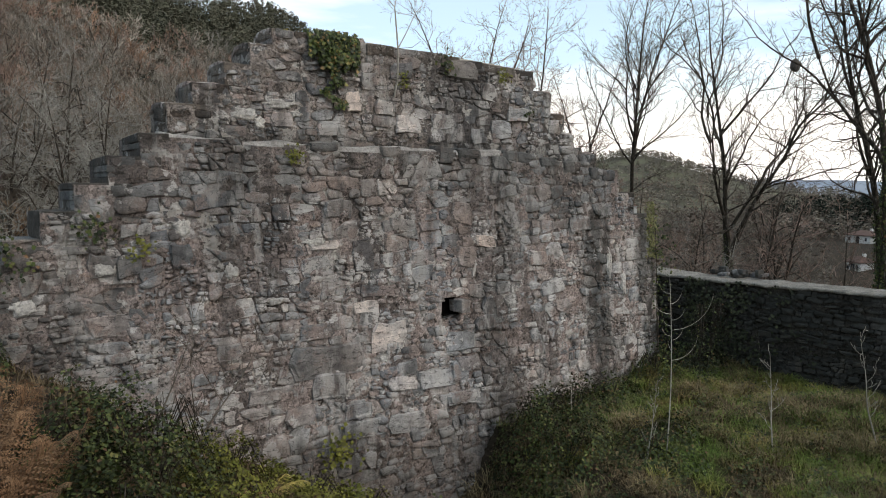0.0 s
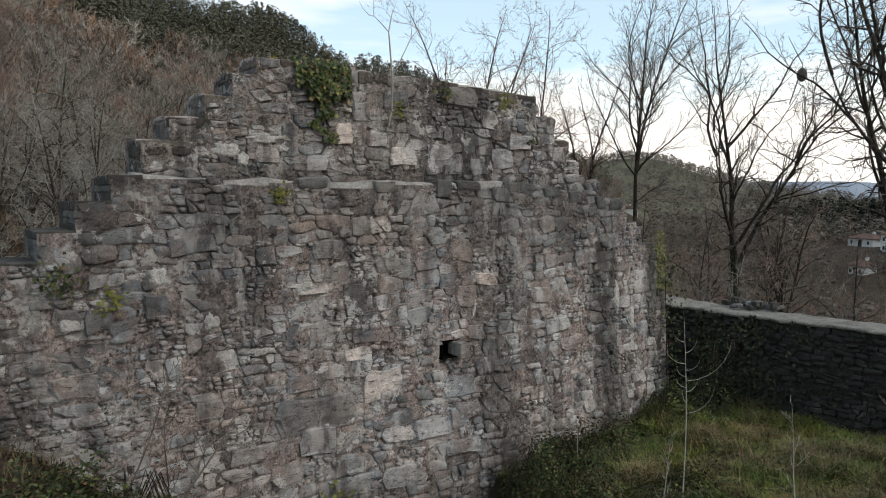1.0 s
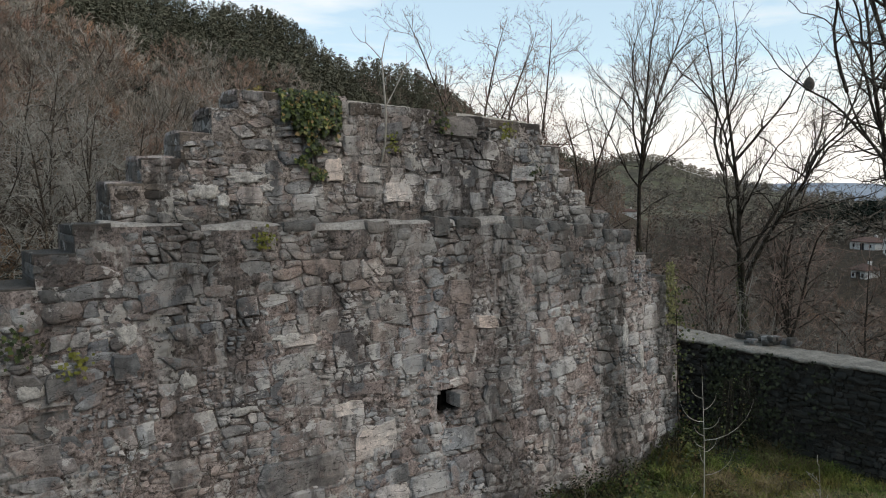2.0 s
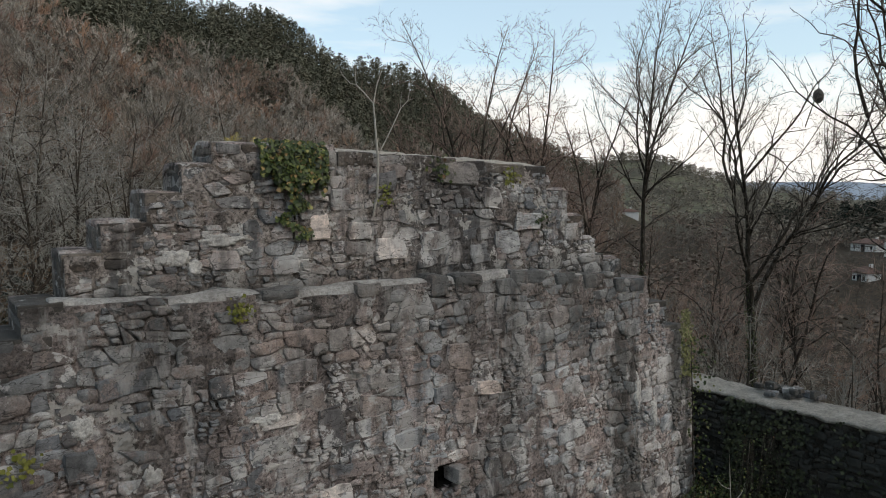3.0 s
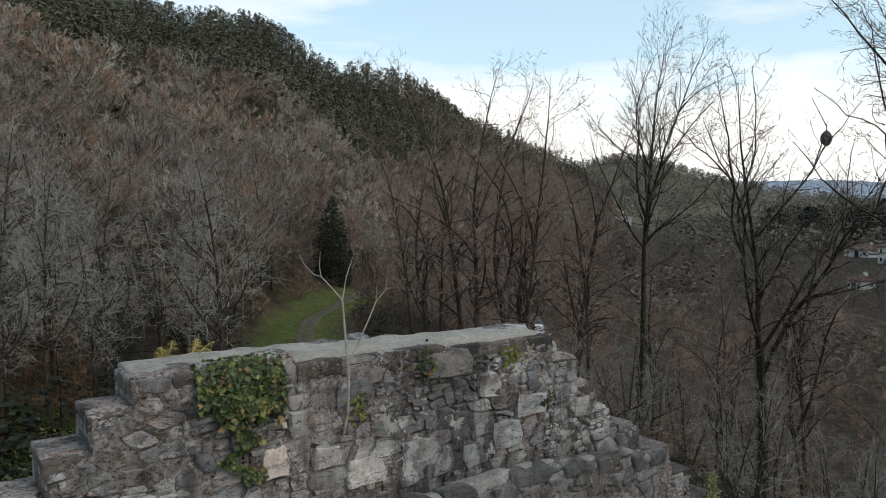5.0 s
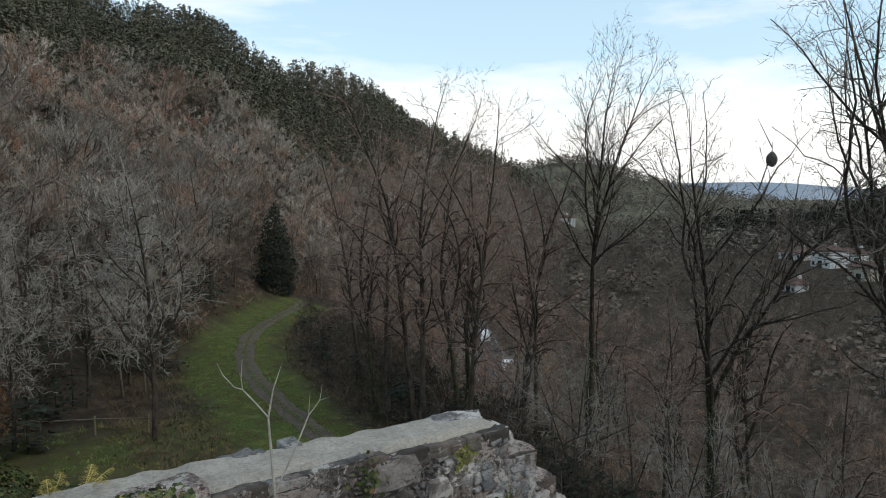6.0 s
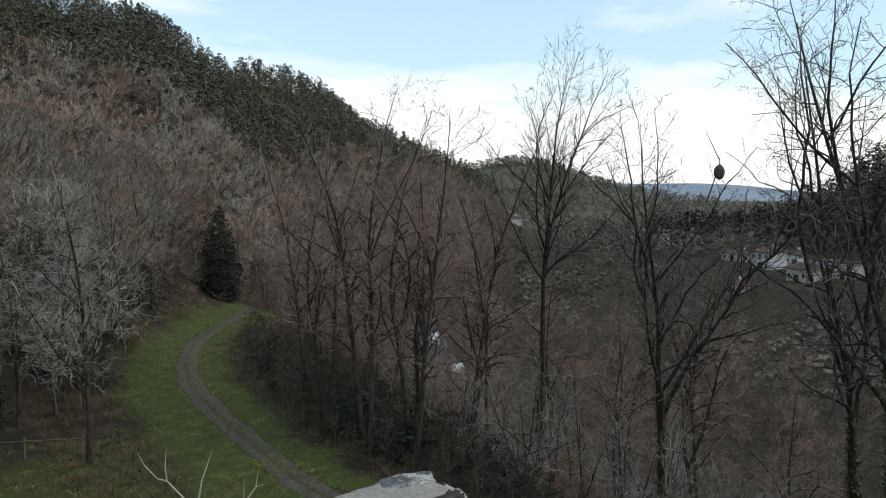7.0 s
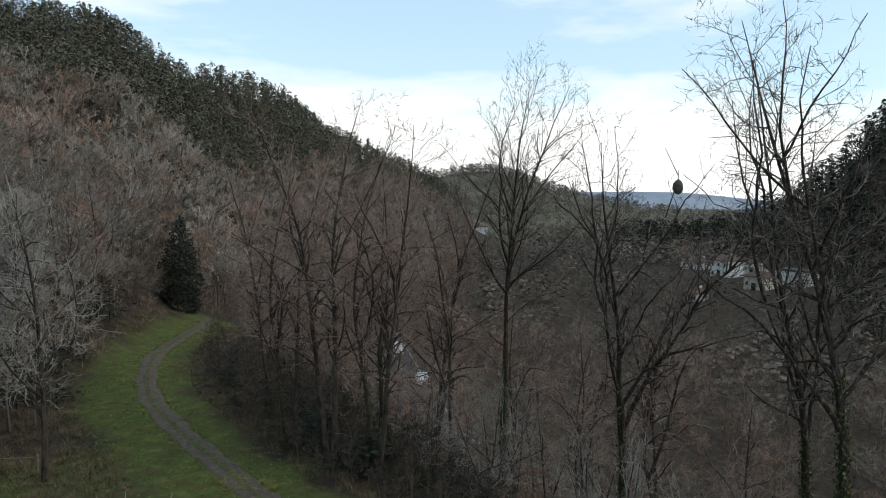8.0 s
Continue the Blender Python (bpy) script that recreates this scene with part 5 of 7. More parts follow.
def sprays(rs, segs, each, length, width):
    """More twigs along the given rows: each of them gets some shoots of about that length."""
    sg = np.repeat(np.asarray(segs, dtype=np.float64), each, axis=0)
    n = len(sg)
    a = sg[:, :3] + (sg[:, 3:6] - sg[:, :3]) * rs.uniform(0.1, 1.0, (n, 1))
    d = sg[:, 3:6] - sg[:, :3]
    d /= np.maximum(np.linalg.norm(d, axis=1, keepdims=True), 1e-9)
    d = d + rs.normal(0, 0.5, (n, 3)) + np.array([0, 0, 0.15])
    d /= np.linalg.norm(d, axis=1, keepdims=True)
    b = a + d * length * rs.uniform(0.5, 1.3, (n, 1))
    return np.concatenate([a, b, np.full((n, 1), width), np.zeros((n, 1))], axis=1)


def tree_mesh(rs, stems, mat_trunk, mat_crown, spray=1, **habit):
    """Two meshes for a tree of one or several stems."""
    tr, cr = bare(rs, stems, **habit)
    rows = np.array(cr)
    thick, fine_ = rows[:, 6] > 0.022, rows[:, 6] <= 0.0105
    tv, tf = tubes(tr, 8)
    pieces = []
    for pick, sides in ((thick, 5), (~thick & ~fine_, 3)):
        if pick.any():
            v, q = tubes(rows[pick], sides)
            pieces.append((v, np.concatenate([q[:, [0, 1, 2]], q[:, [0, 2, 3]]])))
    fine_rows = rows[~thick & fine_]
    pieces.append(slivers(fine_rows, rs))
    if spray:
        pieces.append(slivers(sprays(rs, fine_rows, spray, 0.28, 0.0072), rs))
    cv, cf = join(pieces)
    limbs = np.zeros(len(cf), dtype=np.int32)
    limbs[:int(thick.sum()) * 10] = 1                       # the thick limbs wear the trunk's bark
    return mesh_from("trunk", tv, tf, mat_trunk, True), mesh_from("crown", cv, cf, [mat_crown, mat_trunk], True, limbs)


def plant_tree(meshes, x, y, z, turn, size, label, group=""):
    ob = empty("bare_tree")
    for nm, me in zip(("trunk", "crown"), meshes):
        o = new(nm, me)
        o.parent = ob
    ob.matrix_world = pose(x, y, z, 0, 0, turn) @ Matrix.Diagonal((size, size, size, 1))
    tagged(ob, label, "tree", group)
    return ob


def leaves(centres, normals, size, rs, droop=0.0):
    """Small folded leaves, five-pointed outlines, at the centres: vertices and quads."""
    n = len(centres)
    c = np.asarray(centres, dtype=np.float64)
    nm = np.asarray(normals, dtype=np.float64) + rs.normal(0, 0.35, (n, 3))
    nm /= np.linalg.norm(nm, axis=1, keepdims=True)
    ref = rs.normal(0, 1, (n, 3)) + np.array([0, 0, -droop * 3])
    u = ref - nm * (ref * nm).sum(1, keepdims=True)
    u /= np.linalg.norm(u, axis=1, keepdims=True)
    v = np.cross(nm, u)
    s = (size * rs.uniform(0.6, 1.25, n))[:, None]
    tip, stem = c + u * s * 0.62, c - u * s * 0.45
    l, r = c + v * s * 0.5 + nm * s * 0.16, c - v * s * 0.5 + nm * s * 0.16
    verts = np.stack([stem, r, tip, l], axis=1).reshape(-1, 3)
    f = np.arange(n)[:, None] * 4
    faces = np.concatenate([np.concatenate([f, f + 1, f + 2], 1), np.concatenate([f, f + 2, f + 3], 1)])
    return verts, faces


rs = np.random.RandomState(5)
seeded = np.random.RandomState
# tall ash with two leaders; slender upright tree; slender forked tree; low-forking spreading tree; lichened tree with level limbs
TREES = [
    tree_mesh(seeded(3), [(-1, 0, -37, 0.3, 21.9, 0.22), (0, 0.545, -37, 19, 10.6, 0.11), (0, 0.60, 143, 22, 8.4, 0.075), (0, 0.55, -60, 44, 6.4, 0.055), (0, 0.53, 125, 46, 7.0, 0.06), (0, 0.72, 160, 20, 6.2, 0.05), (0, 0.46, -20, 58, 4.6, 0.04), (0, 0.64, 40, 28, 6.5, 0.05),
                          (1, 0.35, -37, 30, 6.0, 0.05), (0, 0.66, 230, 28, 5.5, 0.045), (0, 0.57, -110, 36, 5.6, 0.05), (0, 0.40, 143, 54, 4.0, 0.035), (2, 0.35, 150, 34, 4.6, 0.04), (1, 0.55, 20, 24, 4.6, 0.04)],
              M_BARK, M_TWIG, 1, bare_foot=0.52, longest=3.2, gap=(0.52, 0.30, 0.24), share=(0.40, 0.44, 0.55), up=0.10, crook=0.12, spread=(0.38, 0.75)),
    tree_mesh(seeded(14), [(-1, 0, 40, 2, 17.0, 0.15), (0, 0.5, 200, 18, 6.5, 0.065), (0, 0.42, 20, 22, 6.0, 0.06), (0, 0.30, 110, 34, 5.0, 0.05)], M_BARK_BROWN, M_TWIG_RED, 1, bare_foot=0.22, gap=(0.46, 0.33, 0.26), share=(0.30, 0.46, 0.55), up=0.12, spread=(0.4, 0.95), longest=2.8, crook=0.27, wander=0.05),
    tree_mesh(seeded(25), [(-1, 0, 10, 4, 15.0, 0.14), (0, 0.34, 150, 18, 8.5, 0.085), (0, 0.45, 280, 24, 6.5, 0.065), (0, 0.28, 40, 28, 6.0, 0.055)], M_BARK_BROWN, M_TWIG_RED, 1, bare_foot=0.30, gap=(0.46, 0.33, 0.26), share=(0.30, 0.46, 0.55), up=0.10, spread=(0.45, 1.05), longest=2.8, crook=0.27, wander=0.06),
    tree_mesh(seeded(36), [(-1, 0, 143, 0.3, 19.0, 0.22), (0, 0.36, 143, 3, 7.5, 0.13), (0, 0.38, -37, 18, 11.5, 0.12), (0, 0.44, -30, 32, 10.0, 0.09), (0, 0.64, 143, 24, 6.0, 0.07), (1, 0.80, 143, 20, 7.0, 0.07), (0, 0.68, -37, 32, 6.6, 0.07),
                           (2, 0.45, -50, 38, 6.5, 0.06), (2, 0.30, -37, 64, 6.0, 0.045), (1, 0.6, 60, 28, 6.0, 0.055), (0, 0.45, 60, 36, 6.5, 0.055), (1, 0.95, 100, 16, 6.0, 0.055), (5, 0.4, 170, 50, 4.0, 0.04), (0, 0.55, -90, 36, 6.0, 0.055), (3, 0.5, -37, 22, 5.0, 0.05), (2, 0.7, -20, 22, 4.5, 0.05)],
              M_BARK, M_TWIG, 1, bare_foot=0.50, longest=2.6, gap=(0.50, 0.30, 0.24), share=(0.38, 0.44, 0.55), up=0.08, crook=0.27, spread=(0.42, 0.95), kink=True),
    tree_mesh(seeded(47), [(-1, 0, 30, 3, 12.5, 0.15), (0, 0.22, 100, 58, 5.5, 0.07), (0, 0.28, 220, 60, 5.5, 0.07), (0, 0.34, 340, 55, 5.5, 0.07), (0, 0.45, 40, 45, 5.0, 0.06), (0, 0.52, 160, 42, 5.0, 0.06)],
              M_BARK_BROWN, M_BARK_PALE, 1, bare_foot=0.20, gap=(0.42, 0.28, 0.22), share=(0.36, 0.46, 0.55), up=0.0, spread=(0.6, 1.2), crook=0.30, longest=2.4, twig=0.010),
    tree_mesh(seeded(81), [(-1, 0, 0, 8, 7.0, 0.07), (-1, 0, 120, 16, 6.5, 0.06), (-1, 0, 240, 14, 6.0, 0.055), (0, 0.4, 60, 40, 3.5, 0.035), (1, 0.4, 180, 42, 3.5, 0.035), (2, 0.45, 300, 40, 3.0, 0.03)],
              M_BARK_BROWN, M_BARK_GREY, 1, bare_foot=0.22, gap=(0.42, 0.28, 0.22), share=(0.34, 0.46, 0.55), up=0.04, spread=(0.5, 1.1), crook=0.28, longest=1.9, twig=0.009),
]


def clad(tree, top, n):
    """Ivy leaves over the lower trunk of a tree, up to a height above its foot."""
    trunk = [c for c in tree.children if c.name.startswith("trunk")][0].data
    quads = [q for q in trunk.polygons if q.center.z < top and len(q.vertices) == 4]
    cs, ns = [], []
    for i in range(n):
        q = quads[rs.randint(len(quads))]
        a, b, c, d = (trunk.vertices[v].co for v in q.vertices)
        u, w = rs.rand(), rs.rand()
        pt = (a * (1 - u) + b * u) * (1 - w) + (d * (1 - u) + c * u) * w
        if rs.rand() > (1.15 - pt.z / top) * 1.6:
            continue
        cs.append(tuple(pt + q.normal * rs.uniform(0.0, 0.13)))
        ns.append(tuple(q.normal))
    lv, lf = leaves(np.array(cs), np.array(ns), 0.075, rs, 0.5)
    o = new("ivy", mesh_from("ivy", lv, lf, M_BRAMBLE))
    o.parent = tree
    tagged(o, "dark green ivy leaves on the trunk")


# x, y, mesh, turn, size
BELT = [(34.8, 30.7, 0, 0, 1.0), (31.5, 21.6, 3, 0, 1.0), (27.1, 31.8, 1, 0, 1.00), (28.0, 33.3, 2, 90, 1.16), (26.3, 33.9, 1, 140, 1.12), (29.6, 34.6, 2, 200, 1.11), (27.4, 36.2, 1, 260, 1.13),
        (30.4, 31.2, 2, 310, 1.00), (32.6, 33.8, 1, 45, 1.05), (26.6, 38.6, 2, 75, 1.05), (28.9, 41.0, 1, 120, 1.00), (33.4, 38.2, 2, 15, 1.05), (30.5, 46.0, 1, 222, 1.00), (36.8, 36.4, 1, 300, 1.00)]
BELT += [(41.0, 24.9, 2, 110, 1.30), (38.2, 28.4, 2, 190, 0.9), (35.5, 26.0, 2, 30, 0.78), (43.5, 31.5, 1, 60, 0.9), (47.0, 28.0, 0, 250, 0.85), (40.0, 34.0, 2, 10, 0.9), (33.6, 49.0, 2, 160, 0.85),
        (34.0, 17.2, 2, 350, 0.8), (46.0, 22.0, 2, 10, 0.85), (52.0, 33.0, 1, 130, 0.9), (50.0, 40.0, 2, 99, 0.9), (44.0, 46.0, 1, 12, 0.9), (38.5, 46.5, 2, 320, 0.9)]
for x, y, k, turn, size in BELT:
    name = ("tall bare tree with open twiggy crown", "slender bare tree with upright branches", "slender bare tree with upright branches", "many-stemmed bare tree with spreading dark limbs")[k]
    ob = plant_tree(TREES[k], x, y, height_at(x, y) - 0.15, turn, size, name, "trees on the slope behind the wall")
    if k in (0, 3) or (x < 30 and k == 2):
        clad(ob, 8.5 if k != 2 else 5.5, 2600 if k != 2 else 800)
for x, y, turn, size in ((15.9, 41.8, 0, 1.12), (9.0, 47.5, 70, 0.95), (3.5, 40.0, 150, 0.9), (12.5, 52.0, 200, 1.0), (20.5, 60.0, 280, 1.0), (-2.0, 33.0, 40, 0.95), (-8.0, 27.0, 110, 0.9), (26.5, 70.5, 330, 1.0), (33.0, 79.0, 15, 1.0), (-1.5, 22.5, 260, 0.72), (11.5, 46.8, 33, 0.85), (6.5, 43.5, 85, 0.8), (6.0, 50.5, 190, 1.0), (15.0, 50.0, 300, 0.9), (18.5, 54.0, 120, 0.85), (1.0, 45.0, 240, 0.95), (9.5, 55.0, 10, 1.0), (22.0, 65.0, 62, 0.95), (2.5, 34.5, 310, 0.7), (-4.0, 39.0, 200, 0.95), (-6.5, 30.5, 20, 1.0), (-10.5, 35.0, 130, 1.05), (-3.8, 26.5, 75, 0.85), (6.0, 40.6, 15, 0.95), (8.2, 43.4, 100, 1.0), (7.0, 47.0, 215, 1.1), (10.2, 43.6, 290, 0.8)):
    plant_tree(TREES[4], x, y, height_at(x, y) - 0.1, turn, size, "grey lichened bare tree with drooping twigs", "lichened trees at the hill's foot")

for x, y, turn, size in ((27.5, 19.5, 0, 0.95), (29.5, 27.0, 70, 1.0), (33.5, 24.5, 150, 1.1), (36.5, 21.0, 210, 1.05), (28.5, 15.8, 280, 0.9), (33.0, 18.6, 330, 1.0), (38.0, 25.0, 40, 1.15), (37.5, 32.0, 100, 1.1), (31.5, 28.6, 190, 0.9), (42.0, 29.0, 250, 1.2), (35.0, 15.0, 15, 1.0), (40.5, 19.5, 130, 1.1), (44.0, 34.5, 170, 1.2), (32.2, 39.5, 60, 1.0), (29.6, 30.6, 310, 0.85), (47.0, 24.0, 20, 1.2)):
    plant_tree(TREES[5], x, y, height_at(x, y) - 0.1, turn, size, "grey many-stemmed bare scrub tree", "scrub trees on the slope")

# the tall pair with ivy-clad trunks beside the low wall
pair = tree_mesh(seeded(58), [(-1, 0, 160, 1, 20.0, 0.20), (0, 0.46, 143, 34, 4.5, 0.08), (0, 0.50, -37, 38, 6.0, 0.065), (0, 0.56, 143, 28, 7.5, 0.07), (0, 0.64, -37, 32, 6.0, 0.06), (1, 0.85, 143, 10, 6.0, 0.055), (1, 0.5, 160, 56, 4.5, 0.045), (0, 0.72, 140, 34, 5.5, 0.055), (0, 0.52, 60, 38, 5.5, 0.05),
                              (3, 0.5, 150, 48, 4.5, 0.045), (0, 0.66, 240, 38, 4.5, 0.045), (0, 0.80, -40, 32, 4.0, 0.04)],
                 M_BARK, M_TWIG, 1, bare_foot=0.48, longest=2.6, gap=(0.54, 0.33, 0.25), share=(0.38, 0.44, 0.55), crook=0.28, up=0.05, spread=(0.5, 1.1), kink=True)
pair2 = tree_mesh(seeded(69), [(-1, 0, -20, 1, 22.0, 0.22), (0, 0.46, -37, 30, 10.0, 0.09), (0, 0.52, 143, 32, 7.0, 0.065), (0, 0.60, -30, 32, 7.5, 0.065), (0, 0.66, 150, 28, 6.5, 0.06), (1, 0.4, -37, 52, 5.5, 0.05), (0, 0.48, 50, 44, 6.0, 0.05), (0, 0.74, -40, 30, 5.0, 0.045), (0, 0.78, 140, 26, 4.5, 0.045), (0, 0.56, 230, 42, 5.0, 0.045)],
                  M_BARK, M_TWIG, 1, bare_foot=0.48, longest=2.6, gap=(0.54, 0.33, 0.25), share=(0.38, 0.44, 0.55), crook=0.28, up=0.05, spread=(0.5, 1.1), kink=True)
for me, x, y in ((pair, 24.2, 11.9), (pair2, 30.0, 13.8)):
    z = height_at(x, y)
    ob = plant_tree(me, x, y, z - 0.2, 0, 1.0, "tall bare tree with ivy-clad dark trunk", "ivy-clad trees")
    clad(ob, 10.5, 4200)

# paper nest high in a crown
bm = bmesh.new()
bmesh.ops.create_icosphere(bm, subdivisions=3, radius=0.5)
for v in bm.verts:
    f = 1 + 0.10 * noise.noise(v.co * 4.0) + 0.04 * noise.noise(v.co * 11.0)
    v.co = Vector((v.co.x * 0.54 * f, v.co.y * 0.54 * f, v.co.z * 0.78 * f - 0.12 * (v.co.x ** 2 + v.co.y ** 2)))
nest = empty("paper_nest", (41.07, 24.3, 12.63))
part("shell", bm, M_NEST, nest)
tv, tf = tubes([(0, 0, 0.3, 0.25, 0.1, 0.9, 0.03, 0.015), (0, 0, 0.35, -0.3, 0.5, -1.6, 0.03, 0.035), (0.0, 0.0, 0.6, -0.9, 0.3, 2.0, 0.03, 0.012)], 5)
o = new("twig", mesh_from("twig", tv, tf, M_BARK, True))
o.parent = nest
tagged(nest, "large grey papery insect nest among bare twigs", "nest")

# dark conifer beside the track


def conifer(rs, tall, wide, layers, per):
    cs, ns = [], []
    for i in range(layers):
        f = i / (layers - 1)
        z = tall * (0.04 + 0.95 * f)
        r = wide * 0.5 * min(1.0, 1.9 * (1 - f)) ** 0.7 * (0.72 + 0.5 * rs.rand()) + 0.08
        k = max(3, int(per * (1 - f) ** 0.9))
        a = rs.uniform(0, 6.28, k)
        q = r * np.sqrt(rs.uniform(0.2, 1.0, k))
        cs.append(np.stack([q * np.cos(a), q * np.sin(a), z - 0.28 * q + rs.normal(0, 0.15, k)], 1))
        ns.append(np.stack([np.cos(a) * 0.6, np.sin(a) * 0.6, np.full(k, 0.7)], 1))
    return leaves(np.concatenate(cs), np.concatenate(ns), 0.23, rs, 0.5)


for x, y, tall, wide in ((44.5, 85.3, 10.8, 4.4),):
    ob = empty("conifer", (x, y, height_at(x, y) - 0.1))
    lv, lf = conifer(rs, tall, wide, 40, 330)
    o = new("foliage", mesh_from("foliage", lv, lf, M_FIR))
    o.parent = ob
    tv, tf = tubes([(0, 0, 0, 0, 0, tall * 0.96, 0.2, 0.02)], 7)
    o = new("trunk", mesh_from("trunk", tv, tf, M_BARK))
    o.parent = ob
    tagged(ob, "dark green conical conifer by the track", "tree")

# ---- woods: far bare trees, joined ----


def bush_tree(rs, n_limb=9, n_twig=6, n_fine=2, thin=1.0, reach=1.0):
    """A light bare tree one metre tall with a domed crown of twigs that point outwards: segment rows."""
    seg = []
    d = unit(np.array([rs.normal(0, 0.08), rs.normal(0, 0.08), 1.0]))
    stem = [np.zeros(3)]
    for i in range(3):
        q = stem[-1] + unit(d + rs.normal(0, 0.10, 3)) * 0.25
        seg.append((*stem[-1], *q, 0.015 - 0.004 * i, 0.011 - 0.004 * i))
        stem.append(q)
    heart = np.array([0.0, 0.0, 0.42])
    for c in range(n_limb):
        f = rs.uniform(0.25, 1.0) * 3
        i = min(int(f), 2)
        o = stem[i] + (stem[i + 1] - stem[i]) * (f - i)
        a, tilt = 2.4 * c + rs.uniform(-0.5, 0.5), rs.uniform(0.25, 1.45)
        e = o + np.array([math.cos(a) * math.sin(tilt), math.sin(a) * math.sin(tilt), math.cos(tilt) * 0.8 + 0.12]) * rs.uniform(0.24, 0.36)
        mid = (o + e) / 2 + rs.normal(0, 0.02, 3)
        seg += [(*o, *mid, 0.0065, 0.0055), (*mid, *e, 0.0055, 0.0022)]
        for t in range(n_twig):
            b = o + (e - o) * rs.uniform(0.35, 1.0)
            tip = b + unit(unit(b - heart) * 0.9 + rs.normal(0, 0.45, 3) + np.array([0, 0, 0.35])) * rs.uniform(0.09, 0.19) * reach
            seg.append((*b, *tip, 0.0042 * thin, 0.0016))
            for u in range(n_fine):
                b2 = b + (tip - b) * rs.uniform(0.1, 0.95)
                t2 = b2 + unit(unit(tip - b) + rs.normal(0, 0.45, 3)) * rs.uniform(0.05, 0.12) * reach
                seg.append((*b2, *t2, 0.0038 * thin, 0.0012))
    return np.array(seg)


def light_tree(seg):
    """Triangles of a light tree: prisms for its limbs, pointed twigs for the rest."""
    thick = seg[:, 7] > 0.002
    v, q = tubes(seg[thick], 3)
    tri = np.concatenate([q[:, [0, 1, 2]], q[:, [0, 2, 3]]])
    w, f = slivers(seg[~thick], np.random.RandomState(4))
    return (*join([(v, tri), (w, f)]), np.concatenate([np.ones(len(tri), dtype=np.int32), np.zeros(len(f), dtype=np.int32)]))


def scatter_woods(name, spots, mat, protos, rs, tall, label, tone=(0.60, 1.35)):
    """Joins copies of light trees at the spots (x, y)."""
    vs, fs, ids, tones, n = [], [], [], [], 0
    meshes = [light_tree(p) for p in protos]
    zs = height(spots[:, 0], spots[:, 1])
    for (x, y), z in zip(spots, zs):
        v, f, mi = meshes[rs.randint(len(meshes))]
        s = rs.uniform(*tall)
        a = rs.uniform(0, 6.28)
        c, sn = math.cos(a), math.sin(a)
        wide = s * rs.uniform(0.85, 1.25)
        q = np.empty_like(v)
        q[:, 0] = x + (v[:, 0] * c - v[:, 1] * sn) * wide
        q[:, 1] = y + (v[:, 0] * sn + v[:, 1] * c) * wide
        q[:, 2] = z - 0.2 + v[:, 2] * s
        ids.append(mi)
        tones.append(np.full(len(v), rs.uniform(*tone)))
        vs.append(q)
        fs.append(f + n)
        n += len(v)
    ob = new(name, toned(mesh_from(name, np.concatenate(vs), np.concatenate(fs), [mat, M_BARK_WOODS], False, np.concatenate(ids)), np.concatenate(tones)))
    tagged(ob, label, "woods", "", "stuff")


def spots_in(rs, n, x0, x1, y0, y1, test):
    x, y = rs.uniform(x0, x1, n), rs.uniform(y0, y1, n)
    ok = test(x, y)
    return np.stack([x[ok], y[ok]], axis=1)


protos = [bush_tree(rs, 10, 6, 3, 1.5, 0.85) for _ in range(7)]
fine = [bush_tree(rs, 11, 9, 4, 0.80, 0.74) for _ in range(6)]


def clear(x, y):
    """Off the track, away from the wall, and not in the open strip before the conifer."""
    az = np.degrees(np.arctan2(y - 5.6, x - 4.2))
    strip = (np.abs(az - 63.2) < 2.6) & (y > 48) & (y < 92)
    return (off_track(x, y) > 4.6) & ((y > 20) | (x > 21) | (x < -6)) & ~strip


def ahead(x, y):
    """The side of the place that lies before the walk."""
    az = np.degrees(np.arctan2(y - 5.6, x - 4.2))
    return (az > 4) & (az < 103)



def facing(x, y):
    """The stretch of hillside that faces the walk."""
    az = np.degrees(np.arctan2(y - 5.6, x - 4.2))
    return (az > 42) & (az < 88)


def line_split(x, y):
    """Where the evergreen plantation begins on the hillside."""
    return hill_share(x, y) - (0.30 + 0.05 * waves(x, y, 70, 12) + 0.08 * smooth01((np.degrees(np.arctan2(y - 5.6, x - 4.2)) - 62) / 14) + 0.16 * smooth01((60 - np.degrees(np.arctan2(y - 5.6, x - 4.2))) / 9))


near_hill = spots_in(rs, 2200, -50, 90, 15, 150, lambda x, y: (hill_share(x, y) > -0.01) & (line_split(x, y) < 0.06) & clear(x, y) & ahead(x, y) & (np.hypot(x, y) < 125) & (np.hypot(x - 4, y - 5) > 52))
for mat, a, b, lab in ((M_WOODS_PALE, 0, 170, "pale grey-brown bare woods on the hillside"), (M_WOODS, 170, 310, "bare brown winter woods on the hillside"), (M_WOODS_DARK, 310, 410, "russet-brown bare woods on the hillside")):
    scatter_woods("hillside_woods", near_hill[a:b], mat, fine, rs, (6.5, 10.5), lab)
grey = spots_in(rs, 700, -40, 70, 18, 120, lambda x, y: (hill_share(x, y) > -0.02) & (hill_share(x, y) < 0.2) & clear(x, y) & ahead(x, y) & (np.hypot(x - 4, y - 5) > 46))
scatter_woods("lichened_woods", grey[:170], M_WOODS_GREY, fine, rs, (6.0, 9.5), "grey lichened bare trees on the hillside")
far_protos = [bush_tree(rs, 9, 11, 3, 1.25, 0.66) for _ in range(6)]
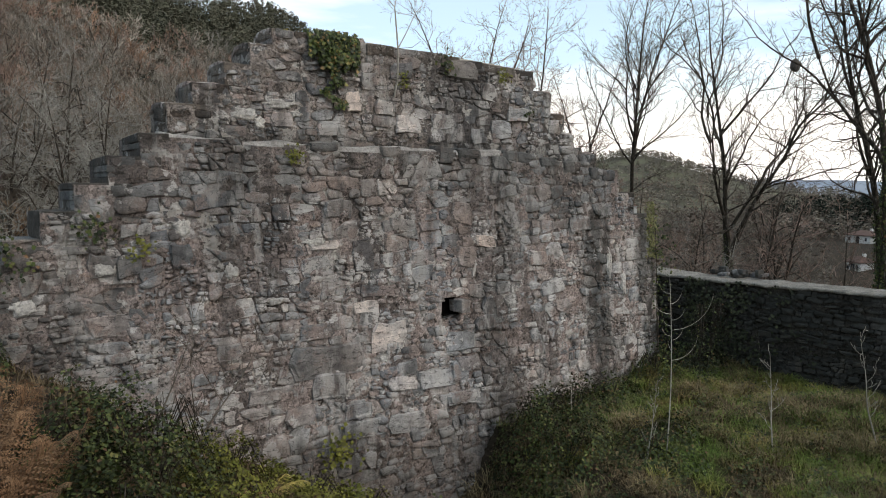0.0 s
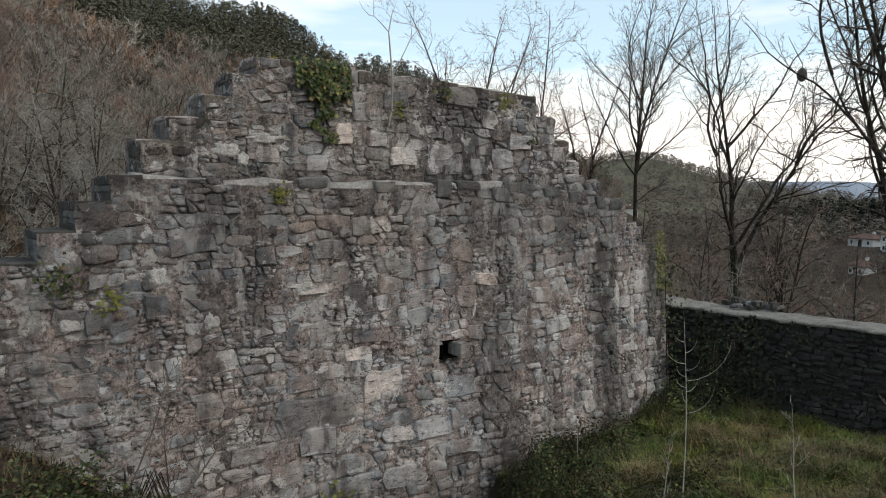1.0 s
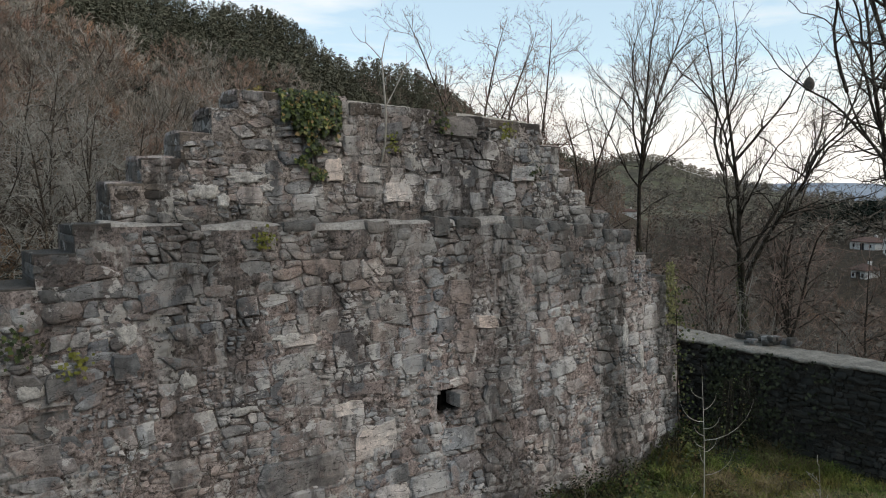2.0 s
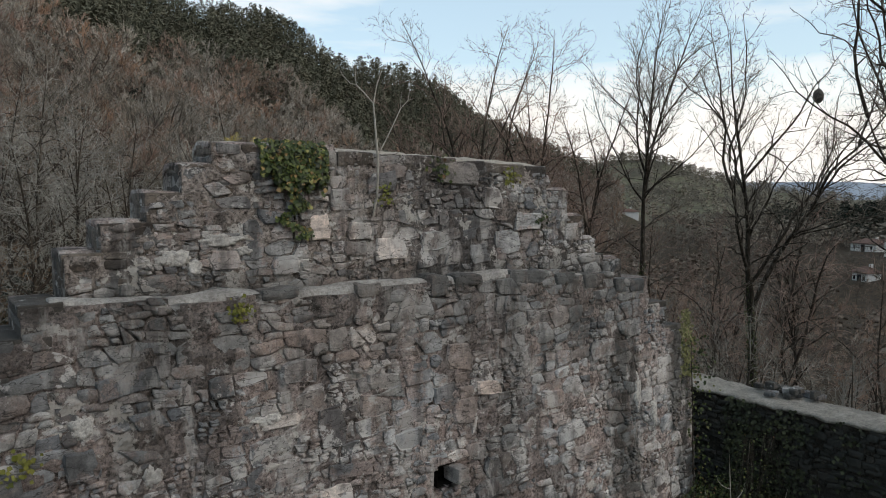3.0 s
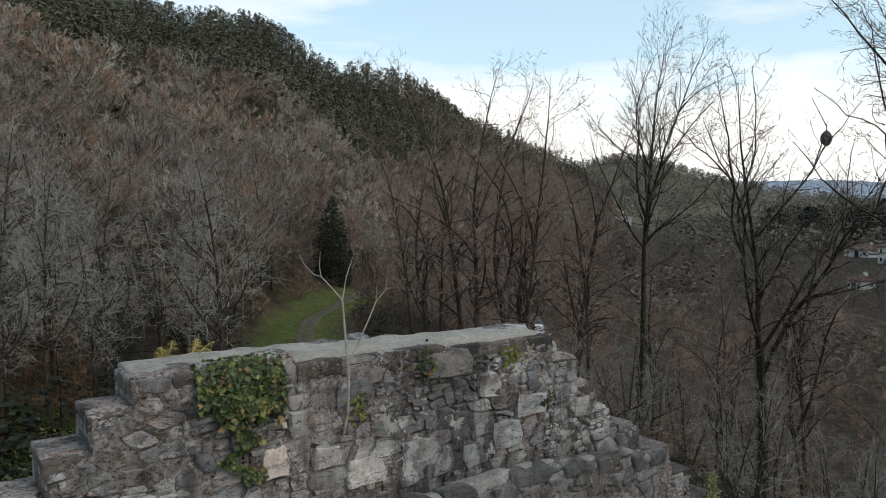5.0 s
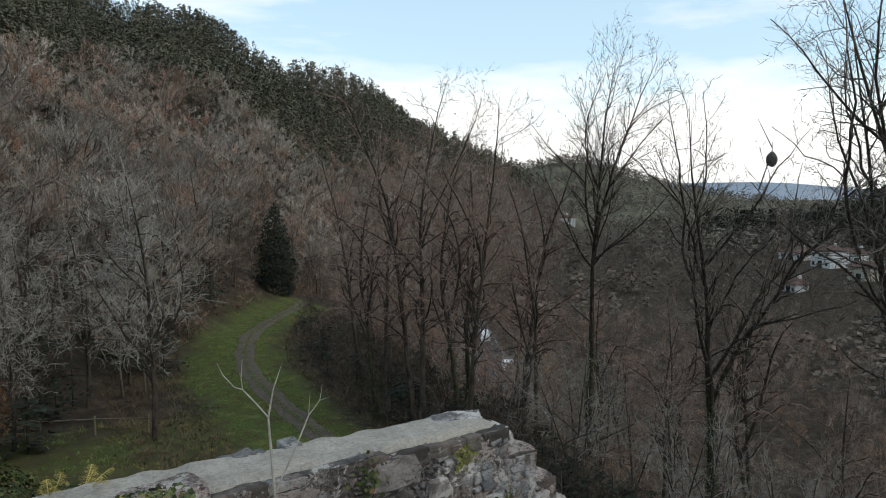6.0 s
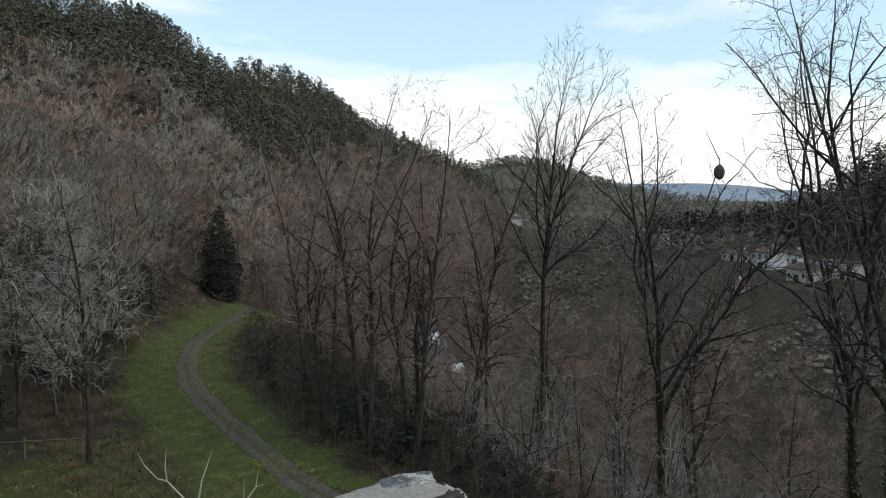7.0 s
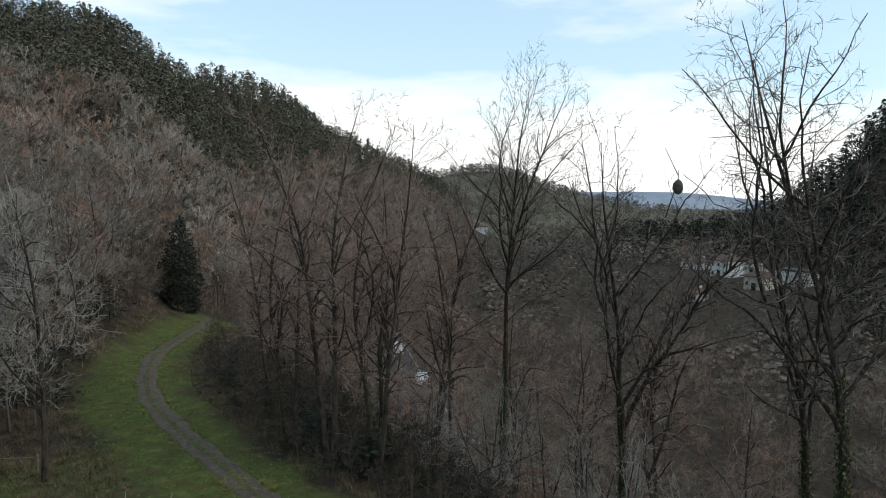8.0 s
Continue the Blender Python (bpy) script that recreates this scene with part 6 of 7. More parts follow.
far_hill = spots_in(rs, 7200, -60, 380, 80, 330, lambda x, y: (hill_share(x, y) > -0.02) & (line_split(x, y) < 0.05) & facing(x, y) & (np.hypot(x, y) >= 115))
# paler mix and raised tone: distance haze put into the far twigs' colour
for mat, a, b, lab in ((M_WOODS_PALE, 0, 380, "pale grey-brown bare woods on the hillside"), (M_WOODS, 380, 660, "bare brown winter woods on the hillside"), (M_WOODS_DARK, 660, 850, "russet-brown bare woods on the hillside")):
    scatter_woods("hillside_woods", far_hill[a:b], mat, far_protos, rs, (8.5, 12.5), lab, (0.80, 1.50))
slope = spots_in(rs, 3600, 18, 130, -30, 130, lambda x, y: (across(x, y) > 5.0) & (across(x, y) < 95) & (hill_share(x, y) < 0) & clear(x, y) & ahead(x, y) & (np.hypot(x - 4, y - 6) > 38))
scatter_woods("slope_woods", slope[:170], M_WOODS, fine, rs, (3.5, 7.5), "bare brown scrub and trees on the valley slope")
scatter_woods("slope_woods", slope[170:400], M_WOODS_DARK, fine, rs, (3.5, 7.0), "russet-brown bare scrub on the valley slope")
edge = spots_in(rs, 2600, 20, 42, 16, 72, lambda x, y: (off_track(x, y) > verge_width(x, y) + 0.2) & (across(x, y) > 1.5) & (across(x, y) < 11) & ahead(x, y))
scatter_woods("undergrowth", edge[:300], M_BRUSH, protos, rs, (1.2, 3.2), "dark twiggy undergrowth along the track's edge")
brush = spots_in(rs, 3600, 26, 90, 2, 70, lambda x, y: (across(x, y) > 6.5) & (across(x, y) < 50) & clear(x, y) & ahead(x, y))
scatter_woods("brushwood", brush[:450], M_WOODS_DARK, [bush_tree(rs, 9, 6, 2, 0.7) for _ in range(5)], rs, (1.5, 3.6), "grey-brown brushwood under the trees")
valley = spots_in(rs, 6000, 60, 420, -60, 330, lambda x, y: (across(x, y) > 60) & (hill_share(x, y) < 0) & ahead(x, y) & (np.hypot(x - 222, y - 94) > 24))
scatter_woods("valley_woods", valley[:470], M_WOODS_GREY, protos, rs, (5.0, 10.0), "bare trees across the valley floor", (0.45, 1.3))


def evergreen(rs, n=115, tuft=0.053):
    """A dark plantation tree one metre tall: small leafy tufts on a bare stem, narrowing to an uneven tip."""
    z = 1.0 - 0.92 * rs.uniform(0, 1, n)
    lobe = 1 + 0.35 * np.sin(z * rs.uniform(20, 32) + rs.uniform(0, 6.28))
    r = 0.27 * np.minimum(((1.02 - z) / 0.5) ** 0.75, ((z - 0.02) / 0.30) ** 0.6) * lobe * np.sqrt(rs.uniform(0.05, 1, n))
    a = rs.uniform(0, 6.28, n)
    c = np.stack([r * np.cos(a), r * np.sin(a), z], 1)
    v, f = leaves(c, np.stack([np.cos(a), np.sin(a), np.full(n, 0.9)], 1), tuft, rs, 0.2)
    tv, tq = tubes([(0, 0, 0, 0, 0, 0.95, 0.009, 0.004)], 3)
    tt = np.concatenate([tq[:, [0, 1, 2]], tq[:, [0, 2, 3]]])
    return np.concatenate([v, tv]), np.concatenate([f, tt + len(v)])


ever = [evergreen(rs) for _ in range(6)]


def scatter_evergreens(name, spots, rs, tall, label, mat=None, fat=1.0):
    vs, fs, tones, n = [], [], [], 0
    zs = height(spots[:, 0], spots[:, 1])
    for (x, y), z in zip(spots, zs):
        v, f = ever[rs.randint(len(ever))]
        s, a = rs.uniform(*tall), rs.uniform(0, 6.28)
        w = s * rs.uniform(0.8, 1.3) * fat
        c, sn = math.cos(a), math.sin(a)
        vs.append(np.stack([x + (v[:, 0] * c - v[:, 1] * sn) * w, y + (v[:, 0] * sn + v[:, 1] * c) * w, z + v[:, 2] * s], 1))
        fs.append(f + n)
        tones.append(np.full(len(v), rs.uniform(0.65, 1.25)))
        n += len(v)
    ob = new(name, toned(mesh_from(name, np.concatenate(vs), np.concatenate(fs), mat or M_PINE), np.concatenate(tones)))
    tagged(ob, label, "forest", "", "stuff")


plantation = spots_in(rs, 24000, -80, 400, 90, 330, lambda x, y: (line_split(x, y) > 0) & (hill_share(x, y) < 1.06) & facing(x, y))
scatter_evergreens("evergreen_plantation", plantation[:1700], rs, (8.5, 12.5), "dark evergreen plantation along the hill crest", None, 1.1)
crest = spots_in(rs, 6000, 20, 290, 230, 345, lambda x, y: facing(x, y) & (hill_share(x, y) > np.where(x > 150, 0.62, 0.96)) & (hill_share(x, y) < 1.2))
scatter_evergreens("evergreen_crest", crest[:650], rs, (7.0, 11.0), "dark evergreen trees on the hill crest", None, 1.2)
right_hill = spots_in(rs, 7000, 200, 480, -20, 260, lambda x, y: (across(x, y) > 195) & (along(x, y) < 240) & (hill_share(x, y) < 0) & ahead(x, y) & (np.hypot(x, y) < 430))
scatter_evergreens("evergreen_hill", right_hill[:520], rs, (10.0, 15.0), "dark evergreen hill across the valley", M_PINE_DARK, 1.5)
knoll = spots_in(rs, 2600, 560, 760, 440, 660, lambda x, y: height(x, y) > 8)
scatter_evergreens("evergreen_knoll", knoll[:300], rs, (6.0, 9.0), "evergreen trees on a far knoll", None, 1.3)
dark = spots_in(rs, 900, -30, 200, 30, 200, lambda x, y: (hill_share(x, y) > 0.02) & (hill_share(x, y) < 0.33) & clear(x, y) & ahead(x, y))
scatter_evergreens("holly_bushes", dark[:70], rs, (3.5, 6.5), "dark evergreen bushes among the bare trees", M_FIR, 2.2)
under = spots_in(rs, 900, -6, 34, 30, 82, lambda x, y: (hill_share(x, y) > -0.012) & (hill_share(x, y) < 0.06) & clear(x, y) & ahead(x, y))
scatter_evergreens("evergreen_shrubs", under[:60], rs, (1.4, 3.2), "dark evergreen shrubs under the bare trees", M_FIR, 2.6)
thicket = spots_in(rs, 2600, 22, 46, 14, 62, lambda x, y: (off_track(x, y) > verge_width(x, y) + 0.9) & (across(x, y) > 2.0) & (across(x, y) < 13) & ahead(x, y))
scatter_evergreens("thicket", thicket[:150], rs, (0.8, 2.2), "dark evergreen thicket under the trees by the track", M_FIR, 2.4)
thicket = spots_in(rs, 400, 25.5, 38, 11, 27, lambda x, y: (off_track(x, y) > 4.0) & ahead(x, y))
scatter_evergreens("thicket", thicket[:70], rs, (0.7, 1.9), "dark ivy and bramble thicket round the ivy-clad trees", M_FIR, 2.4)
clumps = np.concatenate([np.array([cx, cy]) + rs.normal(0, 3.2, (9, 2)) for cx, cy in ((58.5, 134.0), (71.5, 152.5), (30.0, 118.0), (92.0, 148.0))])
scatter_evergreens("holly_clumps", clumps, rs, (4.5, 8.0), "dark evergreen clumps high among the bare trees", M_PINE_DARK, 2.0)
foot = spots_in(rs, 1500, 24, 75, 60, 110, lambda x, y: (hill_share(x, y) > -0.03) & (hill_share(x, y) < 0.12) & (off_track(x, y) > 3.5) & ahead(x, y))
scatter_woods("foot_brush", foot[:240], M_WOODS_DARK, protos, rs, (0.9, 2.4), "low brown brush at the hill's foot")
scrub = spots_in(rs, 7000, 35, 330, -40, 200, lambda x, y: (across(x, y) > 14) & (across(x, y) < 185) & (hill_share(x, y) < 0) & ahead(x, y))
scatter_woods("valley_scrub", scrub[:560], M_WOODS, [bush_tree(rs, 7, 5, 2) for _ in range(5)], rs, (1.6, 3.6), "low brown scrub over the valley floor")
stand = spots_in(rs, 2600, 140, 330, 20, 150, lambda x, y: (hill_share(x, y) < -0.05) & ((np.hypot(x - 4, y - 6) > 268) | (np.degrees(np.arctan2(y - 5.6, x - 4.2)) < 16.8)) & (waves(x, y, 60, 44) > -0.2) & (np.degrees(np.arctan2(y - 5.6, x - 4.2)) < 22.5) & ahead(x, y))
scatter_evergreens("evergreen_stand", stand[:300], rs, (6.0, 11.0), "dark evergreen stand round the houses", M_PINE_DARK, 1.0)
far_woods = spots_in(rs, 9000, 380, 800, 250, 700, lambda x, y: (height(x, y) > -12) & ahead(x, y) & (waves(x, y, 120, 45) + 0.5 * waves(x, y, 45, 46) > -0.35))
ever = [evergreen(rs, 42, 0.10) for _ in range(6)]
scatter_evergreens("far_woods", far_woods[:1500], rs, (6.0, 10.0), "grey-brown woods on the far rises", M_WOODS_GREY, 1.6)
mid_woods = spots_in(rs, 5000, 110, 420, -40, 330, lambda x, y: (across(x, y) > 40) & (hill_share(x, y) < 0) & ahead(x, y) & (np.hypot(x - 222, y - 94) > 26) & (waves(x, y, 70, 47) + 0.6 * waves(x, y, 26, 48) > 0.05))
rise = spots_in(rs, 3000, 190, 330, 90, 200, lambda x, y: (hill_share(x, y) < -0.02) & (np.degrees(np.arctan2(y - 5.6, x - 4.2)) > 22.5) & (np.degrees(np.arctan2(y - 5.6, x - 4.2)) < 33) & (np.hypot(x - 4, y - 6) > 275))
scatter_evergreens("rise_woods", rise[:150], rs, (5.0, 9.0), "pale grey-brown woods behind the houses", M_WOODS_GREY, 1.6)
scatter_evergreens("valley_copse", mid_woods[:420], rs, (4.0, 8.0), "dense grey-brown copses on the valley floor", M_COPSE, 1.7)

# ---- plants on and before the wall ----
rs = np.random.RandomState(77)


def leaf_thing(name, centres, normals, size, mat, label, category, droop=0.3, stems=None, stem_mat=None):
    """A plant of many small leaves, with woody stems if given."""
    c = np.asarray(centres)
    base = Vector((float(c[:, 0].mean()), float(c[:, 1].mean()), float(c[:, 2].min())))
    ob = empty(name, base)
    lv, lf = leaves(c - np.array(base), normals, size, rs, droop)
    o = new("foliage", mesh_from("foliage", lv, lf, mat))
    o.parent = ob
    if stems is not None:
        st = np.array(stems, dtype=np.float64)
        st[:, :3] -= np.array(base)
        st[:, 3:6] -= np.array(base)
        tv, tf = tubes(st, 4)
        o = new("stem", mesh_from("stem", tv, tf, stem_mat or M_BARK))
        o.parent = ob
        tagged(o, "thin woody stems", "", "", "stuff")
    return tagged(ob, label, category)


# ivy hanging over the top of the wall
n = 3600
u = rs.normal(0, 1, (n, 2))
ix = 5.97 + np.clip(u[:, 0] * 0.21, -0.46, 0.46)
fall = np.abs(u[:, 1]) * 0.40
keep = (fall < (0.92 - 0.85 * np.abs(ix - 5.98)) * (0.8 + 0.35 * np.sin(ix * 21) * np.sin(ix * 8 + 1))) & (waves(ix, fall, 0.22, 37) > -0.55)
ix, fall = ix[keep], fall[keep]
iz = 8.06 - fall * 0.92 + rs.normal(0, 0.03, len(ix))
iy = np.array([face_upper(a, b) for a, b in zip(ix, iz)]) - 0.07 - 0.16 * rs.uniform(0, 1, len(ix)) * np.exp(-((ix - 5.98) / 0.45) ** 2)
top = rs.uniform(0, 1, len(ix)) < 0.16
iy = np.where(top, face_upper(6, 8.1) + rs.uniform(-0.1, 0.3, len(ix)), iy)
iz = np.where(top, 8.07 + rs.uniform(0, 0.08, len(ix)), iz)
strand = rs.uniform(0, 1, 190)
sx = 5.95 + 0.16 * np.sin(strand * 9) + rs.normal(0, 0.05, 190)
sz = 7.4 - strand * 0.55
ivy_c = np.concatenate([np.stack([ix, iy, iz], 1), np.stack([sx, np.array([face_upper(a, b) for a, b in zip(sx, sz)]) - 0.08, sz], 1)])
leaf_thing("ivy", ivy_c, np.tile([0.0, -1.0, 0.35], (len(ivy_c), 1)), 0.068, M_IVY, "green ivy hanging over the wall's top edge", "ivy", 0.6,
           [(5.95, face_upper(5.95, 8) - 0.05, 6.85, 6.0, face_upper(5.95, 8) - 0.05, 7.5, 0.012, 0.012), (6.0, face_upper(5.95, 8) - 0.05, 7.5, 5.98, face_upper(6, 8) - 0.06, 8.2, 0.012, 0.01)])


def tuft(x, y, z, n, size, mat, label, spread=0.12, drop=0.1):
    c = np.stack([x + rs.normal(0, spread, n), y - np.abs(rs.normal(0, 0.04, n)), z + rs.normal(0, spread, n)], 1)
    leaf_thing("wall_plant", c, np.tile([0.0, -1.0, 0.4], (n, 1)), size, mat, label, "plant", 0.4)


tuft(8.35, face_upper(8.35, 7.8) - 0.06, 7.82, 60, 0.06, M_BRAMBLE, "small dark green plant in the wall's joints")
tuft(9.72, face_upper(9.7, 7.75) - 0.06, 7.73, 50, 0.055, M_OLIVE, "small yellow-green plant in the wall's joints", 0.09)
tuft(5.05, face_lower(5.05, 6.0) - 0.06, 6.02, 60, 0.055, M_OLIVE, "small yellow-green plant on the ledge", 0.08)
tuft(10.4, face_upper(10.3, 7.0) - 0.05, 7.0, 40, 0.05, M_BRAMBLE, "small dark green plant in the wall's joints", 0.09)
tuft(5.55, face_lower(5.55, 1.1) - 0.08, 1.15, 120, 0.07, M_OLIVE, "yellow-green plant on the wall's foot", 0.16)
tuft(1.95, face_lower(1.9, 4.9) - 0.06, 4.9, 60, 0.06, M_BRAMBLE, "small dark green plant in the wall's joints", 0.12)
tuft(2.6, face_lower(2.6, 4.6) - 0.06, 4.62, 40, 0.06, M_OLIVE, "small yellow-green plant in the wall's joints", 0.1)
tuft(0.9, face_lower(0.9, 4.5) - 0.06, 4.55, 90, 0.06, M_BRAMBLE, "small dark green plant on the wall's steps", 0.16)
tuft(7.35, face_upper(7.3, 7.4) - 0.05, 7.42, 36, 0.05, M_OLIVE, "small yellow-green plant in the wall's joints", 0.08)
# climbing plant at the wall's end
n = 300
cz = rs.uniform(1.4, 4.7, n)
cx = 14.12 + rs.normal(0, 0.16, n) + 0.25 * (4.7 - cz) * 0.25
cy = 11.62 + rs.normal(0, 0.16, n)
leaf_thing("climbing_ivy", np.stack([cx, cy, cz], 1), np.tile([-0.3, -1.0, 0.3], (n, 1)), 0.06, M_BRAMBLE, "thin ivy climbing the wall's end", "ivy", 0.5,
           [(14.15, 11.6, 1.3, 14.1, 11.62, 3.2, 0.018, 0.014), (14.1, 11.62, 3.2, 14.05, 11.65, 4.6, 0.014, 0.008)])

def welded(me, gap):
    """Joins the rings of a stem's stretches, so that it is one piece."""
    bm = bmesh.new()
    bm.from_mesh(me)
    bmesh.ops.remove_doubles(bm, verts=bm.verts[:], dist=gap)
    bm.to_mesh(me)
    bm.free()
    return me


# sapling rooted in the wall
yw = face_upper(7.25, 7.1)
sapling = empty("wall_sapling", (7.17, yw, 7.08))
STEM = [(0, 0.02, 0, -0.01, -0.14, 0.35, .018, .017), (-0.01, -0.14, 0.35, 0.01, -0.14, 0.8, .017, .017), (0.01, -0.14, 0.8, 0.0, -0.08, 1.36, .017, .015), (0.0, -0.08, 1.36, 0.0, -0.04, 1.64, .015, .014),
        (0.0, -0.04, 1.64, 0.05, -0.05, 1.91, .011, .009), (0.05, -0.05, 1.91, 0.16, -0.07, 2.19, .009, .004)]
FORK = [(0.0, -0.04, 1.64, -0.10, 0.04, 1.79, .010, .009), (-0.10, 0.04, 1.79, -0.18, 0.13, 1.91, .009, .007), (-0.18, 0.13, 1.91, -0.24, 0.19, 1.93, .007, .006), (-0.24, 0.19, 1.93, -0.32, 0.27, 2.05, .006, .005), (-0.32, 0.27, 2.05, -0.36, 0.31, 2.17, .005, .002),
        (-0.18, 0.13, 1.91, -0.19, 0.14, 2.03, .006, .005), (-0.19, 0.14, 2.03, -0.17, 0.15, 2.20, .005, .002)]
SIDE = [(0.01, -0.13, 0.90, 0.10, -0.10, 1.03, .011, .011), (0.10, -0.10, 1.03, 0.20, -0.10, 1.20, .011, .010), (0.20, -0.10, 1.20, 0.31, -0.10, 1.40, .010, .009), (0.31, -0.10, 1.40, 0.42, -0.08, 1.59, .009, .008), (0.42, -0.08, 1.59, 0.55, -0.08, 1.72, .008, .005), (0.55, -0.08, 1.72, 0.58, -0.08, 1.87, .005, .002),
        (0.42, -0.08, 1.59, 0.44, -0.08, 1.83, .006, .002), (0.55, -0.08, 1.72, 0.64, -0.13, 1.75, .004, .002)]
LOW = [(0.01, -0.13, 0.90, 0.25, -0.22, 0.93, .005, .004), (0.25, -0.22, 0.93, 0.40, -0.28, 1.05, .004, .003), (0.01, -0.12, 0.89, -0.16, -0.14, 0.84, .006, .003)]
slim = lambda rows: [(*q[:6], q[6] * 0.9, q[7] * 0.9) for q in rows]
tv, tf = tubes(slim(STEM), 6)
o = new("stem", welded(mesh_from("stem", tv, tf, M_SAPLING, True), 0.009))
o.parent = sapling
for rows, mat in ((FORK, M_SAPLING), (SIDE, M_SAPLING), (LOW, M_BARK)):
    tv, tf = tubes(slim(rows), 5)
    o = new("branch", mesh_from("branch", tv, tf, mat, True))
    o.parent = sapling
tagged(sapling, "slim pale leafless sapling rooted in the wall", "sapling")


def yard_sapling(x, y, tall, seed, lean=(0, 0), label="slim leafless sapling in the grass", mat=None):
    r = np.random.RandomState(seed)
    tr, cr = grow(r, tall, 0.006 + 0.0045 * tall, lean=lean, limbs=10, second=2, third=0, start=0.25, spread=1.35, up=0.17, ratio=0.24, twig=0.0035)
    ob = empty("sapling", (x, y, height_at(x, y) - 0.03))
    for nm, seg, k in (("stem", tr, 6), ("crown", cr, 4)):
        tv, tf = tubes(seg, k)
        o = new(nm, welded(mesh_from(nm, tv, tf, mat or M_SAPLING, True), 0.006) if nm == "stem" else mesh_from(nm, tv, tf, mat or M_SAPLING, True))
        o.parent = ob
    tagged(ob, label, "sapling")


def armed_sapling(x, y, tall, arms):
    """A slim young tree whose arms leave the stem level and curve upwards: arms are rows of (share of height, azimuth, length)."""
    ob = empty("sapling", (x, y, height_at(x, y) - 0.03))
    pts = [np.array([0.05 * math.sin(f * 3.0), -0.03 * math.sin(f * 4.0), f * tall]) for f in np.linspace(0, 1, 10)]
    rows = [(*a, *b, 0.0125 - 0.00105 * i, 0.01145 - 0.00105 * i) for i, (a, b) in enumerate(zip(pts[:-1], pts[1:]))]
    tv, tf = tubes(rows, 6)
    o = new("stem", welded(mesh_from("stem", tv, tf, M_SAPLING, True), 0.006))
    o.parent = ob
    for share_, azimuth, length in arms:
        f = share_ * 9
        i = min(int(f), 8)
        p = pts[i] + (pts[i + 1] - pts[i]) * (f - i)
        rows = []
        for k in range(6):
            rise = 0.15 + 0.24 * k
            q = p + np.array([math.cos(radians(azimuth)) * math.cos(rise), math.sin(radians(azimuth)) * math.cos(rise), math.sin(rise)]) * length / 6
            rows.append((*p, *q, 0.0050 - 0.0006 * k, 0.0044 - 0.0006 * k))
            p = q
        tv, tf = tubes(rows, 4)
        o = new("branch", mesh_from("branch", tv, tf, M_SAPLING, True))
        o.parent = ob
    tagged(ob, "slim leafless sapling with upcurving arms in the grass", "sapling")


armed_sapling(9.96, 7.97, 3.3, ((0.50, -35, 0.62), (0.60, -20, 0.30), (0.65, -40, 0.98), (0.70, -60, 0.30), (0.62, 140, 0.22), (0.67, 120, 0.20), (0.73, 165, 0.60), (0.78, -10, 0.35), (0.55, 60, 0.25), (0.83, 130, 0.25)))
yard_sapling(11.3, 6.9, 1.7, 8, (0.1, 0.15))
yard_sapling(12.6, 5.9, 2.0, 12, (-0.35, 0.1))
yard_sapling(9.6, 8.1, 1.5, 14, (0.25, 0.1))
yard_sapling(10.2, 10.4, 1.4, 19, (-0.1, 0.0))
yard_sapling(2.6, 9.6, 2.3, 23, (0.75, 0.0), "dark leafless stem arching out of the brambles", M_TWIG)
yard_sapling(2.2, 9.8, 2.0, 27, (0.5, -0.1), "dark leafless stem arching out of the brambles", M_TWIG)
yard_sapling(2.9, 10.2, 1.8, 29, (0.25, 0.05), "dark leafless stem arching out of the brambles", M_TWIG)


# ivy over the low wall's face by the corner, thinning outwards
n = 2600
ay = 11.5 - np.abs(rs.normal(0, 1.5, n))
az_ = rs.uniform(1.0, 3.42, n)
keep = waves(ay, az_, 0.7, 141) + 0.5 * waves(ay, az_, 0.25, 142) + 0.35 * (ay - 9.6) + 0.25 * (2.2 - az_) > 0.0
ay, az_ = ay[keep], az_[keep]
ax = np.array([face_low(a, b) for a, b in zip(ay, az_)]) - 0.05 - 0.14 * rs.uniform(0, 1, len(ay))
leaf_thing("wall_ivy", np.stack([ax, ay, az_], 1), np.tile([-1.0, -0.2, 0.35], (len(ay), 1)), 0.065, M_THORN, "dark ivy and bramble leaves over the low wall", "ivy", 0.5,
           [(15.0, 11.0, 1.2, 14.98, 10.9, 3.3, 0.012, 0.006), (15.0, 10.2, 1.2, 14.99, 10.4, 3.2, 0.011, 0.005), (15.02, 9.4, 1.2, 15.0, 9.7, 2.9, 0.010, 0.004)])
ez = rs.uniform(3.9, 5.2, 420)
ex = 14.0 + rs.normal(0, 0.10, 420)
leaf_thing("wall_moss", np.stack([ex, np.array([face_lower(a, b) for a, b in zip(ex, ez)]) - 0.04 - 0.08 * rs.uniform(0, 1, 420), ez], 1), np.tile([-0.4, -1.0, 0.3], (420, 1)), 0.05, M_MOSSY, "pale olive creeper on the wall's broken end", "ivy", 0.6)


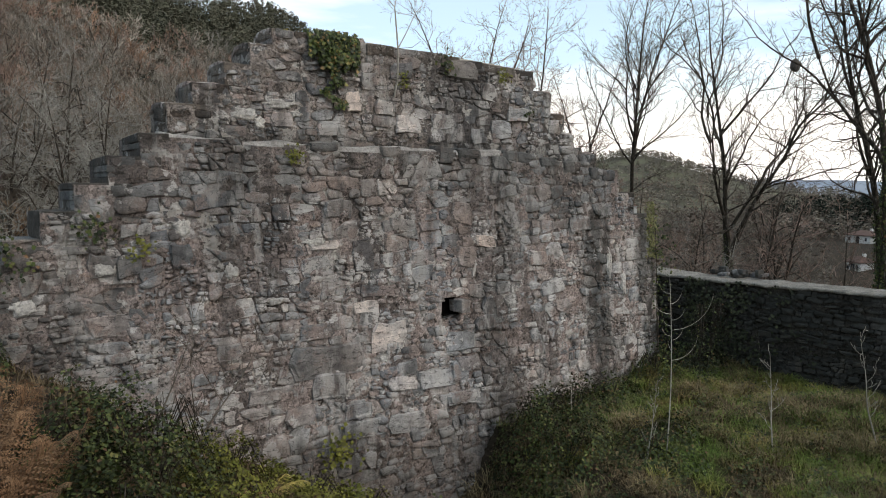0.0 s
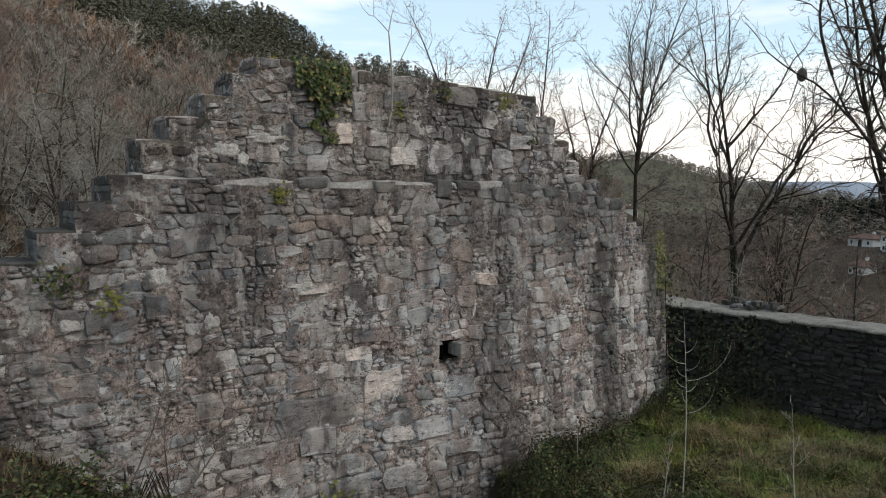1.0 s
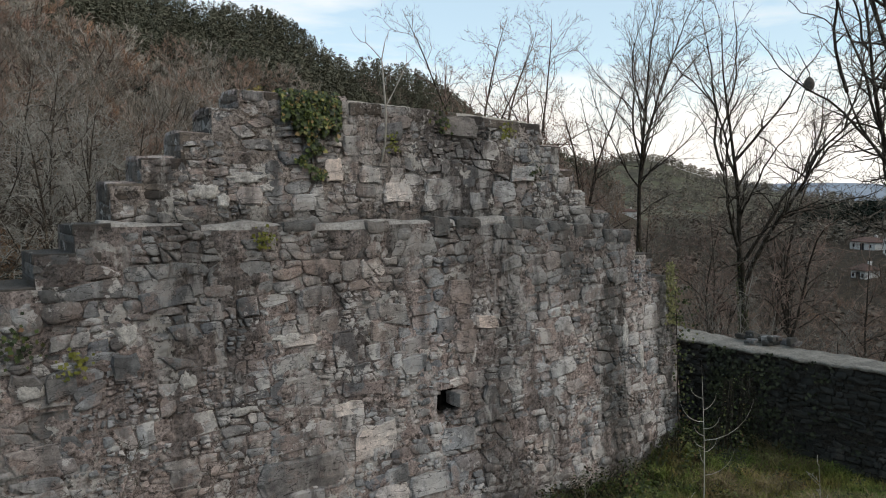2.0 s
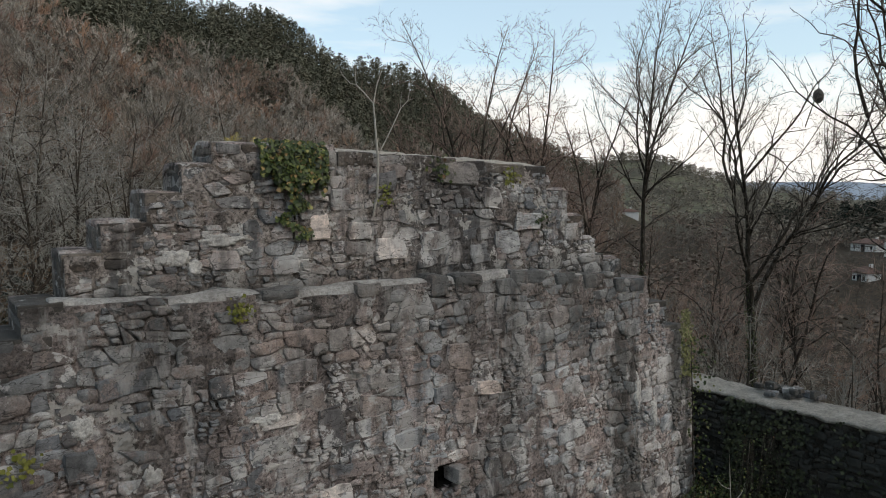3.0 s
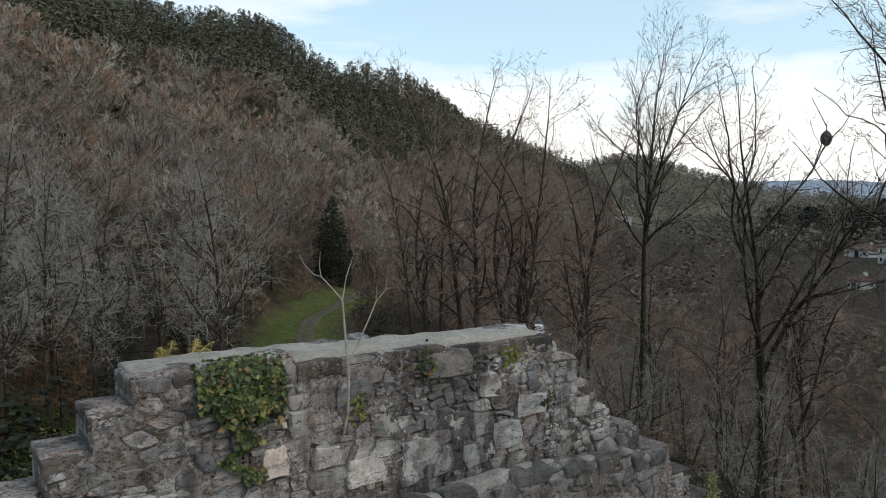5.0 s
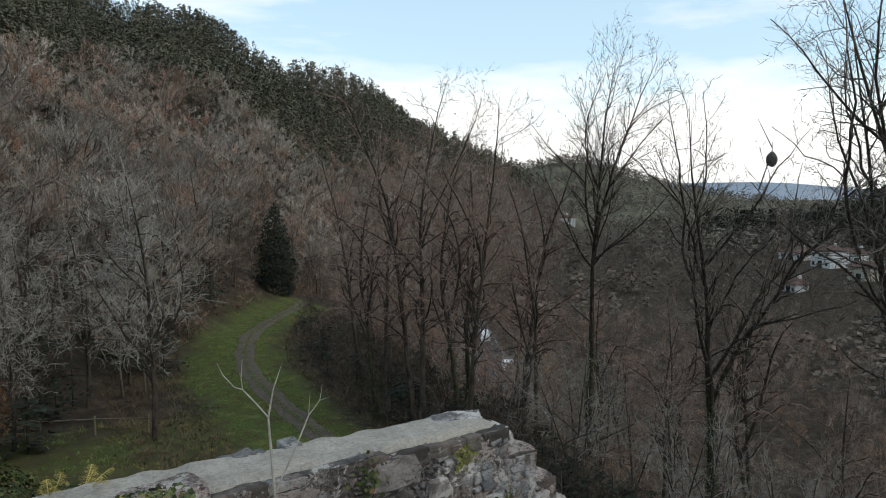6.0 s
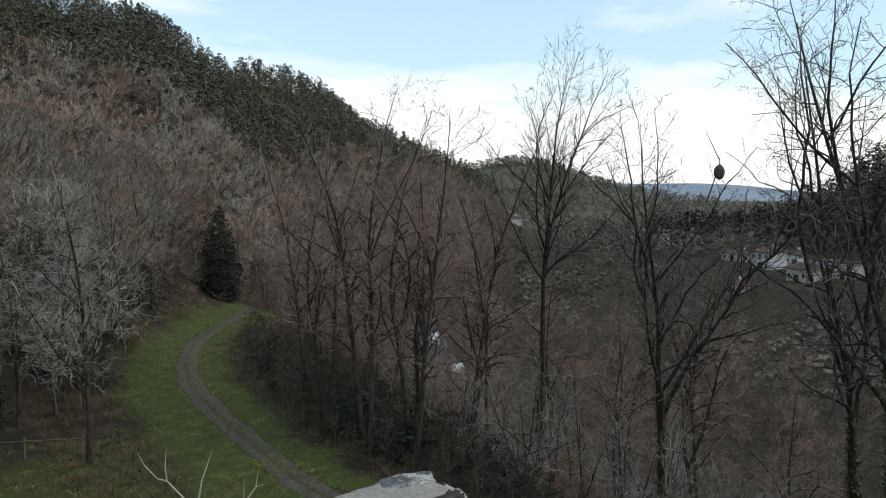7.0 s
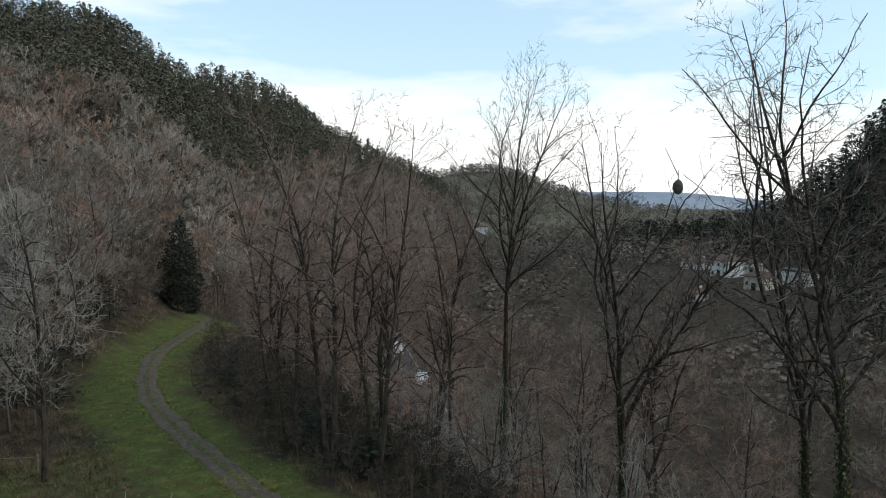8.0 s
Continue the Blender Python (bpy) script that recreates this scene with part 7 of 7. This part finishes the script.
# bracken: arching fronds with paired leaflets
def frond(r, length, arch, turn):
    """Vertices and triangles of one arching fern frond from the origin: leaflets of small paired teeth along a rib."""
    n = 21
    t = np.linspace(0, 1, n)
    reach = length * (t * math.cos(arch) + 0.12 * np.sin(t * 3.1))
    rise = length * (math.sin(arch) * t - 0.75 * t ** 2.2 * 0.6)
    px, py = reach * math.cos(turn), reach * math.sin(turn)
    side = np.array([-math.sin(turn), math.cos(turn), 0])
    vs = []
    for i in range(3, n):
        half = length * 0.23 * math.sin(min(1, (1 - t[i]) * 1.25) * 1.45) * r.uniform(0.8, 1.1) + 0.010
        d = np.array([px[i] - px[i - 1], py[i] - py[i - 1], rise[i] - rise[i - 1]])
        d = d / np.linalg.norm(d)
        c = np.array([px[i], py[i], rise[i]])
        for sgn in (1, -1):
            run = side * sgn * half + d * half * 0.4 + np.array([0, 0, -half * r.uniform(0.15, 0.7)])
            wide = length / n * 0.40
            for k in range(6):
                a = c + run * (k / 6.0)
                b = c + run * ((k + 0.6) / 6.0)
                w = wide * (1 - 0.13 * k)
                vs += [a, b, (a + b) / 2 + d * w + run * 0.08, b, a, (a + b) / 2 - d * w * 0.8 + run * 0.08]
    st = [(px[i], py[i], rise[i], px[i + 1], py[i + 1], rise[i + 1], 0.005, 0.004) for i in range(n - 1)]
    tv, tq = tubes(st, 3)
    return join([(np.array(vs), np.arange(len(vs)).reshape(-1, 3)), (tv, np.concatenate([tq[:, [0, 1, 2]], tq[:, [0, 2, 3]]]))])


def fern(x, y, z, fronds, length, mat, label, seed, arch=(0.5, 1.2), name="bracken"):
    r = np.random.RandomState(seed)
    ob = empty(name, (x, y, z))
    for i in range(fronds):
        v, f = frond(r, length * r.uniform(0.65, 1.15), r.uniform(*arch), r.uniform(0, 6.28))
        o = new("frond", mesh_from("frond", v, f, mat))
        o.parent = ob
    tagged(ob, label, "fern", "dead bracken" if name == "bracken" else "")


r = np.random.RandomState(41)
for i in range(11):
    x, y = r.uniform(-0.1, 0.95), r.uniform(7.0, 8.8)
    fern(x, y, height_at(x, y) + 0.05, r.randint(8, 11), r.uniform(1.2, 1.65), M_FERN, "dead russet bracken among brambles", 100 + i, (0.85, 1.4))
for i in range(6):
    x, y = r.uniform(0.9, 2.5), r.uniform(6.3, 7.6)
    fern(x, y, height_at(x, y) - 0.05, r.randint(6, 9), r.uniform(0.5, 0.8), M_FERN, "low dead russet bracken on the bank", 120 + i)
for i in range(8):
    x, y = r.uniform(3.2, 5.4), r.uniform(8.4, 10.4)
    fern(x, y, height_at(x, y) - 0.05, r.randint(5, 8), r.uniform(0.5, 0.8), M_FERN if i % 3 else M_FERN_PALE, "dead russet bracken at the wall's foot" if i % 3 else "yellowing fern at the wall's foot", 140 + i)
fern(5.40, 12.76, 8.07, 4, 0.44, M_FERN_PALE, "yellowed fern growing from the wall's back edge", 201, (0.9, 1.35), "fern")
fern(5.70, 12.80, 8.07, 5, 0.42, M_FERN_PALE, "yellowed fern growing from the wall's back edge", 205, (0.6, 1.2), "fern")


# bramble mounds
def mound(x, y, wide, tall, n, size, mat, label, name="bramble"):
    a, q = rs.uniform(0, 6.28, n), np.sqrt(rs.uniform(0, 1, n))
    px, py = x + wide * q * np.cos(a), y + wide * 0.8 * q * np.sin(a)
    lift = tall * (1 - q ** 2) ** 0.6 * rs.uniform(0.25, 1.05, n) * (1 + 0.5 * waves(px, py, 0.8, 33))
    full = waves(px, py, 0.75, 35) + 0.6 * waves(px, py, 0.35, 36) > -0.45
    a, q, px, py, lift = a[full], q[full], px[full], py[full], lift[full]
    n = len(a)
    g = height(px, py)
    ns = np.stack([np.cos(a) * q, np.sin(a) * q, np.full(n, 0.8)], 1)
    st = []
    for i in range(16):
        b, e = rs.uniform(0, 6.28), rs.uniform(0.5, 1.0)
        mx, my = x + wide * e * math.cos(b), y + wide * 0.8 * e * math.sin(b)
        st.append((x, y, height_at(x, y), (x + mx) / 2, (y + my) / 2, height_at(x, y) + tall * 0.9, 0.006, 0.005))
        st.append((*st[-1][3:6], mx, my, height_at(mx, my) + 0.1, 0.005, 0.003))
    leaf_thing(name, np.stack([px, py, g + lift], 1), ns, size, mat, label, "bush", 0.3, st, M_BARK)


for x, y, wd, tl_, n, mat, lab in ((9.3, 10.3, 1.0, 0.85, 1900, M_BRAMBLE, "dark green bramble bush against the wall"), (10.4, 10.6, 0.9, 0.7, 1500, M_BRAMBLE, "dark green bramble bush against the wall"), (8.9, 9.2, 1.1, 0.8, 1900, M_BRAMBLE, "dark green bramble bush in the yard"),
                              (11.6, 10.7, 0.8, 0.55, 1000, M_BRAMBLE, "dark green bramble bush against the wall"), (10.0, 8.3, 1.0, 0.5, 1300, M_BRAMBLE, "dark green bramble bush in the yard"), (13.2, 10.9, 0.8, 0.5, 700, M_BRAMBLE, "dark green bramble bush in the corner"),
                              (2.3, 9.5, 1.0, 0.7, 1700, M_BRAMBLE, "dark green bramble bush on the bank"), (2.0, 8.4, 0.8, 0.45, 900, M_BRAMBLE, "dark green bramble bush on the bank"), (1.35, 8.5, 0.7, 0.75, 1500, M_BRAMBLE, "dark green bramble bush on the bank"), (1.5, 7.6, 0.8, 0.5, 1400, M_BRAMBLE, "dark green bramble bush on the bank"), (3.3, 9.9, 0.8, 0.6, 1200, M_OLIVE, "yellow-green bush on the bank"), (4.6, 10.2, 0.8, 0.5, 1100, M_OLIVE, "yellow-green bush at the wall's foot"),
                              (5.6, 10.2, 0.7, 0.45, 900, M_OLIVE, "yellow-green bush at the wall's foot"), (0.3, 10.6, 0.6, 0.7, 900, M_BRAMBLE, "dark green bramble bush on the bank"), (6.6, 9.6, 0.9, 0.5, 900, M_BRAMBLE, "dark green bramble bush at the wall's foot"), (2.9, 8.2, 0.9, 0.5, 1200, M_OLIVE, "yellow-green bush on the bank"),
                              (14.5, 11.2, 0.7, 0.7, 900, M_BRAMBLE, "dark green bramble bush in the corner")):
    mound(x, y, wd, tl_, int(n * 2.0), 0.046, mat, lab)
mound(14.45, 10.5, 0.75, 1.8, 800, 0.04, M_BRAMBLE, "thin dark shrub against the low wall", "shrub")
for x, y, wd, tl_ in ((3.2, 15.2, 1.6, 1.8), (5.2, 17.5, 1.8, 1.5), (1.2, 16.0, 1.8, 2.0), (-1.0, 15.0, 1.8, 2.2), (2.6, 18.5, 2.0, 1.6), (7.8, 20.5, 1.8, 1.2), (-2.6, 18.0, 2.2, 2.2)):
    mound(x, y, wd, tl_, 3000, 0.09, M_OLIVE if x > 2 else M_BRAMBLE, "leafy green bush behind the wall", "bush")


mound(14.3, 10.6, 0.75, 0.7, 900, 0.05, M_THORN, "dark bramble heap in the wall's corner")

# grass: clumps of blades over the yard and the track's verges
def grass(name, x, y, mat, label, tall, blades=9, width=0.012):
    n = len(x)
    z = height(x, y)
    bx, by, bz = np.repeat(x, blades), np.repeat(y, blades), np.repeat(z, blades)
    m = n * blades
    bx, by = bx + rs.normal(0, 0.07, m), by + rs.normal(0, 0.07, m)
    a, l = rs.uniform(0, 6.28, m), rs.uniform(*tall, m)
    bend = rs.uniform(0.5, 2.1, m) * l
    c, s = np.cos(a), np.sin(a)
    p0 = np.stack([bx - s * width, by + c * width, bz - 0.03], 1)
    p1 = np.stack([bx + s * width, by - c * width, bz - 0.03], 1)
    p2 = np.stack([bx + c * bend * 0.4 + s * width * 0.7, by + s * bend * 0.4 - c * width * 0.7, bz + l * 0.62], 1)
    p3 = np.stack([bx + c * bend * 0.4 - s * width * 0.7, by + s * bend * 0.4 + c * width * 0.7, bz + l * 0.62], 1)
    p4 = np.stack([bx + c * bend, by + s * bend, bz + l * rs.uniform(0.35, 1.0, m)], 1)
    v = np.stack([p0, p1, p2, p3, p4], 1).reshape(-1, 3)
    k = np.arange(m)[:, None] * 5
    tri = np.concatenate([np.concatenate([k, k + 1, k + 2], 1), np.concatenate([k, k + 2, k + 3], 1), np.concatenate([k + 3, k + 2, k + 4], 1)])
    tagged(new(name, mesh_from(name, v, tri, mat)), label, "grass", "", "stuff")


gx_, gy_ = rs.uniform(7.0, 15.2, 9000), rs.uniform(3.5, 11.2, 9000)
ok = waves(gx_, gy_, 2.4, 51) + 0.5 * waves(gx_, gy_, 0.8, 52) + (gx_ - 11) * 0.18 > -0.25
grass("grass", gx_[ok], gy_[ok], M_GRASS, "rough green winter grass in the yard", (0.08, 0.26), 8, 0.006)
ok = waves(gx_, gy_, 1.7, 61) > 0.15
grass("dry_grass", gx_[ok], gy_[ok], M_WEEDS, "tufts of dead brown grass", (0.08, 0.24), 7, 0.007)
ok = waves(gx_, gy_, 1.2, 63) + 0.7 * waves(gx_, gy_, 3.1, 64) > 0.42
grass("straw_tufts", gx_[ok], gy_[ok], M_STRAW, "arching tufts of straw-coloured dead grass", (0.14, 0.38), 9, 0.006)
hx_, hy_ = rs.uniform(-1.5, 7.5, 4200), rs.uniform(5.5, 11.0, 4200)
ok = waves(hx_, hy_, 1.9, 71) > -0.1
grass("bank_grass", hx_[ok], hy_[ok], M_WEEDS, "dead grass and stalks on the bank", (0.06, 0.22), 6, 0.007)
vx_, vy_ = rs.uniform(14, 50, 18000), rs.uniform(24, 80, 18000)
dd = off_track(vx_, vy_)
ok = (dd > 0.75) & (dd < verge_width(vx_, vy_) + 0.4 + 0.8 * waves(vx_, vy_, 6, 21))
grass("verge_grass", vx_[ok], vy_[ok], M_GRASS, "short green grass beside the track", (0.03, 0.10), 9, 0.011)
ok = (dd > verge_width(vx_, vy_) - 0.2) & (dd < 9.0) & (across(vx_, vy_) < 7)
grass("verge_dry_grass", vx_[ok], vy_[ok], M_WEEDS, "dry brown grass and weeds by the track", (0.12, 0.42), 8, 0.010)

tx_, ty_ = rs.uniform(0, 21, 5200), rs.uniform(17, 46.5, 5200)
ok = (off_track(tx_, ty_) > 3.6) & (waves(tx_, ty_, 3.5, 81) > -0.15)
grass("terrace_grass", tx_[ok], ty_[ok], M_GRASS, "rough olive grass behind the wall", (0.06, 0.20), 8, 0.009)

# grass on the crown of the track and along its edges
ci = rs.randint(0, len(track_line), 1500)
cu = np.where(rs.rand(1500) < 0.5, rs.normal(0, 0.09, 1500), rs.choice([-0.8, 0.8], 1500) + rs.normal(0, 0.07, 1500))
kx, ky = track_line[ci, 0] + tn[ci, 0] * cu + rs.normal(0, 0.12, 1500), track_line[ci, 1] + tn[ci, 1] * cu + rs.normal(0, 0.12, 1500)
ok = waves(kx, ky, 4.0, 95) > -0.35
grass("track_grass", kx[ok], ky[ok], M_GRASS, "worn grass on the crown of the track", (0.07, 0.14), 8, 0.011)

# low weeds and fallen leaves over the yard
wx_, wy_ = rs.uniform(6.8, 15.0, 26000), rs.uniform(3.5, 11.0, 26000)
ok = waves(wx_, wy_, 1.3, 91) + 0.6 * waves(wx_, wy_, 0.5, 92) - 0.06 * (wx_ - 9.5) > -0.05
wx_, wy_ = wx_[ok], wy_[ok]
lv, lf = leaves(np.stack([wx_, wy_, height(wx_, wy_) + rs.uniform(0.02, 0.20, len(wx_))], 1), np.tile([0.0, -0.3, 1.0], (len(wx_), 1)), 0.05, rs, 0.2)
tagged(new("weeds", mesh_from("weeds", lv, lf, M_BRAMBLE)), "low green weeds and brown leaves in the grass", "weeds", "", "stuff")

# leafy bushes before the fence, and the russet bank behind it
for x, y, wd, tl_ in ((2.0, 33.5, 2.2, 1.6), (4.6, 31.5, 2.0, 1.5), (6.6, 34.0, 2.3, 1.6), (8.6, 32.0, 1.9, 1.2), (5.0, 37.5, 2.2, 1.5), (8.2, 37.8, 2.2, 1.4), (10.4, 35.5, 1.8, 1.1), (2.4, 38.5, 2.2, 1.7), (7.0, 41.2, 2.0, 1.3)):
    mound(x, y, wd, tl_, 1500, 0.15, M_BRAMBLE, "leafy green bush before the fence", "bush")
bx_, by_ = rs.uniform(-4, 11, 3000), rs.uniform(44.5, 57, 3000)
ok = (hill_share(bx_, by_) > -0.03) & (waves(bx_, by_, 4.0, 97) > -0.5)
grass("bank_dry_grass", bx_[ok], by_[ok], M_FERN, "russet dead grass and bracken on the bank", (0.2, 0.65), 7, 0.014)

# ---- fence by the track ----
fence = empty("fence")
posts = [(0.6 + 2.2 * i, 48.9 - 0.83 * i * (0.6 + 0.06 * i)) for i in range(8)]
for i, (x, y) in enumerate(posts):
    z = height_at(x, y)
    part("post", block(x, y, z + 0.45, 0.10, 0.10, 1.1, 0.015, 0.012, i, 1), M_WOODRAIL, fence)
for (x, y), (x2, y2) in zip(posts[:-1], posts[1:]):
    tv, tf = tubes([(x, y - 0.07, height_at(x, y) + 0.85, x2, y2 - 0.07, height_at(x2, y2) + 0.85, 0.035, 0.03)], 6)
    o = new("rail", mesh_from("rail", tv, tf, M_WOODRAIL))
    o.parent = fence
tagged(fence, "weathered wooden post and rail fence", "fence")

# ---- road and cars on the valley floor ----
rl = road_line
rd = np.gradient(rl, axis=0)
rd /= np.linalg.norm(rd, axis=1, keepdims=True)
rn = np.stack([rd[:, 1], -rd[:, 0]], 1)
rz = road_level + 0.06


def ribbon(name, a, b, lift, mat, parent=None, label="", i0=0, i1=None, kind=""):
    i1 = len(rl) - 1 if i1 is None else i1
    vs, fs = [], []
    for i in range(i0, i1 + 1):
        for off, dz in ((a, 0), (b, 0), (b, -0.6 if not parent else -0.004), (a, -0.6 if not parent else -0.004)):
            x, y = rl[i] + rn[i] * off
            vs.append((x, y, rz[i] + lift + dz))
    for i in range(i1 - i0):
        for j in range(4):
            fs.append((i * 4 + j, (i + 1) * 4 + j, (i + 1) * 4 + (j + 1) % 4, i * 4 + (j + 1) % 4))
    return solid(name, vs, fs, mat, parent, label, kind)


road = tagged(ribbon("road", -3.4, 3.4, 0.0, M_ASPHALT, kind="structure"), "grey asphalt valley road with white lines", "road")
ribbon("edge_line", -3.0, -2.85, 0.008, M_LINE, road)
ribbon("edge_line", 2.85, 3.0, 0.008, M_LINE, road)
for i in range(0, len(rl) - 2, 2):
    ribbon("centre_line", -0.07, 0.07, 0.008, M_LINE, road, i0=i, i1=i + 1)


def car(x, y, z, turn, length, tall, label):
    ob = empty("car")
    w = 1.75
    prof = [(-length / 2, 0.35), (-length / 2, 0.85), (-length * 0.42, 0.95), (-length * 0.30, tall), (length * 0.18, tall), (length * 0.32, 0.98), (length * 0.48, 0.82), (length / 2, 0.5), (length / 2 - 0.05, 0.32)]
    bm = bmesh.new()
    ring = []
    for sgn in (-1, 1):
        ring.append([bm.verts.new((a, sgn * (w / 2 - (0.14 if b > 1.0 else 0.0)), b)) for a, b in prof])
    bm.faces.new(ring[0])
    bm.faces.new(list(reversed(ring[1])))
    for i in range(len(prof)):
        k = (i + 1) % len(prof)
        bm.faces.new((ring[0][k], ring[0][i], ring[1][i], ring[1][k]))
    bmesh.ops.recalc_face_normals(bm, faces=bm.faces[:])
    bmesh.ops.bevel(bm, geom=bm.edges[:], offset=0.05, segments=2, affect="EDGES")
    body = part("body", bm, M_CAR, ob)
    for sgn in (-1, 1):
        part("side_window", block(-length * 0.06, sgn * (w / 2 - 0.10), (tall + 1.0) / 2 - 0.02, length * 0.42, 0.06, tall - 1.16, 0.02), M_GLASS, body)
        for fx in (-0.3, 0.31):
            bm = bmesh.new()
            bmesh.ops.create_cone(bm, cap_ends=True, segments=20, radius1=0.32, radius2=0.32, depth=0.2)
            bmesh.ops.bevel(bm, geom=bm.edges[:], offset=0.03, segments=2, affect="EDGES")
            bmesh.ops.rotate(bm, verts=bm.verts, matrix=Matrix.Rotation(radians(90), 3, "X"))
            bmesh.ops.translate(bm, verts=bm.verts, vec=(fx * length, sgn * (w / 2 - 0.08), 0.32))
            part("wheel", bm, M_TYRE, ob)
    bm = block(length * 0.255, 0, (tall + 0.97) / 2, 0.06, w - 0.42, (tall - 1.0) * 0.9, 0.02)
    part("windscreen", bm, M_GLASS, body)
    ob.matrix_world = pose(x, y, z, 0, 0, turn)
    tagged(ob, label, "car", "cars on the valley road")


for i, off, ln, tl_, lab in ((24, 2.2, 4.3, 1.5, "white hatchback on the valley road"), (33, 0.9, 4.9, 1.95, "white van on the valley road")):
    x, y = rl[i] + rn[i] * off
    car(x, y, rz[i] + 0.01, math.degrees(math.atan2(rd[i][1], rd[i][0])), ln, tl_, lab)


# ---- houses across the valley ----
def house(x, y, turn, wide, deep, tall, storeys, cols, wall_mat, roof_mat, label, flat=False, rise=1.6, door=True):
    z = min(height_at(x + dx, y + dy) for dx in (-4, 4) for dy in (-4, 4))
    ob = empty("house")
    part("wall", block(0, 0, tall / 2 - 0.5, wide, deep, tall + 1.0, 0.05), wall_mat, ob)
    bm = bmesh.new()
    o = 0.5
    if flat:
        bmesh.ops.create_cube(bm, size=1.0)
        bmesh.ops.scale(bm, vec=(wide + 0.5, deep + 0.5, 0.45), verts=bm.verts)
        bmesh.ops.translate(bm, vec=(0, 0, tall + 0.22), verts=bm.verts)
    else:
        a = [bm.verts.new(p) for p in ((-wide / 2 - o, -deep / 2 - o, tall), (wide / 2 + o, -deep / 2 - o, tall), (wide / 2 + o, deep / 2 + o, tall), (-wide / 2 - o, deep / 2 + o, tall))]
        b = [bm.verts.new(p) for p in ((-wide / 2 - o, -deep / 2 - o, tall + 0.2), (wide / 2 + o, -deep / 2 - o, tall + 0.2), (wide / 2 + o, deep / 2 + o, tall + 0.2), (-wide / 2 - o, deep / 2 + o, tall + 0.2))]
        c = [bm.verts.new((-wide * 0.22, 0, tall + rise)), bm.verts.new((wide * 0.22, 0, tall + rise))]
        bm.faces.new(list(reversed(a)))
        for i in range(4):
            k = (i + 1) % 4
            bm.faces.new((a[i], a[k], b[k], b[i]))
        bm.faces.new((b[0], b[1], c[1], c[0]))
        bm.faces.new((b[2], b[3], c[0], c[1]))
        bm.faces.new((b[1], b[2], c[1]))
        bm.faces.new((b[3], b[0], c[0]))
    roof = part("roof", bm, roof_mat, ob)
    if not flat:
        part("chimney", block(wide * 0.2, 0.4, tall + rise, 0.7, 0.7, 1.3, 0.04), wall_mat, roof)
    for s in range(storeys):
        for c in range(cols):
            wx = -wide / 2 + wide * (c + 0.5) / cols
            wz = tall * (s + 0.52) / storeys
            if s == 0 and c == cols // 2 and door:
                part("door", block(wx, -deep / 2 - 0.02, 1.05, 1.4, 0.16, 2.2, 0.02), M_GLASS, ob)
                continue
            win = part("window", block(wx, -deep / 2 - 0.01, wz, 0.95, 0.14, 1.15, 0.02), M_WHITEWALL, ob)
            part("pane", block(wx, -deep / 2 - 0.075, wz, 0.78, 0.06, 0.98, 0.01), M_GLASS, win)
    for s in range(storeys):
        for sy in (-0.25, 0.25):
            wz = tall * (s + 0.52) / storeys
            win = part("window", block(-wide / 2 - 0.01, deep * sy, wz, 0.14, 1.1, 1.3, 0.02), M_WHITEWALL, ob)
            part("pane", block(-wide / 2 - 0.075, deep * sy, wz, 0.06, 0.9, 1.1, 0.01), M_GLASS, win)
    ob.matrix_world = pose(x, y, z, 0, 0, turn)
    tagged(ob, label, "house", "houses across the valley")


house(229, 102.7, 246, 7.5, 6.5, 5.0, 2, 3, M_WHITEWALL, M_ROOF, "white two-storey house with low red-tiled roof")
house(247, 120.5, 250, 10, 6, 2.4, 1, 3, M_WHITEWALL, M_ROOF, "long white house with red-tiled roof")
house(240, 99.5, 262, 4.5, 4.5, 3.4, 1, 2, M_WHITEWALL, M_ROOF, "small white house with low tiled roof")
house(209, 84.8, 252, 6.5, 5.5, 3.7, 1, 3, M_CREAM, M_ROOF, "cream house with red-brown tiled roof")
house(218, 79, 258, 10, 6, 4.4, 1, 2, M_WHITEWALL, M_ROOF_DARK, "white flat-roofed house with dark panels", True)
house(193, 95.3, 245, 5, 4, 2.5, 1, 3, M_WHITEWALL, M_ROOF, "low white outbuilding with tiled roof")
house(289, 256, 230, 9, 8, 5.5, 2, 3, M_WHITEWALL, M_ROOF, "white farmhouse with red-tiled roof")
